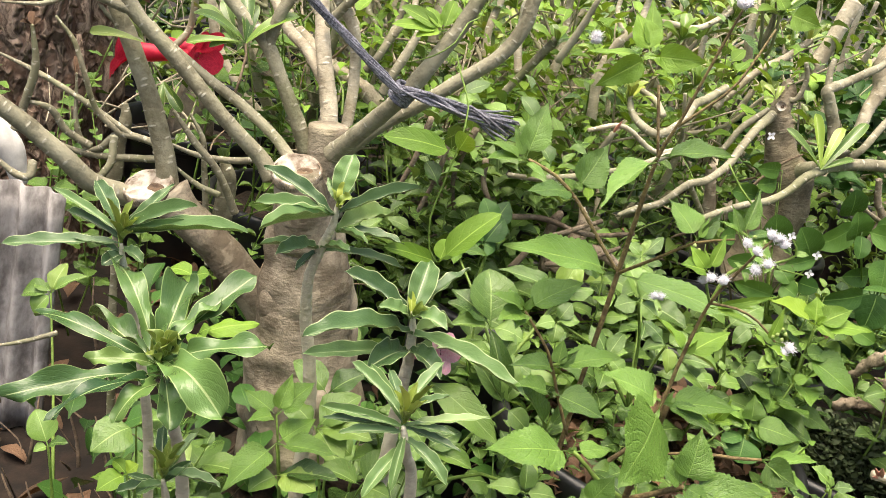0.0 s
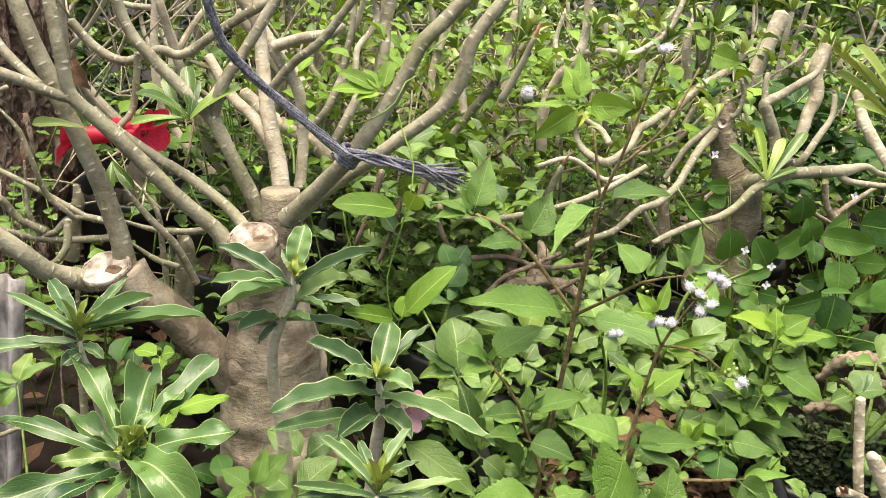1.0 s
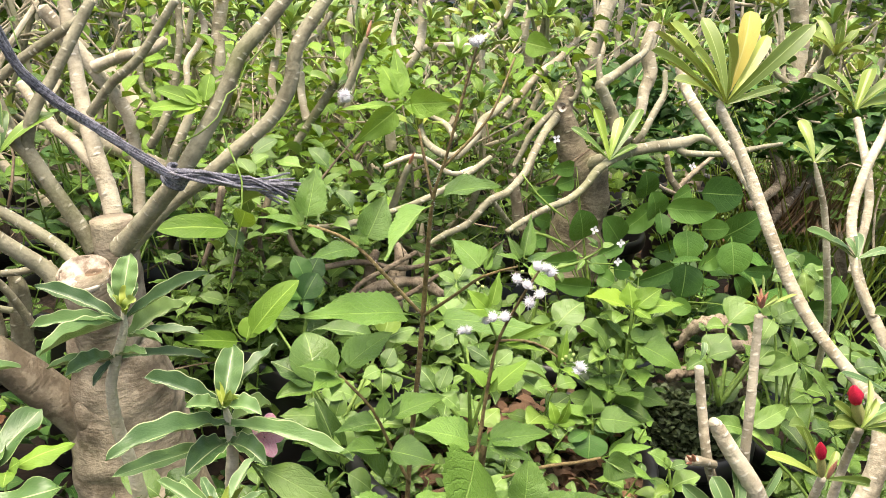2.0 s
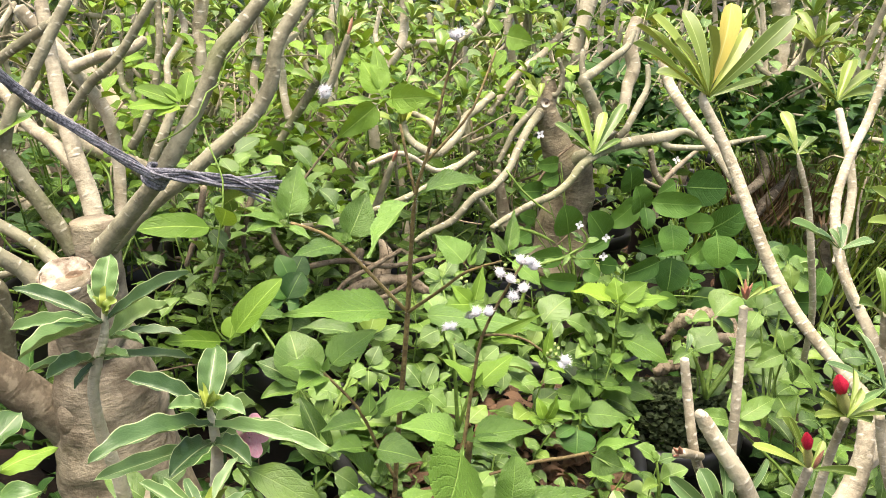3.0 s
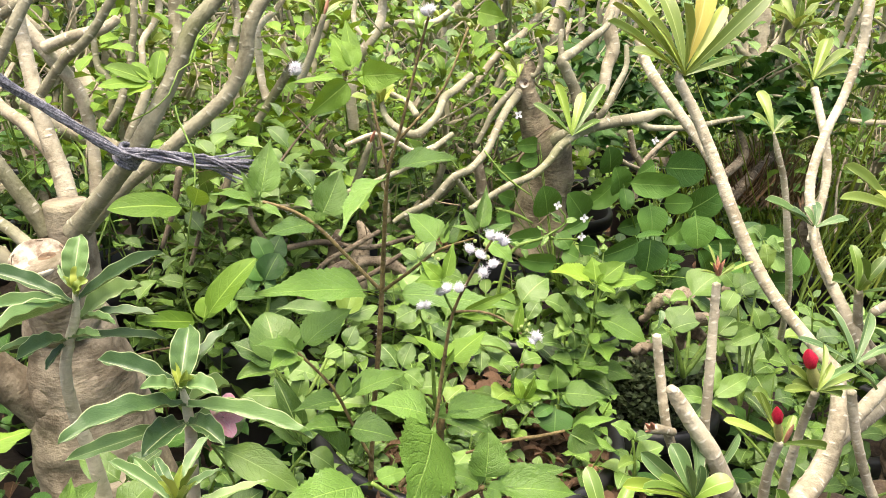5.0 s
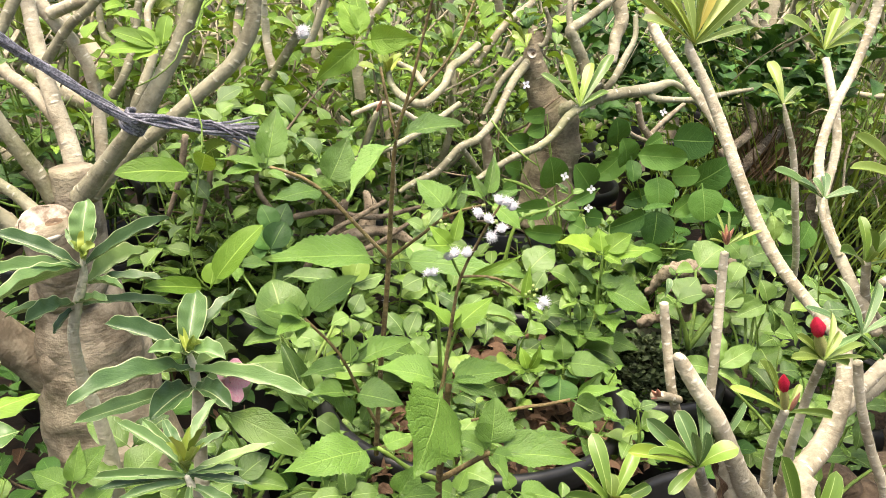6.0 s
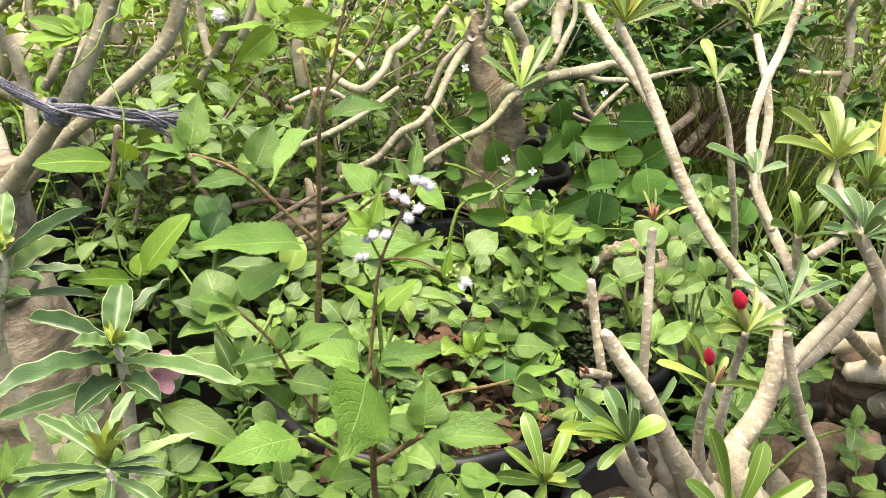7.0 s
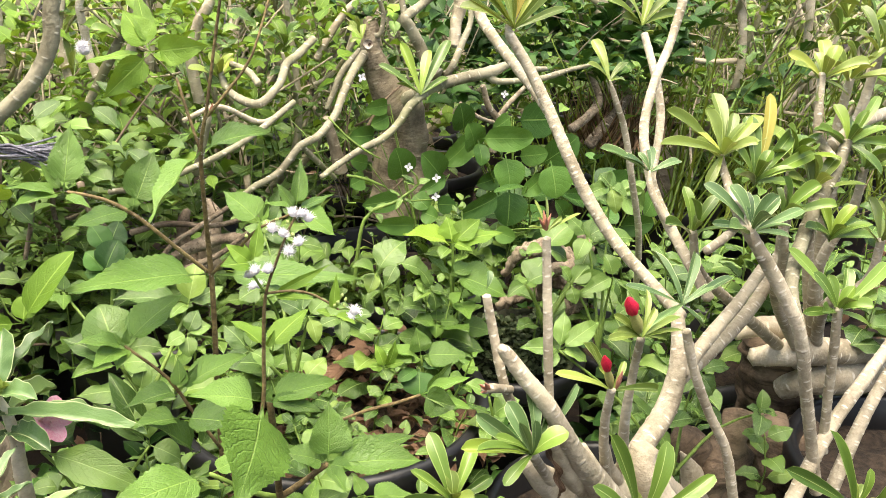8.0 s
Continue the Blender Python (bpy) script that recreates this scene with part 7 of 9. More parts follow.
herb("ovate_weed", (0.298, 0.740, 0.416), (
    ((0.266, 0.720, 0.541), [((0.252, 0.750, 0.565), 0.026), ((0.288, 0.735, 0.564), 0.025), ((0.243, 0.714, 0.533), 0.020), ((0.288, 0.714, 0.531), 0.018)]),
    ((0.316, 0.740, 0.493), [((0.287, 0.751, 0.511), 0.017), ((0.337, 0.749, 0.506), 0.016), ((0.374, 0.732, 0.478), 0.017), ((0.320, 0.725, 0.469), 0.015), ((0.291, 0.734, 0.484), 0.014)]),
    ((0.295, 0.840, 0.546), [((0.275, 0.846, 0.555), 0.014), ((0.317, 0.855, 0.569), 0.017), ((0.320, 0.838, 0.542), 0.014), ((0.281, 0.831, 0.533), 0.013), ((0.303, 0.852, 0.564), 0.013)]),
    ((0.196, 0.720, 0.502), [((0.176, 0.715, 0.496), 0.015), ((0.218, 0.723, 0.506), 0.018), ((0.195, 0.708, 0.484), 0.015), ((0.208, 0.732, 0.520), 0.015)])), "ovate", LEAF_WEED, "bushy ovate weed round the flowering stems")
herb("ovate_weed", (0.094, 0.600, 0.373), (
    ((0.070, 0.600, 0.480), [((0.139, 0.560, 0.455), 0.025), ((0.099, 0.616, 0.500), 0.017)]),
    ((0.082, 0.560, 0.438), [((0.109, 0.572, 0.452), 0.020), ((0.123, 0.558, 0.428), 0.016), ((0.062, 0.569, 0.455), 0.020), ((0.057, 0.551, 0.428), 0.016)]),
    ((0.149, 0.620, 0.455), [((0.147, 0.646, 0.496), 0.018), ((0.172, 0.612, 0.440), 0.019), ((0.109, 0.641, 0.491), 0.015), ((0.124, 0.654, 0.510), 0.018)]),
    ((0.169, 0.550, 0.421), [((0.166, 0.564, 0.444), 0.014), ((0.196, 0.552, 0.421), 0.017), ((0.137, 0.548, 0.422), 0.015), ((0.176, 0.541, 0.405), 0.015)])), "ovate", LEAF_WEED, "broad smooth weed low in front of the pot")
herb("ovate_weed", (0.289, 0.560, 0.360), (
    ((0.266, 0.560, 0.405), [((0.237, 0.565, 0.417), 0.016), ((0.298, 0.565, 0.409), 0.016), ((0.264, 0.548, 0.385), 0.019), ((0.278, 0.572, 0.424), 0.012)]),
    ((0.313, 0.550, 0.411), [((0.361, 0.548, 0.399), 0.023), ((0.296, 0.541, 0.397), 0.015), ((0.342, 0.536, 0.381), 0.019), ((0.305, 0.559, 0.429), 0.012)]),
    ((0.218, 0.520, 0.430), [((0.206, 0.531, 0.451), 0.015), ((0.230, 0.513, 0.417), 0.016), ((0.190, 0.518, 0.431), 0.015), ((0.237, 0.524, 0.435), 0.013)])), "toothed", LEAF_AGE, "toothed weeds along the rim of a pot")
herb("ovate_weed", (0.650, 0.560, 0.344), (
    ((0.680, 0.580, 0.447), [((0.695, 0.570, 0.423), 0.020), ((0.643, 0.570, 0.433), 0.014), ((0.723, 0.582, 0.445), 0.016), ((0.676, 0.563, 0.411), 0.016)]),
    ((0.776, 0.580, 0.380), [((0.784, 0.590, 0.402), 0.014), ((0.801, 0.579, 0.372), 0.012), ((0.747, 0.550, 0.373), 0.019), ((0.757, 0.582, 0.390), 0.011)]),
    ((0.620, 0.560, 0.405), [((0.672, 0.564, 0.402), 0.020), ((0.591, 0.574, 0.441), 0.014), ((0.630, 0.551, 0.382), 0.016), ((0.654, 0.574, 0.429), 0.015)]),
    ((0.537, 0.620, 0.477), [((0.493, 0.621, 0.487), 0.017), ((0.551, 0.638, 0.510), 0.018), ((0.568, 0.615, 0.462), 0.017), ((0.514, 0.610, 0.462), 0.015), ((0.589, 0.633, 0.494), 0.018)])), "ovate", LEAF_WEED, "ovate weed growing between pale stems")
herb("ovate_weed", (0.677, 0.750, 0.389), (
    ((0.647, 0.780, 0.466), [((0.676, 0.791, 0.484), 0.022), ((0.636, 0.791, 0.489), 0.020), ((0.650, 0.769, 0.445), 0.018), ((0.701, 0.782, 0.462), 0.022)]),
    ((0.685, 0.750, 0.484), [((0.678, 0.763, 0.509), 0.021), ((0.690, 0.734, 0.454), 0.020), ((0.638, 0.741, 0.473), 0.018), ((0.720, 0.728, 0.438), 0.018)]),
    ((0.716, 0.820, 0.572), [((0.702, 0.827, 0.586), 0.021), ((0.738, 0.813, 0.558), 0.020), ((0.672, 0.813, 0.564), 0.017), ((0.717, 0.803, 0.541), 0.019)]),
    ((0.677, 0.800, 0.517), [((0.651, 0.813, 0.544), 0.020), ((0.713, 0.807, 0.526), 0.022), ((0.656, 0.787, 0.495), 0.020)])), "ovate", LEAF_WEED, "tall ovate weed behind the red buds")

ob = thing("toothed_weed", (0.534, 0.880, 0.384), "fresh lime-green weed with broad toothed leaves", "weed")
tube("stem", [(0.534, 0.880, 0.384), (0.538, 0.880, 0.441), (0.535, 0.880, 0.496)], [0.0030, 0.0023, 0.0016], STEM_GREEN, ob, "", 6, 0.02)
spray(ob, (0.535, 0.880, 0.496), [((0.465, 0.870, 0.519), 0.037, "u"), ((0.534, 0.900, 0.525), 0.035, "c"), ((0.577, 0.890, 0.521), 0.027, "l"), ((0.602, 0.875, 0.505), 0.027, "u"), ((0.553, 0.860, 0.491), 0.019, "u"), ((0.547, 0.885, 0.509), 0.012, "c")], "toothed", LEAF_VINE)
tube("stem", [(0.534, 0.880, 0.384), (0.535, 0.875, 0.423), (0.529, 0.870, 0.460)], [0.0030, 0.0022, 0.0016], STEM_GREEN, ob, "", 6, 0.02)
spray(ob, (0.529, 0.870, 0.460), [((0.597, 0.840, 0.432), 0.051, "u"), ((0.567, 0.875, 0.462), 0.022, "u"), ((0.496, 0.875, 0.487), 0.018, "u"), ((0.512, 0.870, 0.471), 0.011, "u")], "toothed", LEAF_AGE)
tube("stem", [(0.534, 0.880, 0.384), (0.520, 0.870, 0.415), (0.500, 0.860, 0.446)], [0.0030, 0.0022, 0.0014], STEM_GREEN, ob, "", 6, 0.02)
spray(ob, (0.500, 0.860, 0.446), [((0.479, 0.865, 0.459), 0.024, "u"), ((0.473, 0.850, 0.439), 0.019, "u"), ((0.516, 0.855, 0.441), 0.021, "u"), ((0.503, 0.850, 0.422), 0.019, "u"), ((0.485, 0.870, 0.474), 0.019, "u")], "ovate", LEAF_WEED)
tube("stem", [(0.534, 0.880, 0.384), (0.522, 0.865, 0.395), (0.505, 0.850, 0.407)], [0.0030, 0.0024, 0.0015], STEM_GREEN, ob, "", 6, 0.02)
spray(ob, (0.505, 0.850, 0.407), [((0.468, 0.845, 0.416), 0.021, "u"), ((0.532, 0.840, 0.407), 0.022, "u"), ((0.508, 0.860, 0.420), 0.019, "u"), ((0.498, 0.835, 0.392), 0.018, "u")], "toothed", LEAF_AGE)
ob = thing("ovate_weed", (0.465, 0.900, 0.361), "soft green ovate-leaved weed", "weed")
tube("stem", [(0.465, 0.900, 0.361), (0.457, 0.900, 0.411), (0.443, 0.900, 0.460)], [0.0032, 0.0023, 0.0015], STEM_GREEN, ob, "", 6, 0.02)
spray(ob, (0.443, 0.900, 0.460), [((0.487, 0.920, 0.490), 0.040, "u"), ((0.412, 0.900, 0.473), 0.019, "u"), ((0.430, 0.890, 0.439), 0.019, "u")], "ovate", LEAF_WEED)
tube("stem", [(0.465, 0.900, 0.361), (0.470, 0.895, 0.418), (0.467, 0.890, 0.474)], [0.0032, 0.0022, 0.0015], STEM_GREEN, ob, "", 6, 0.02)
spray(ob, (0.467, 0.890, 0.474), [((0.504, 0.875, 0.459), 0.029, "u"), ((0.448, 0.880, 0.450), 0.019, "u")], "ovate", LEAF_WEED)
tube("stem", [(0.465, 0.900, 0.361), (0.470, 0.890, 0.396), (0.469, 0.880, 0.430)], [0.0032, 0.0024, 0.0015], STEM_GREEN, ob, "", 6, 0.02)
spray(ob, (0.469, 0.880, 0.430), [((0.504, 0.885, 0.438), 0.027, "u"), ((0.449, 0.880, 0.439), 0.022, "u"), ((0.494, 0.870, 0.416), 0.022, "u"), ((0.457, 0.870, 0.412), 0.018, "u")], "ovate", LEAF_WEED)
tube("stem", [(0.465, 0.900, 0.361), (0.427, 0.880, 0.393), (0.386, 0.860, 0.425)], [0.0032, 0.0023, 0.0013], STEM_GREEN, ob, "", 6, 0.02)
spray(ob, (0.386, 0.860, 0.425), [((0.421, 0.850, 0.429), 0.023, "u"), ((0.356, 0.850, 0.424), 0.020, "u"), ((0.394, 0.870, 0.442), 0.017, "u"), ((0.381, 0.840, 0.405), 0.017, "u")], "ovate", LEAF_WEED)
ob = thing("toothed_weed", (0.467, 0.800, 0.347), "young toothed weed with crinkled leaves in a pot", "weed")
tube("stem", [(0.467, 0.800, 0.347), (0.468, 0.800, 0.370), (0.464, 0.800, 0.393)], [0.0028, 0.0022, 0.0014], STEM_GREEN, ob, "", 6, 0.02)
spray(ob, (0.464, 0.800, 0.393), [((0.461, 0.810, 0.426), 0.025, "c"), ((0.521, 0.785, 0.391), 0.035, "u"), ((0.415, 0.800, 0.405), 0.021, "u"), ((0.492, 0.785, 0.376), 0.018, "u"), ((0.439, 0.790, 0.388), 0.015, "u")], "toothed", LEAF_AGE)
tube("stem", [(0.467, 0.800, 0.347), (0.465, 0.795, 0.365), (0.458, 0.790, 0.383)], [0.0028, 0.0022, 0.0014], STEM_GREEN, ob, "", 6, 0.02)
spray(ob, (0.458, 0.790, 0.383), [((0.452, 0.770, 0.358), 0.040, "u"), ((0.496, 0.790, 0.384), 0.018, "u"), ((0.429, 0.780, 0.376), 0.016, "u")], "round", LEAF_SHADED)
tube("stem", [(0.467, 0.800, 0.347), (0.444, 0.795, 0.368), (0.416, 0.790, 0.390)], [0.0028, 0.0021, 0.0013], STEM_GREEN, ob, "", 6, 0.02)
spray(ob, (0.416, 0.790, 0.390), [((0.396, 0.790, 0.396), 0.011, "u"), ((0.438, 0.785, 0.396), 0.011, "u"), ((0.408, 0.800, 0.417), 0.012, "c"), ((0.430, 0.795, 0.421), 0.013, "c")], "ovate", LEAF_VINE)
ob = thing("small_weed", (0.471, 0.620, 0.385), "small smooth-leaved weed before a black pot", "weed")
tube("stem", [(0.471, 0.620, 0.385), (0.469, 0.620, 0.412), (0.462, 0.620, 0.439)], [0.0023, 0.0017, 0.0012], STEM_GREEN, ob, "", 6, 0.02)
spray(ob, (0.462, 0.620, 0.439), [((0.439, 0.625, 0.456), 0.020, "u"), ((0.480, 0.615, 0.447), 0.011, "u"), ((0.456, 0.625, 0.452), 0.008, "u")], "ovate", LEAF_WEED)
tube("stem", [(0.471, 0.620, 0.385), (0.471, 0.620, 0.400), (0.467, 0.620, 0.416)], [0.0023, 0.0019, 0.0012], STEM_GREEN, ob, "", 6, 0.02)
spray(ob, (0.467, 0.620, 0.416), [((0.491, 0.610, 0.436), 0.024, "u"), ((0.449, 0.625, 0.427), 0.012, "u"), ((0.445, 0.610, 0.415), 0.011, "u")], "ovate", LEAF_WEED)
ob = thing("ovate_weed", (0.154, 0.720, 0.437), "pale ovate weeds crowding the flowering stems", "weed")
tube("stem", [(0.154, 0.720, 0.437), (0.146, 0.720, 0.460), (0.134, 0.720, 0.481)], [0.0022, 0.0016, 0.0011], STEM_GREEN, ob, "", 6, 0.02)
spray(ob, (0.134, 0.720, 0.481), [((0.123, 0.760, 0.525), 0.045, "c"), ((0.090, 0.740, 0.504), 0.030, "u"), ((0.168, 0.710, 0.479), 0.027, "u"), ((0.094, 0.710, 0.480), 0.018, "u")], "ovate", LEAF_WEED)
tube("stem", [(0.154, 0.720, 0.437), (0.153, 0.710, 0.449), (0.149, 0.700, 0.461)], [0.0022, 0.0017, 0.0010], STEM_GREEN, ob, "", 6, 0.02)
spray(ob, (0.149, 0.700, 0.461), [((0.096, 0.690, 0.473), 0.023, "u"), ((0.178, 0.680, 0.459), 0.022, "u"), ((0.157, 0.710, 0.485), 0.016, "u")], "ovate", LEAF_WEED)
tube("stem", [(0.154, 0.720, 0.437), (0.181, 0.750, 0.470), (0.205, 0.780, 0.505)], [0.0022, 0.0018, 0.0012], STEM_GREEN, ob, "", 6, 0.02)
spray(ob, (0.205, 0.780, 0.505), [((0.219, 0.800, 0.540), 0.026, "u"), ((0.242, 0.790, 0.515), 0.021, "u"), ((0.136, 0.780, 0.520), 0.021, "u"), ((0.185, 0.760, 0.502), 0.015, "u")], "ovate", LEAF_WEED)
tube("stem", [(0.154, 0.720, 0.437), (0.127, 0.770, 0.475), (0.093, 0.820, 0.516)], [0.0022, 0.0017, 0.0012], STEM_GREEN, ob, "", 6, 0.02)
spray(ob, (0.093, 0.820, 0.516), [((0.075, 0.820, 0.512), 0.020, "u"), ((0.127, 0.810, 0.520), 0.018, "u"), ((0.092, 0.800, 0.506), 0.013, "u"), ((0.096, 0.830, 0.531), 0.012, "u"), ((0.085, 0.830, 0.525), 0.011, "u")], "toothed", LEAF_AGE)
tube("stem", [(0.154, 0.720, 0.437), (0.204, 0.710, 0.461), (0.248, 0.700, 0.485)], [0.0022, 0.0016, 0.0012], STEM_GREEN, ob, "", 6, 0.02)
spray(ob, (0.248, 0.700, 0.485), [((0.229, 0.720, 0.507), 0.022, "u"), ((0.269, 0.690, 0.471), 0.020, "u"), ((0.219, 0.690, 0.474), 0.016, "u"), ((0.263, 0.720, 0.505), 0.016, "u")], "ovate", LEAF_WEED)
ob = thing("ovate_weed", (0.627, 0.800, 0.404), "smooth ovate weed between pale stems", "weed")
tube("stem", [(0.627, 0.800, 0.404), (0.615, 0.800, 0.435), (0.597, 0.800, 0.466)], [0.0033, 0.0024, 0.0015], STEM_GREEN, ob, "", 6, 0.02)
spray(ob, (0.597, 0.800, 0.466), [((0.628, 0.810, 0.493), 0.037, "u"), ((0.568, 0.790, 0.457), 0.017, "u"), ((0.630, 0.790, 0.480), 0.025, "u")], "ovate", LEAF_WEED)
tube("stem", [(0.627, 0.800, 0.404), (0.642, 0.825, 0.445), (0.649, 0.850, 0.486)], [0.0033, 0.0022, 0.0016], STEM_GREEN, ob, "", 6, 0.02)
spray(ob, (0.649, 0.850, 0.486), [((0.690, 0.860, 0.511), 0.043, "u"), ((0.622, 0.850, 0.483), 0.018, "u"), ((0.678, 0.840, 0.471), 0.028, "u")], "ovate", LEAF_WEED)
tube("stem", [(0.627, 0.800, 0.404), (0.666, 0.810, 0.451), (0.699, 0.820, 0.497)], [0.0033, 0.0024, 0.0016], STEM_GREEN, ob, "", 6, 0.02)
spray(ob, (0.699, 0.820, 0.497), [((0.743, 0.810, 0.466), 0.040, "u"), ((0.676, 0.810, 0.465), 0.026, "u"), ((0.724, 0.840, 0.518), 0.038, "u"), ((0.764, 0.820, 0.495), 0.033, "u")], "ovate", LEAF_WEED)
tube("stem", [(0.627, 0.800, 0.404), (0.723, 0.875, 0.454), (0.817, 0.950, 0.515)], [0.0033, 0.0025, 0.0018], STEM_GREEN, ob, "", 6, 0.02)
spray(ob, (0.817, 0.950, 0.515), [((0.792, 0.960, 0.537), 0.052, "u"), ((0.861, 0.940, 0.493), 0.039, "c"), ((0.774, 0.950, 0.508), 0.038, "u"), ((0.869, 0.950, 0.527), 0.033, "u")], "ovate", LEAF_WEED)

ob = thing("toothed_weed", (-0.023, 0.600, 0.282), "upright toothed weed before the grey trunk", "weed")
tube("stem", [(-0.023, 0.600, 0.282), (-0.032, 0.600, 0.351), (-0.045, 0.600, 0.415)], [0.0021, 0.0015, 0.0010], STEM_GREEN, ob, "", 6, 0.02)
spray(ob, (-0.045, 0.600, 0.415), [((-0.078, 0.620, 0.421), 0.022, "u"), ((-0.018, 0.620, 0.443), 0.026, "u"), ((-0.039, 0.620, 0.448), 0.015, "c"), ((-0.067, 0.580, 0.417), 0.014, "u")], "toothed", LEAF_AGE)
tube("stem", [(-0.023, 0.600, 0.282), (-0.030, 0.595, 0.340), (-0.040, 0.590, 0.394)], [0.0021, 0.0015, 0.0009], STEM_GREEN, ob, "", 6, 0.02)
spray(ob, (-0.040, 0.590, 0.394), [((-0.074, 0.550, 0.365), 0.027, "u"), ((-0.011, 0.610, 0.413), 0.025, "u"), ((0.014, 0.570, 0.407), 0.020, "u")], "toothed", LEAF_AGE)
tube("stem", [(-0.023, 0.600, 0.282), (-0.026, 0.590, 0.328), (-0.033, 0.580, 0.370)], [0.0021, 0.0015, 0.0010], STEM_GREEN, ob, "", 6, 0.02)
spray(ob, (-0.033, 0.580, 0.370), [((-0.053, 0.560, 0.363), 0.022, "u"), ((0.002, 0.560, 0.376), 0.028, "u"), ((0.019, 0.570, 0.384), 0.020, "u")], "ovate", LEAF_WEED)
ob = thing("ovate_weed", (0.016, 0.660, 0.225), "broad-leaved weed at the foot of the grey trunk", "weed")
tube("stem", [(0.016, 0.660, 0.225), (0.005, 0.660, 0.300), (-0.010, 0.660, 0.369)], [0.0022, 0.0016, 0.0011], STEM_GREEN, ob, "", 6, 0.02)
spray(ob, (-0.010, 0.660, 0.369), [((0.025, 0.680, 0.402), 0.034, "u"), ((-0.049, 0.680, 0.385), 0.026, "u"), ((0.043, 0.640, 0.382), 0.026, "u"), ((0.018, 0.620, 0.359), 0.032, "u")], "ovate", LEAF_WEED)
tube("stem", [(0.016, 0.660, 0.225), (0.007, 0.680, 0.305), (-0.007, 0.700, 0.383)], [0.0022, 0.0016, 0.0011], STEM_GREEN, ob, "", 6, 0.02)
spray(ob, (-0.007, 0.700, 0.383), [((-0.047, 0.720, 0.401), 0.029, "u"), ((0.027, 0.710, 0.411), 0.025, "u"), ((0.011, 0.680, 0.360), 0.025, "u")], "ovate", LEAF_WEED)
tube("stem", [(0.016, 0.660, 0.225), (0.031, 0.630, 0.296), (0.040, 0.600, 0.360)], [0.0022, 0.0016, 0.0010], STEM_GREEN, ob, "", 6, 0.02)
spray(ob, (0.040, 0.600, 0.360), [((0.064, 0.620, 0.388), 0.026, "u"), ((-0.002, 0.600, 0.369), 0.020, "u"), ((0.065, 0.580, 0.369), 0.020, "u")], "ovate", LEAF_WEED)
ob = thing("ovate_weed", (-0.163, 0.640, 0.215), "low round-leaved weed beside the seedling", "weed")
tube("stem", [(-0.163, 0.640, 0.215), (-0.165, 0.640, 0.284), (-0.171, 0.640, 0.348)], [0.0021, 0.0015, 0.0010], STEM_GREEN, ob, "", 6, 0.02)
spray(ob, (-0.171, 0.640, 0.348), [((-0.200, 0.610, 0.334), 0.041, "u"), ((-0.145, 0.630, 0.367), 0.017, "u"), ((-0.120, 0.620, 0.352), 0.019, "u")], "ovate", LEAF_WEED)
tube("stem", [(-0.163, 0.640, 0.215), (-0.162, 0.620, 0.272), (-0.164, 0.600, 0.325)], [0.0021, 0.0016, 0.0010], STEM_GREEN, ob, "", 6, 0.02)
spray(ob, (-0.164, 0.600, 0.325), [((-0.183, 0.580, 0.318), 0.021, "u"), ((-0.155, 0.600, 0.338), 0.017, "u"), ((-0.180, 0.610, 0.329), 0.011, "u"), ((-0.195, 0.600, 0.315), 0.011, "u")], "ovate", LEAF_VINE)
tube("stem", [(-0.163, 0.640, 0.215), (-0.158, 0.690, 0.337), (-0.158, 0.740, 0.460)], [0.0021, 0.0016, 0.0011], STEM_GREEN, ob, "", 6, 0.02)
spray(ob, (-0.158, 0.740, 0.460), [((-0.185, 0.750, 0.458), 0.018, "u"), ((-0.144, 0.740, 0.466), 0.019, "u"), ((-0.154, 0.720, 0.454), 0.014, "u")], "ovate", LEAF_VINE)
tube("stem", [(-0.163, 0.640, 0.215), (-0.151, 0.680, 0.313), (-0.143, 0.720, 0.410)], [0.0021, 0.0016, 0.0010], STEM_GREEN, ob, "", 6, 0.02)
spray(ob, (-0.143, 0.720, 0.410), [((-0.132, 0.720, 0.419), 0.019, "u"), ((-0.143, 0.700, 0.405), 0.016, "u"), ((-0.088, 0.740, 0.424), 0.022, "u")], "ovate", LEAF_VINE)
ob = thing("ovate_weed", (-0.259, 0.700, 0.141), "small pale weed by the cement sheet", "weed")
tube("stem", [(-0.259, 0.700, 0.141), (-0.262, 0.700, 0.203), (-0.270, 0.700, 0.261)], [0.0023, 0.0016, 0.0011], STEM_GREEN, ob, "", 6, 0.02)
spray(ob, (-0.270, 0.700, 0.261), [((-0.293, 0.720, 0.287), 0.027, "u"), ((-0.247, 0.690, 0.277), 0.013, "u"), ((-0.280, 0.690, 0.259), 0.011, "u")], "ovate", LEAF_WEED)
tube("stem", [(-0.259, 0.700, 0.141), (-0.294, 0.775, 0.240), (-0.335, 0.850, 0.349)], [0.0023, 0.0017, 0.0012], STEM_GREEN, ob, "", 6, 0.02)
spray(ob, (-0.335, 0.850, 0.349), [((-0.370, 0.860, 0.336), 0.026, "u"), ((-0.356, 0.870, 0.349), 0.022, "u"), ((-0.348, 0.840, 0.326), 0.022, "u"), ((-0.330, 0.880, 0.376), 0.019, "u"), ((-0.297, 0.860, 0.375), 0.016, "u")], "ovate", LEAF_WEED)

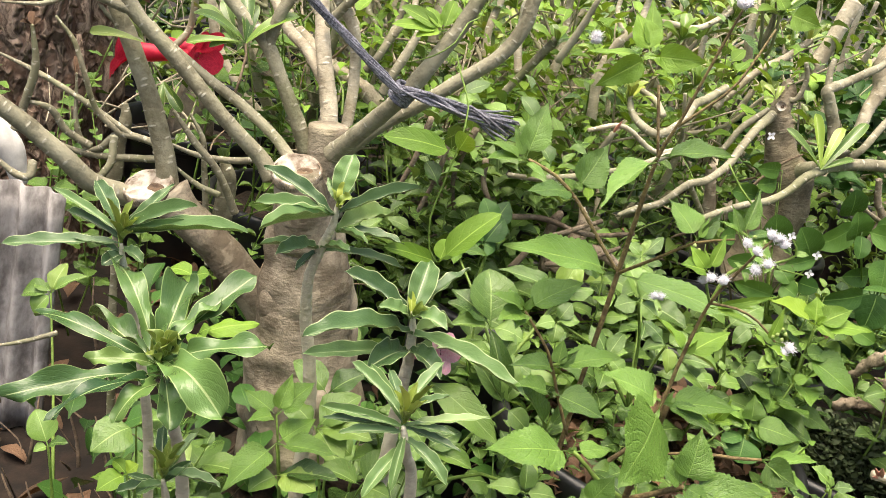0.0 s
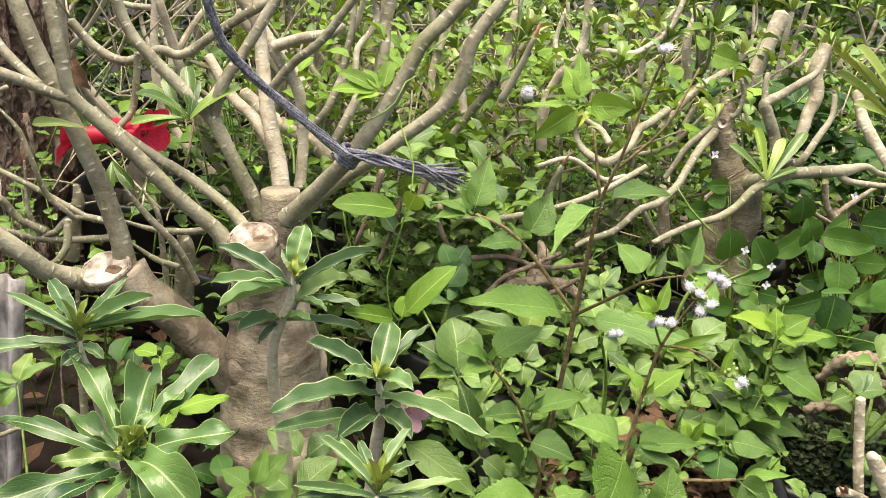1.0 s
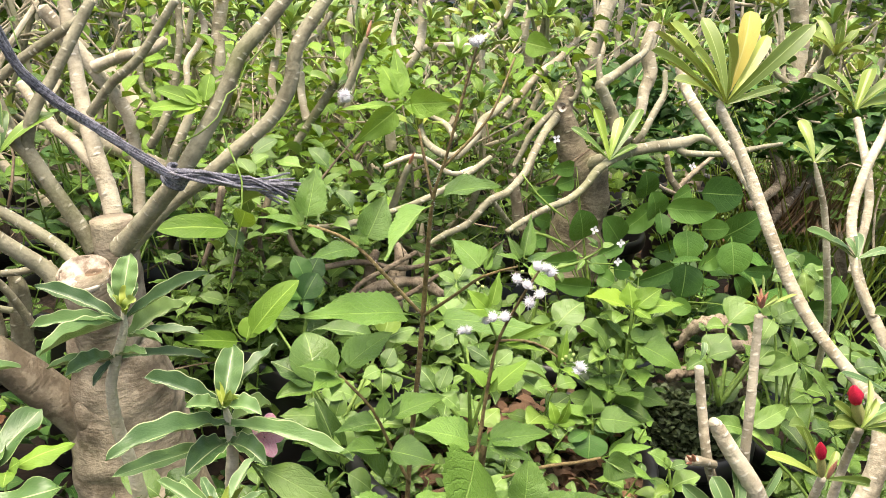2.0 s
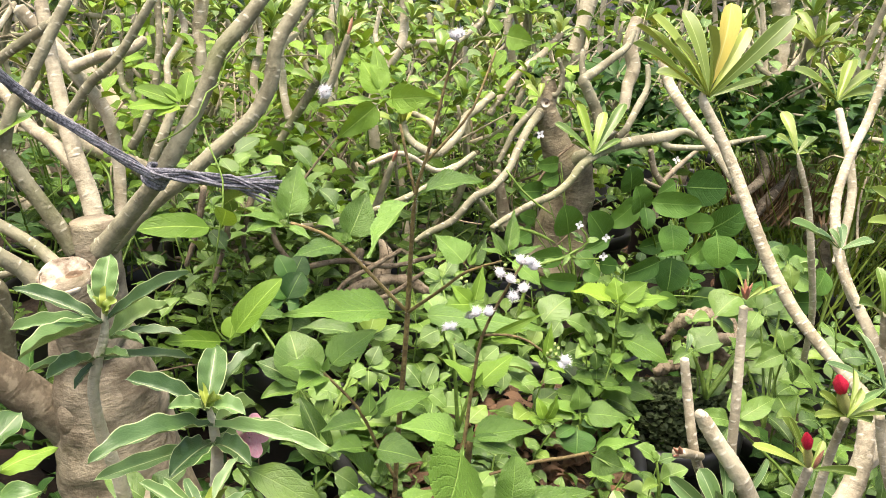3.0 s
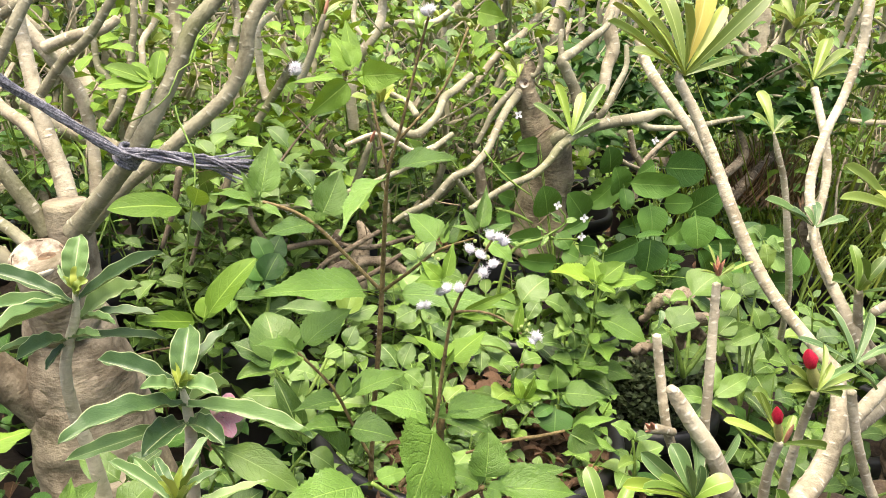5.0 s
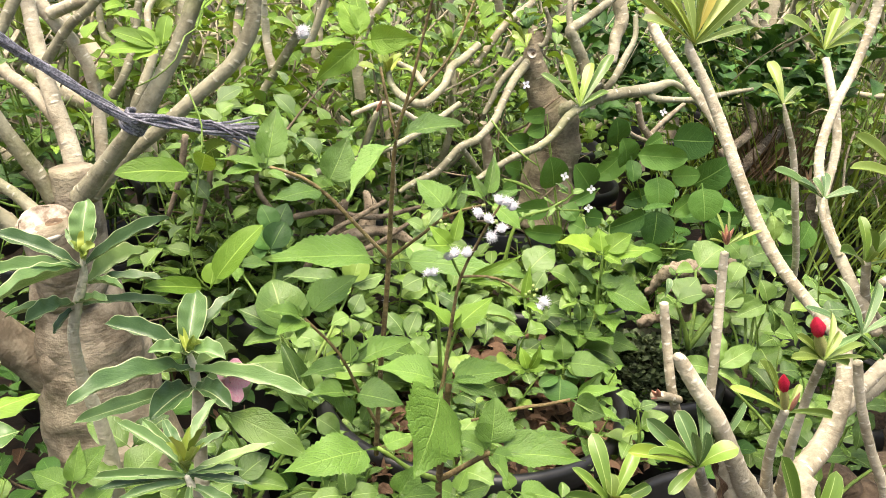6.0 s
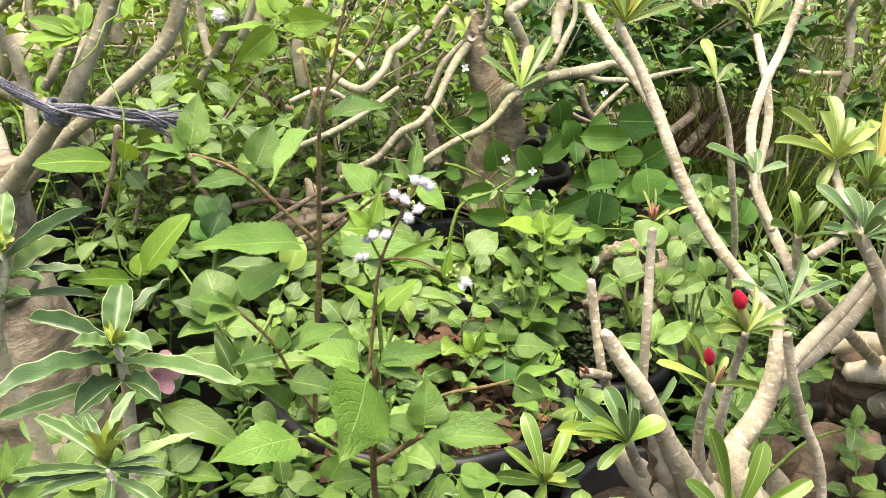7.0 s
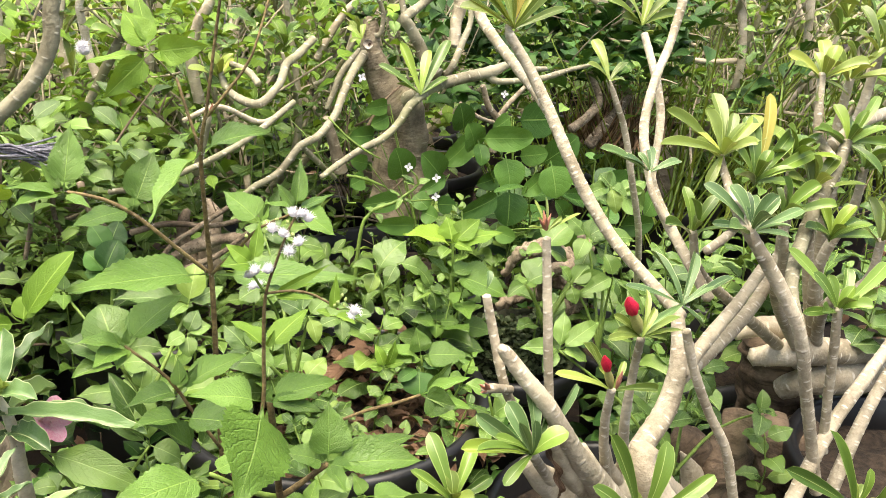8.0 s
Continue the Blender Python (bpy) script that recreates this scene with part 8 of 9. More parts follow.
# ---------- slender weed with small white flowers ----------
slim = thing("slender_weed", (0.430, 0.950, 0.419), "slender weed with tiny leaves and white flowers", "weed")
tube("stem", [(0.430, 0.950, 0.419), (0.444, 0.950, 0.513), (0.484, 0.950, 0.532), (0.516, 0.950, 0.554), (0.504, 0.950, 0.573)], [0.0026, 0.002, 0.001], STEM_GREEN, slim, "", 6)
tube("stem", [(0.484, 0.950, 0.532), (0.535, 0.950, 0.531)], 0.0012, STEM_GREEN, slim, "", 6)
for c, tips in (((0.495, 0.950, 0.538), [((0.476, 0.956, 0.549), 0.008), ((0.509, 0.944, 0.528), 0.008), ((0.481, 0.941, 0.524), 0.006)]), ((0.512, 0.950, 0.552), [((0.497, 0.953, 0.557), 0.008), ((0.533, 0.953, 0.557), 0.008), ((0.494, 0.958, 0.565), 0.007)]), ((0.458, 0.950, 0.520), [((0.447, 0.954, 0.527), 0.009), ((0.464, 0.942, 0.508), 0.009), ((0.475, 0.956, 0.530), 0.008)])):
    whorl(slim, c, tips, "ovate", LEAF_WEED)
for c in [(0.501, 0.950, 0.577), (0.535, 0.940, 0.563), (0.535, 0.940, 0.538), (0.687, 1.060, 0.640), (0.462, 1.020, 0.678)]:
    for k in range(4):
        a = k * 1.57 + c[0] * 9
        leaf(slim, c, tuple(np.array(c) + 0.006 * np.array((math.cos(a), -0.3, math.sin(a)))), 0.004, "round", WHITE_PETAL, (0, -1, 0.4), name="petal")

tube("pod", [(0.404, 0.970, 0.641), (0.424, 0.960, 0.618), (0.447, 0.955, 0.600), (0.464, 0.950, 0.590)], [0.0012, 0.0014, 0.0014, 0.0009], STEM_GREEN, slim, "long thin green pod", 6)
tube("pod", [(0.421, 0.950, 0.572), (0.438, 0.950, 0.568), (0.455, 0.950, 0.561), (0.471, 0.950, 0.553)], [0.0018, 0.0023, 0.0023, 0.0012], STEM_GREEN, slim, "long thin green pod", 6)

# ---------- fallen leaves and moss ----------
fallen = []
for i in range(34):
    rng = random.Random(300 + i)
    bank = leaf_bank("ovate", LEAF_DRY)
    ob = new("dry_leaf", bank[i % 5])
    x, y = DRY_SPOT[0] + rng.gauss(0, 0.035), DRY_SPOT[1] + rng.gauss(0, 0.03)
    s = rng.uniform(0.03, 0.055)
    ob.matrix_basis = Matrix.Translation((x, y, 0.325 + 0.006 * (i % 5))) @ Euler((rng.uniform(-0.4, 0.7), rng.uniform(-0.4, 0.4), rng.uniform(0, 6.28))).to_matrix().to_4x4() @ Matrix.Diagonal((s * 0.5, s, s * 0.8, 1))
    tagged(ob, "brown curled dry leaf on the potting soil", "leaf", "fallen dry leaves")
mossy = thing("moss_mound", (MOSS_SPOT[0], MOSS_SPOT[1], 0.29), "dark mossy mound of soil in a pot", "moss")
lump("mound", MOSS_SPOT, (0.075, 0.055, 0.035), MOSS, mossy, "", 0.25, 55.0, 64)

# ---------- weeds ----------
def weed(name, base, height, pairs, size, kind, mat, seed, label, lean=0.25, low=False, ratio=0.62):
    """An upright weed with leaves in crossed pairs, the largest half way up."""
    rng = random.Random(seed)
    ob = thing(name, base, label, "weed")
    b = Vector(base)
    top = b + Vector((rng.uniform(-lean, lean) * height, rng.uniform(-lean, lean) * height, height))
    mid = (b + top) / 2 + Vector((rng.uniform(-0.1, 0.1) * height, rng.uniform(-0.1, 0.1) * height, 0))
    line, _ = spline([b, mid, top], 0.001, 0.004)
    tube("stem", [tuple(b), tuple(mid), tuple(top)], [0.0017, 0.0013, 0.0008], STEM_GREEN, ob, "", 5, 0.03)
    ph = rng.uniform(0, 3)
    for k in range(pairs):
        s = 0.25 + 0.75 * k / max(1, pairs - 1)
        c = Vector(line[min(len(line) - 1, int(s * (len(line) - 1)))])
        ph += 1.57 + rng.uniform(-0.3, 0.3)
        ln = size * (0.55 + 0.6 * math.sin(math.pi * min(1, 0.15 + 0.8 * s))) * rng.uniform(0.8, 1.15) * (0.55 if k == pairs - 1 else 1)
        for q in (0, math.pi):
            a = ph + q + rng.uniform(-0.25, 0.25)
            up = rng.uniform(-0.15, 0.45) + (0.5 if k == pairs - 1 else 0)
            d = Vector((math.cos(a), math.sin(a), up)).normalized()
            leaf(ob, c, c + d * ln, ln * ratio * rng.uniform(0.85, 1.15), kind, mat, (rng.uniform(-0.2, 0.2), -0.35, 1), low)
    return ob


WEEDS = []
for i in range(5):
    WEEDS.append(weed("ovate_weed", (0.20 + 0.11 * i, 0.86, 0.31), 0.09 + 0.018 * i, 4 + i % 3, 0.050, "ovate", LEAF_WEED, 40 + i, "bright green ovate-leaved weed growing in a pot"))
ROUNDS = []
for i in range(3):
    ROUNDS.append(weed("round_leaved_weed", (0.70 + 0.07 * i, 1.12, 0.36), 0.10 + 0.03 * i, 4, 0.062, "heart", LEAF_SHADED, 60 + i, "round-leaved weed with shade in its dark green", ratio=0.78))
TOOTHED = []
for i in range(2):
    TOOTHED.append(weed("toothed_weed", (0.50 + 0.06 * i, 0.86, 0.33), 0.10 + 0.02 * i, 4, 0.055, "toothed", LEAF_AGE, 70 + i, "young toothed-leaved weed in a pot"))


def scatter(kinds, n, box, z, scale, seed):
    rng = random.Random(seed)
    for i in range(n):
        ob = kinds[rng.randrange(len(kinds))]
        s = rng.uniform(*scale)
        x, y = rng.uniform(box[0], box[1]), rng.uniform(box[2], box[3])
        m = pose(x, y, rng.uniform(*z), 0, 0, rng.uniform(0, 360))
        if math.hypot((x - DRY_SPOT[0] + 0.01) / 0.08, (y - DRY_SPOT[1] + 0.06) / 0.13) < 1:
            continue
        if 0.52 < x < 0.70 and 0.60 < y < 0.86:
            continue
        if math.hypot(x - 0.0, y - 0.88) < 0.155:
            continue
        c = copy_thing(ob, m)
        c.scale = (s, s, s)


SMALL = []
for i in range(4):
    SMALL.append(weed("small_weed", (0.24 + 0.08 * i, 0.78, 0.31), 0.055 + 0.015 * i, 6, 0.024, ("ovate", "toothed")[i % 2], (LEAF_WEED, LEAF_AGE)[i % 2], 75 + i, "small fine-leaved green weed in a pot", 0.4))
scatter(SMALL, 16, (0.02, 0.52, 0.62, 0.98), (0.29, 0.33), (0.8, 1.5), 22)
scatter(SMALL, 16, (0.55, 1.0, 0.66, 1.05), (0.28, 0.34), (0.8, 1.5), 23)
scatter(SMALL, 10, (-0.24, 0.0, 0.55, 0.85), (0.02, 0.12), (0.9, 1.6), 24)
scatter(WEEDS, 16, (0.46, 0.80, 0.52, 0.78), (0.22, 0.27), (0.6, 0.95), 17)
scatter(WEEDS, 8, (0.22, 0.52, 0.72, 0.92), (0.28, 0.31), (0.5, 0.8), 18)
TALL = []
for i in range(4):
    TALL.append(weed("tall_weed", (0.15 + 0.16 * i, 1.32, 0.30), 0.26 + 0.03 * i, 9, 0.034, ("ovate", "toothed")[i % 2], (LEAF_WEED, LEAF_AGE)[i % 2], 80 + i, "tall small-leaved weed growing among the branches", 0.3))
scatter(WEEDS, 26, (0.0, 0.50, 0.76, 0.98), (0.26, 0.31), (0.6, 1.15), 1)
scatter(WEEDS, 22, (0.1, 0.75, 0.95, 1.12), (0.31, 0.37), (0.6, 1.15), 2)
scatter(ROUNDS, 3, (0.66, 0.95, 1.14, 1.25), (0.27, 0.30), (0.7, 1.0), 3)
scatter(WEEDS, 7, (-0.20, -0.08, 0.66, 0.92), (0.0, 0.14), (0.8, 1.1), 5)
scatter(WEEDS, 14, (0.02, 0.40, 0.52, 0.68), (0.18, 0.27), (0.8, 1.1), 6)
scatter(WEEDS, 13, (-0.16, 0.06, 0.58, 0.76), (0.05, 0.20), (0.8, 1.1), 16)
scatter(WEEDS, 13, (0.58, 1.05, 0.72, 0.98), (0.24, 0.31), (0.8, 1.2), 8)
scatter(TALL, 28, (-0.30, 0.60, 1.22, 1.50), (0.28, 0.36), (0.8, 1.2), 12)
scatter(TALL, 14, (1.0, 1.6, 1.05, 1.5), (0.24, 0.32), (0.8, 1.2), 13)
scatter(TALL, 14, (-0.75, -0.15, 1.20, 1.45), (0.0, 0.18), (0.9, 1.3), 14)
scatter(WEEDS, 9, (0.80, 1.15, 0.80, 1.05), (0.30, 0.37), (0.8, 1.2), 19)
scatter(WEEDS, 10, (0.95, 1.35, 0.60, 0.85), (0.30, 0.42), (0.8, 1.2), 20)
scatter(TALL, 9, (-0.12, 0.16, 0.99, 1.15), (0.18, 0.28), (0.8, 1.05), 15)
scatter(WEEDS + ROUNDS, 24, (-0.3, 0.55, 1.25, 1.7), (0.30, 0.40), (0.8, 1.4), 9)


# ---------- rows of desert roses behind ----------
def shrub(base, height, seed, label, n=6):
    rng = random.Random(seed)
    ob = thing("desert_rose", base, label, "shrub", "rows of potted desert roses")
    b = Vector(base)
    fork = b + Vector((rng.uniform(-0.03, 0.03), rng.uniform(-0.03, 0.03), height * 0.2))
    tube("trunk", [tuple(b), tuple((b + fork) / 2), tuple(fork)], [0.045, 0.038, 0.026], BARK_OLD, ob, "", 12, 0.02, 0.12, 20.0)
    for i in range(n):
        a = 6.28 * i / n + rng.uniform(-0.4, 0.4)
        out = rng.uniform(0.10, 0.30)
        top = fork + Vector((math.cos(a) * out, math.sin(a) * out, height * rng.uniform(0.35, 0.8)))
        mid = fork + (top - fork) * 0.45 + Vector((math.cos(a), math.sin(a), -0.5)) * 0.05 + Vector((rng.uniform(-1, 1), rng.uniform(-1, 1), 0)) * 0.04
        r = rng.uniform(0.005, 0.0095)
        mat = rng.choice((BARK, BARK_PALE))
        tube("branch", [tuple(fork - Vector((0, 0, 0.02))), tuple(mid), tuple(top)], [r * 1.4, r, r * 0.8], mat, ob, "", 8, 0.02, 0.1)
        ends = [(top, top - mid)]
        for k in range(rng.randrange(2, 5)):
            p = mid + (top - mid) * rng.uniform(0.0, 0.8)
            a2 = rng.uniform(0, 6.28)
            e = p + Vector((math.cos(a2) * rng.uniform(0.05, 0.15), math.sin(a2) * rng.uniform(0.05, 0.15), rng.uniform(0.02, 0.16)))
            tube("twig", [tuple(p), tuple((p + e) / 2 + Vector((0.012, 0.006, -0.015))), tuple(e)], [r * 0.75, r * 0.6, r * 0.5], mat, ob, "", 7, 0.02, 0.1)
            ends.append((e, e - p))
        for e, d in ends:
            if rng.random() < 0.7:
                ax = Vector(d).normalized() + Vector((0, -0.1, 0.6))
                part("leaf_tuft", tuft_mesh(e, ax, rng.randrange(5, 10), rng.uniform(0.035, 0.08), 0.018, "paddle", rng.choice((LEAF_ADEN, LEAF_YOUNG, LEAF_YOUNG)), rng), ob)
    return ob


SHRUBS = [shrub((0.10 + 0.62 * i, 1.62 + 0.06 * (i % 2), 0.30), 0.52 + 0.05 * (i % 3), 90 + i, "potted desert rose with bare grey branches and leaf tufts") for i in range(4)]
for ob in SHRUBS:
    pot(ob.location.x, ob.location.y, 0.14, 0.33)
rr = random.Random(21)
for y, x0, x1 in ((1.42, -0.1, 2.2), (1.85, -0.9, 2.6), (2.3, -0.9, 3.0), (2.8, -1.0, 3.4)):
    x = x0
    while x < x1:
        px, py = x + rr.uniform(-0.08, 0.08), y + rr.uniform(-0.08, 0.08)
        if y < 1.5 and 0.5 < px < 1.25:
            x += 0.4
            continue
        ob = copy_thing(SHRUBS[rr.randrange(4)], pose(px, py, 0.28, 0, 0, rr.uniform(0, 360)))
        s = rr.uniform(0.85, 1.15)
        ob.scale = (s, s, s)
        pot(px, py, 0.14, 0.31)
        x += rr.uniform(0.36, 0.5)


def foliage(name, n, box, zr, size, kind, mat, label, seed, clump=0.0):
    """Low weeds too dense to count, joined, evenly or in clumps."""
    rng = random.Random(seed)
    blocks = []
    spot = None
    protos = [leaf_data(kind, k, droop=0.15 + 0.08 * k, fold=0.12 + 0.06 * k, ny=6, nx=2) for k in range(6)]
    for i in range(n):
        v, f, u = protos[i % 6]
        s = size * rng.uniform(0.6, 1.3)
        if not clump or i % 11 == 0 or spot is None:
            spot = Vector((rng.uniform(box[0], box[1]), rng.uniform(box[2], box[3]), rng.uniform(*zr)))
        if math.hypot((spot.x - DRY_SPOT[0]) / 0.075, (spot.y - DRY_SPOT[1] + 0.05) / 0.10) < 1 and spot.z < 0.45:
            continue
        m = Matrix.Translation(spot + Vector((rng.gauss(0, clump), rng.gauss(0, clump), rng.gauss(0, clump)))) @ Euler((rng.uniform(-0.2, 0.9), rng.uniform(-0.5, 0.5), rng.uniform(0, 6.28))).to_matrix().to_4x4() @ Matrix.Diagonal((s * 0.6, s, s, 1))
        blocks.append(([m @ Vector(q) for q in v], f, u))
    return tagged(new(name, mesh(name, *join(blocks), mat)), label, "weeds", kind="stuff")


foliage("low_weeds", 6000, (-1.2, 3.4, 1.58, 3.2), (0.10, 0.52), 0.042, "ovate", LEAF_WEED, "dense low green weeds between the pots", 31)
# Low fill in the darkened green, which paints in the shade between pots.
foliage("low_weeds", 1000, (-0.3, 1.2, 0.72, 1.25), (0.04, 0.29), 0.042, "ovate", LEAF_SHADED, "green weeds low between the pots with shade in their colour", 32)
foliage("canopy", 2500, (-0.1, 1.9, 1.18, 2.1), (0.52, 0.80), 0.028, "ovate", LEAF_WEED, "light green small leaves of weeds climbing through the branches", 35, 0.03)
# Leaf roof added to keep the hollow dark, itself in the darkened green.
foliage("canopy", 800, (0.60, 1.40, 1.24, 1.60), (0.56, 0.72), 0.046, "ovate", LEAF_SHADED, "small leaves roofing the hollow behind the shrub", 36, 0.02)
# Two layers in the brighter vine green, so the colour carries their sunlight.
foliage("canopy", 1400, (-0.4, 2.0, 1.30, 2.2), (0.42, 0.78), 0.034, "ovate", LEAF_VINE, "yellow-green leaves of climbing weeds, coloured as if sunlit", 38, 0.032)
foliage("canopy", 900, (-0.1, 0.6, 1.15, 1.6), (0.55, 0.74), 0.032, "ovate", LEAF_VINE, "light leaves of weeds among the bare branches", 41, 0.03)
foliage("low_weeds", 420, (0.05, 0.22, 0.96, 1.16), (0.42, 0.60), 0.034, "ovate", LEAF_WEED, "green weeds behind the grey trunk", 42, 0.025)
foliage("hedge", 16000, (-3.5, 6.5, 3.1, 3.9), (0.0, 1.6), 0.10, "ovate", LEAF_WEED, "dense green hedge behind the rows", 33)
for x0, x1, y0, y1 in ((-4.2, -3.2, -3.0, 4.0), (6.0, 7.0, -3.0, 4.0), (-4.0, 7.0, -3.6, -2.6)):
    foliage("hedge", 5000, (x0, x1, y0, y1), (0.0, 1.8), 0.14, "ovate", LEAF_SHADED, "dense green hedge round the nursery beds", 34)


def twigs(name, n, box, zr, length, mat, label, seed):
    """Thin dead stems lying and standing every way, joined."""
    rng = random.Random(seed)
    blocks = []
    for i in range(n):
        p = Vector((rng.uniform(box[0], box[1]), rng.uniform(box[2], box[3]), rng.uniform(*zr)))
        # the hollow behind the spreading shrub stays clear
        if 0.6 < p.x < 1.2 and 0.3 < p.z < 0.6:
            continue
        a, up = rng.uniform(0, 6.28), rng.uniform(-0.1, 2.2)
        d = Vector((math.cos(a), math.sin(a), up)).normalized() * length * rng.uniform(0.4, 1.2)
        q = p + d * 0.5 + Vector((rng.uniform(-1, 1), rng.uniform(-1, 1), rng.uniform(-1, 1))) * length * 0.08
        r = rng.uniform(0.0008, 0.0028)
        blocks.append(tube_data([tuple(p), tuple(q), tuple(p + d)], [r, r * 0.8, r * 0.4], 5, 0.03, 0.1)[:3])
    return tagged(new(name, mesh(name, *join(blocks), mat)), label, "twigs", kind="stuff")


twigs("dead_twigs", 330, (-0.3, 1.7, 1.05, 1.9), (0.33, 0.58), 0.13, TWIG, "thin dead brown twigs tangled among the shrubs", 51)
twigs("pale_twigs", 620, (-0.5, 1.6, 1.20, 1.9), (0.36, 0.74), 0.18, TWIG_PALE, "thin pale bare twigs of shrubs tangled together", 54)
twigs("green_stalks", 330, (-0.2, 1.7, 1.05, 1.8), (0.35, 0.58), 0.13, STEM_GREEN, "thin green weed stalks between the branches", 52)
twigs("dead_twigs", 170, (-0.45, 0.45, 0.60, 1.0), (0.0, 0.20), 0.11, TWIG_DARK, "brown fallen twigs under the seedlings", 53)


def blades(name, n, box, z0, height, mat, label, seed):
    rng = random.Random(seed)
    blocks = []
    for i in range(n):
        v, f, u = leaf_data("grass", i, droop=rng.uniform(0.3, 1.1), fold=0.3, ny=5, nx=2)
        h = height * rng.uniform(0.5, 1.2)
        b = Vector((rng.uniform(box[0], box[1]), rng.uniform(box[2], box[3]), z0))
        a = rng.uniform(0, 6.28)
        m = leaf_pose(b, b + Vector((math.cos(a) * h * 0.6, math.sin(a) * h * 0.6, h)), 0.006, (math.cos(a), math.sin(a), 0.3))
        blocks.append(([m @ Vector(q) for q in v], f, u))
    return tagged(new(name, mesh(name, *join(blocks), mat)), label, "grass", kind="stuff")


foliage("low_weeds", 2500, (-1.5, 3.8, 2.9, 3.2), (0.30, 1.1), 0.07, "ovate", LEAF_WEED, "tall green weeds before the hedge", 37)
foliage("low_weeds", 800, (0.02, 0.62, 0.97, 1.28), (0.31, 0.41), 0.034, "ovate", LEAF_WEED, "green weeds crowding the pots behind", 40, 0.02)
foliage("low_weeds", 420, (0.20, 0.53, 0.68, 0.98), (0.305, 0.335), 0.020, "ovate", LEAF_WEED, "tiny green seedlings covering the potting soil", 39)
litter("leaf_litter", 700, (0.22, 0.53, 0.68, 0.98), LEAF_DRY, "ovate", 0.022, "crumbled brown leaf litter on the potting soil", 6, 0.305)
blades("grass", 420, (1.12, 1.9, 1.24, 1.8), 0.30, 0.40, GRASS, "long thin green grass between the pots", 61)
blades("dry_grass", 150, (1.00, 1.14, 1.26, 1.38), 0.485, 0.09, STRAW, "matted brown dry grass under the limbs", 62)

# ---------- brown tree, cement sheet and sack ----------
tree = thing("tree", (-0.84, 1.75, 0.0), "thick tree trunk with ridged brown bark", "tree")
v, f, u, _ = tube_data([(-0.87, 1.75, -0.02), (-0.84, 1.75, 0.25), (-0.83, 1.76, 0.7), (-0.82, 1.77, 1.3), (-0.81, 1.78, 2.2)], [0.30, 0.25, 0.23, 0.22, 0.21], 170, 0.012, 0.05, 10.0)
out = []
for q in v:
    d = Vector((q[0] + 0.83, q[1] - 1.76, 0)).normalized()
    a = math.atan2(d.y, d.x)
    dist, _ = noise.voronoi(Vector((a * 5 + 0.3 * noise.noise(Vector((a * 9, q[2] * 20, 1))), q[2] * 7, 0)))
    h = min(1.0, (dist[1] - dist[0]) * 2.2) + 0.3 * noise.noise(Vector((a * 14, q[2] * 30, 5)))
    out.append(Vector(q) + d * 0.018 * h)
part("trunk", mesh("trunk", out, f, u, TREE_BARK), tree)
rng = random.Random(8)
for i in range(90):
    a, z = rng.uniform(-2.6, 0.1), rng.uniform(0.3, 1.5)
    lump("bark_plate", (-0.83 + 0.245 * math.cos(a), 1.76 + 0.245 * math.sin(a), z), (rng.uniform(0.010, 0.022), rng.uniform(0.008, 0.014), rng.uniform(0.04, 0.11)), TREE_BARK, tree, "", 0.5, 40.0, 18)


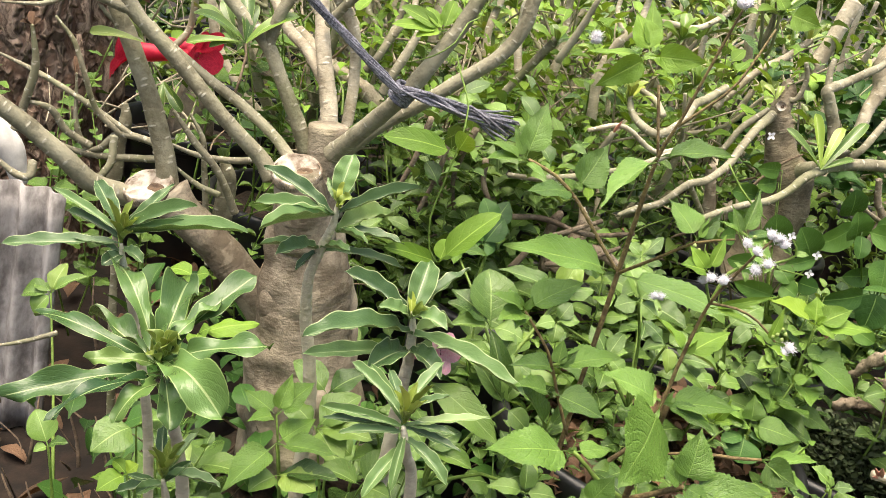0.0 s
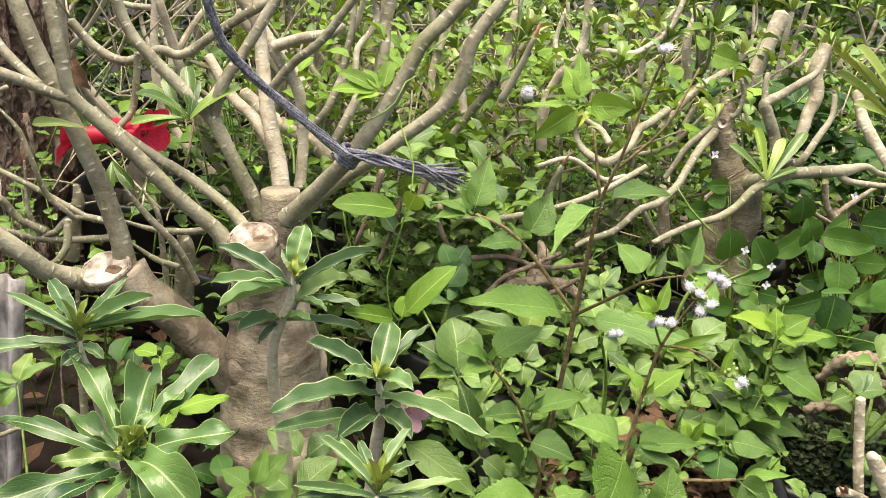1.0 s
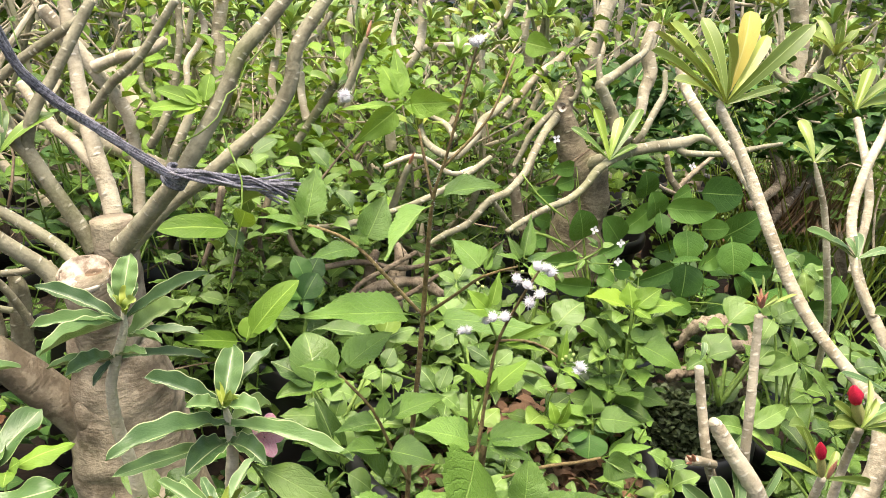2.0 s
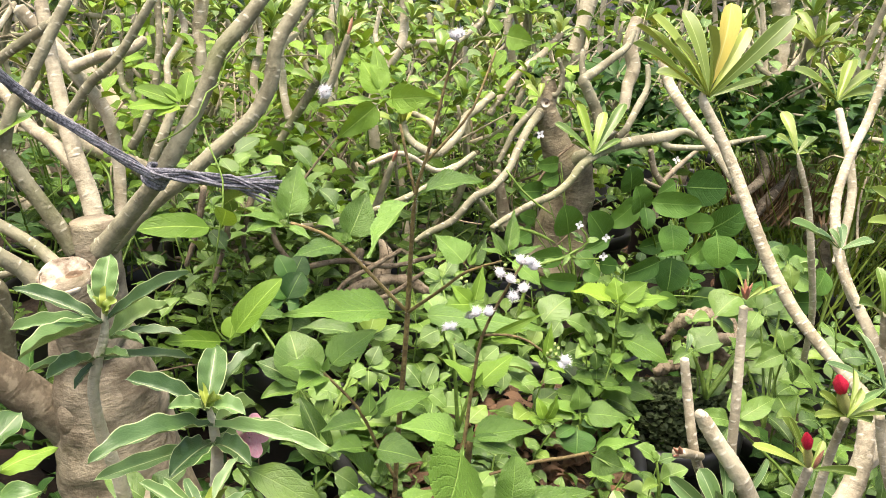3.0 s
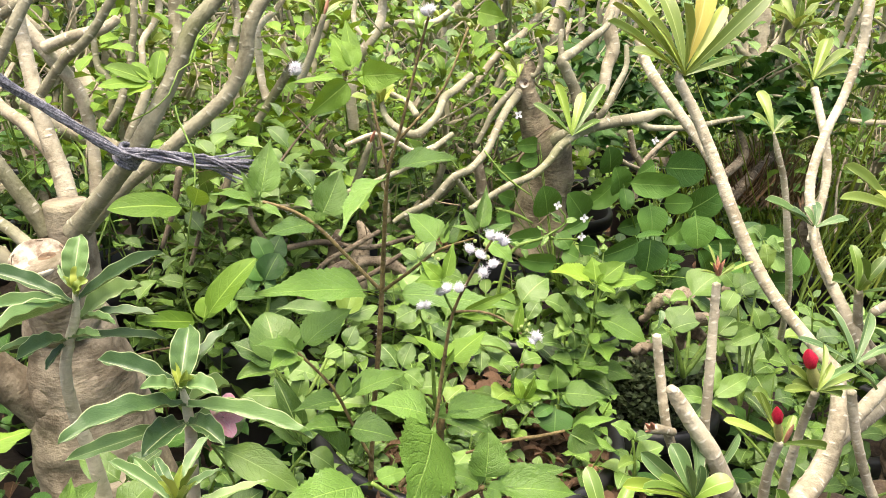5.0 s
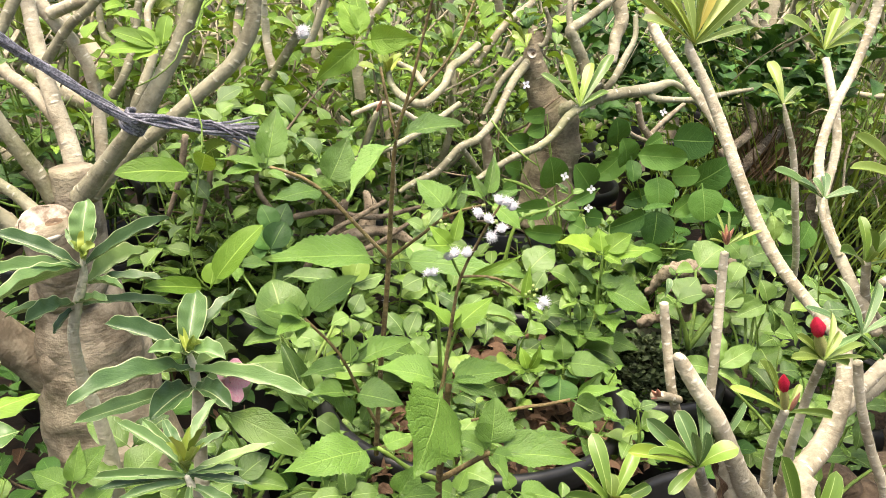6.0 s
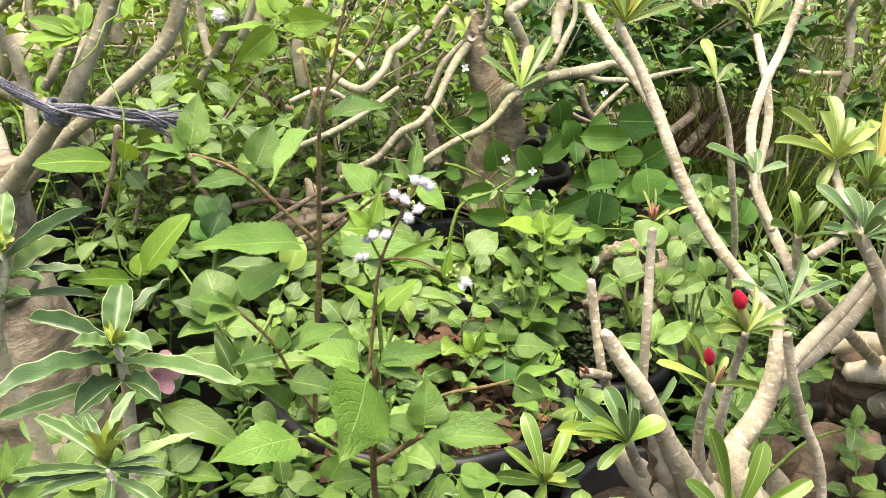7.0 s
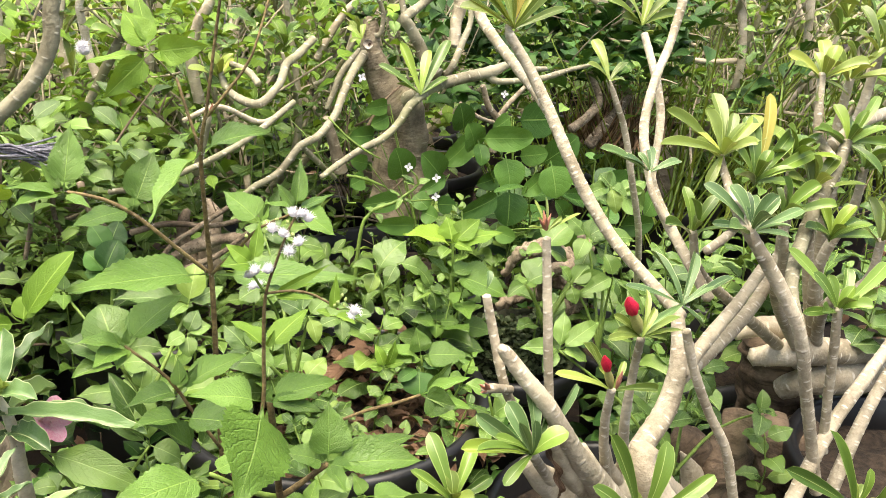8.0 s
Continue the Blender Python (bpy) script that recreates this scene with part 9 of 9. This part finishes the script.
def corrugated(name, m, w, h, pitch, amp, thick, label):
    n, verts, faces, uvs = int(w / pitch * 10), [], [], []
    for side in (0, 1):
        for j in range(9):
            for i in range(n + 1):
                x, z = w * i / n, h * j / 8
                verts.append((x, amp * math.sin(x / pitch * 6.283) + side * thick + 0.003 * noise.noise(Vector((x * 8, z * 8, 2))), z))
                uvs.append((x, z))
    k, half = n + 1, 9 * (n + 1)
    for j in range(8):
        for i in range(n):
            q = (j * k + i, j * k + i + 1, (j + 1) * k + i + 1, (j + 1) * k + i)
            faces += [q, tuple(a + half for a in q[::-1])]
    for i in range(n):
        faces += [(8 * k + i, 8 * k + i + 1, 8 * k + i + 1 + half, 8 * k + i + half), (i + 1, i, i + half, i + 1 + half)]
    for j in range(8):
        faces += [(j * k, (j + 1) * k, (j + 1) * k + half, j * k + half), ((j + 1) * k + n, j * k + n, j * k + n + half, (j + 1) * k + n + half)]
    ob = new(name, mesh(name, verts, faces, uvs, CEMENT))
    ob.matrix_basis = m
    return tagged(ob, label, "sheet")


corrugated("corrugated_sheet", pose(-1.015, 1.09, 0.0, -4, 0, -3), 0.60, 0.375, 0.040, 0.010, 0.006, "weathered grey corrugated fibre-cement sheet standing upright")

sack = thing("white_sack", (-0.52, 1.10, 0.0), "folded white woven sack behind the cement sheet", "sack")
tube("sack_body", [(-0.76, 1.12, 0.42), (-0.66, 1.12, 0.45), (-0.56, 1.12, 0.44), (-0.51, 1.12, 0.41), (-0.49, 1.12, 0.36)], [0.04, 0.035, 0.026, 0.02, 0.01], SACK, sack, "", 20, 0.008, 0.15, 25.0)
tube("sack_fold", [(-0.66, 1.15, 0.0), (-0.66, 1.15, 0.2), (-0.66, 1.14, 0.42)], [0.07, 0.06, 0.045], SACK, sack, "", 20, 0.012, 0.2, 15.0)

blocks = []
rng = random.Random(77)
for i in range(3200):
    v, f, u = leaf_data("round", i % 7, ny=4, nx=2)
    a, h = rng.uniform(3.0, 6.4), rng.uniform(-0.025, 0.05)
    k = math.sqrt(max(0.02, 1 - max(0, h / 0.055) ** 2)) * rng.uniform(0.75, 1.08)
    p = Vector((MOSS_SPOT[0] + 0.09 * k * math.cos(a), MOSS_SPOT[1] + 0.065 * k * math.sin(a), MOSS_SPOT[2] + h))
    d = Vector((rng.uniform(-1, 1), rng.uniform(-1, 0.3), rng.uniform(0, 0.8))).normalized()
    ln = rng.uniform(0.005, 0.011)
    m = leaf_pose(p, p + d * ln, ln * 0.7, (rng.uniform(-0.5, 0.5), -0.4, 1))
    blocks.append(([m @ Vector(q) for q in v], f, u))
tagged(new("clover", mesh("clover", *join(blocks), LEAF_CLOVER)), "tiny dark clover-like leaves over the mossy mound", "ground cover", kind="stuff")
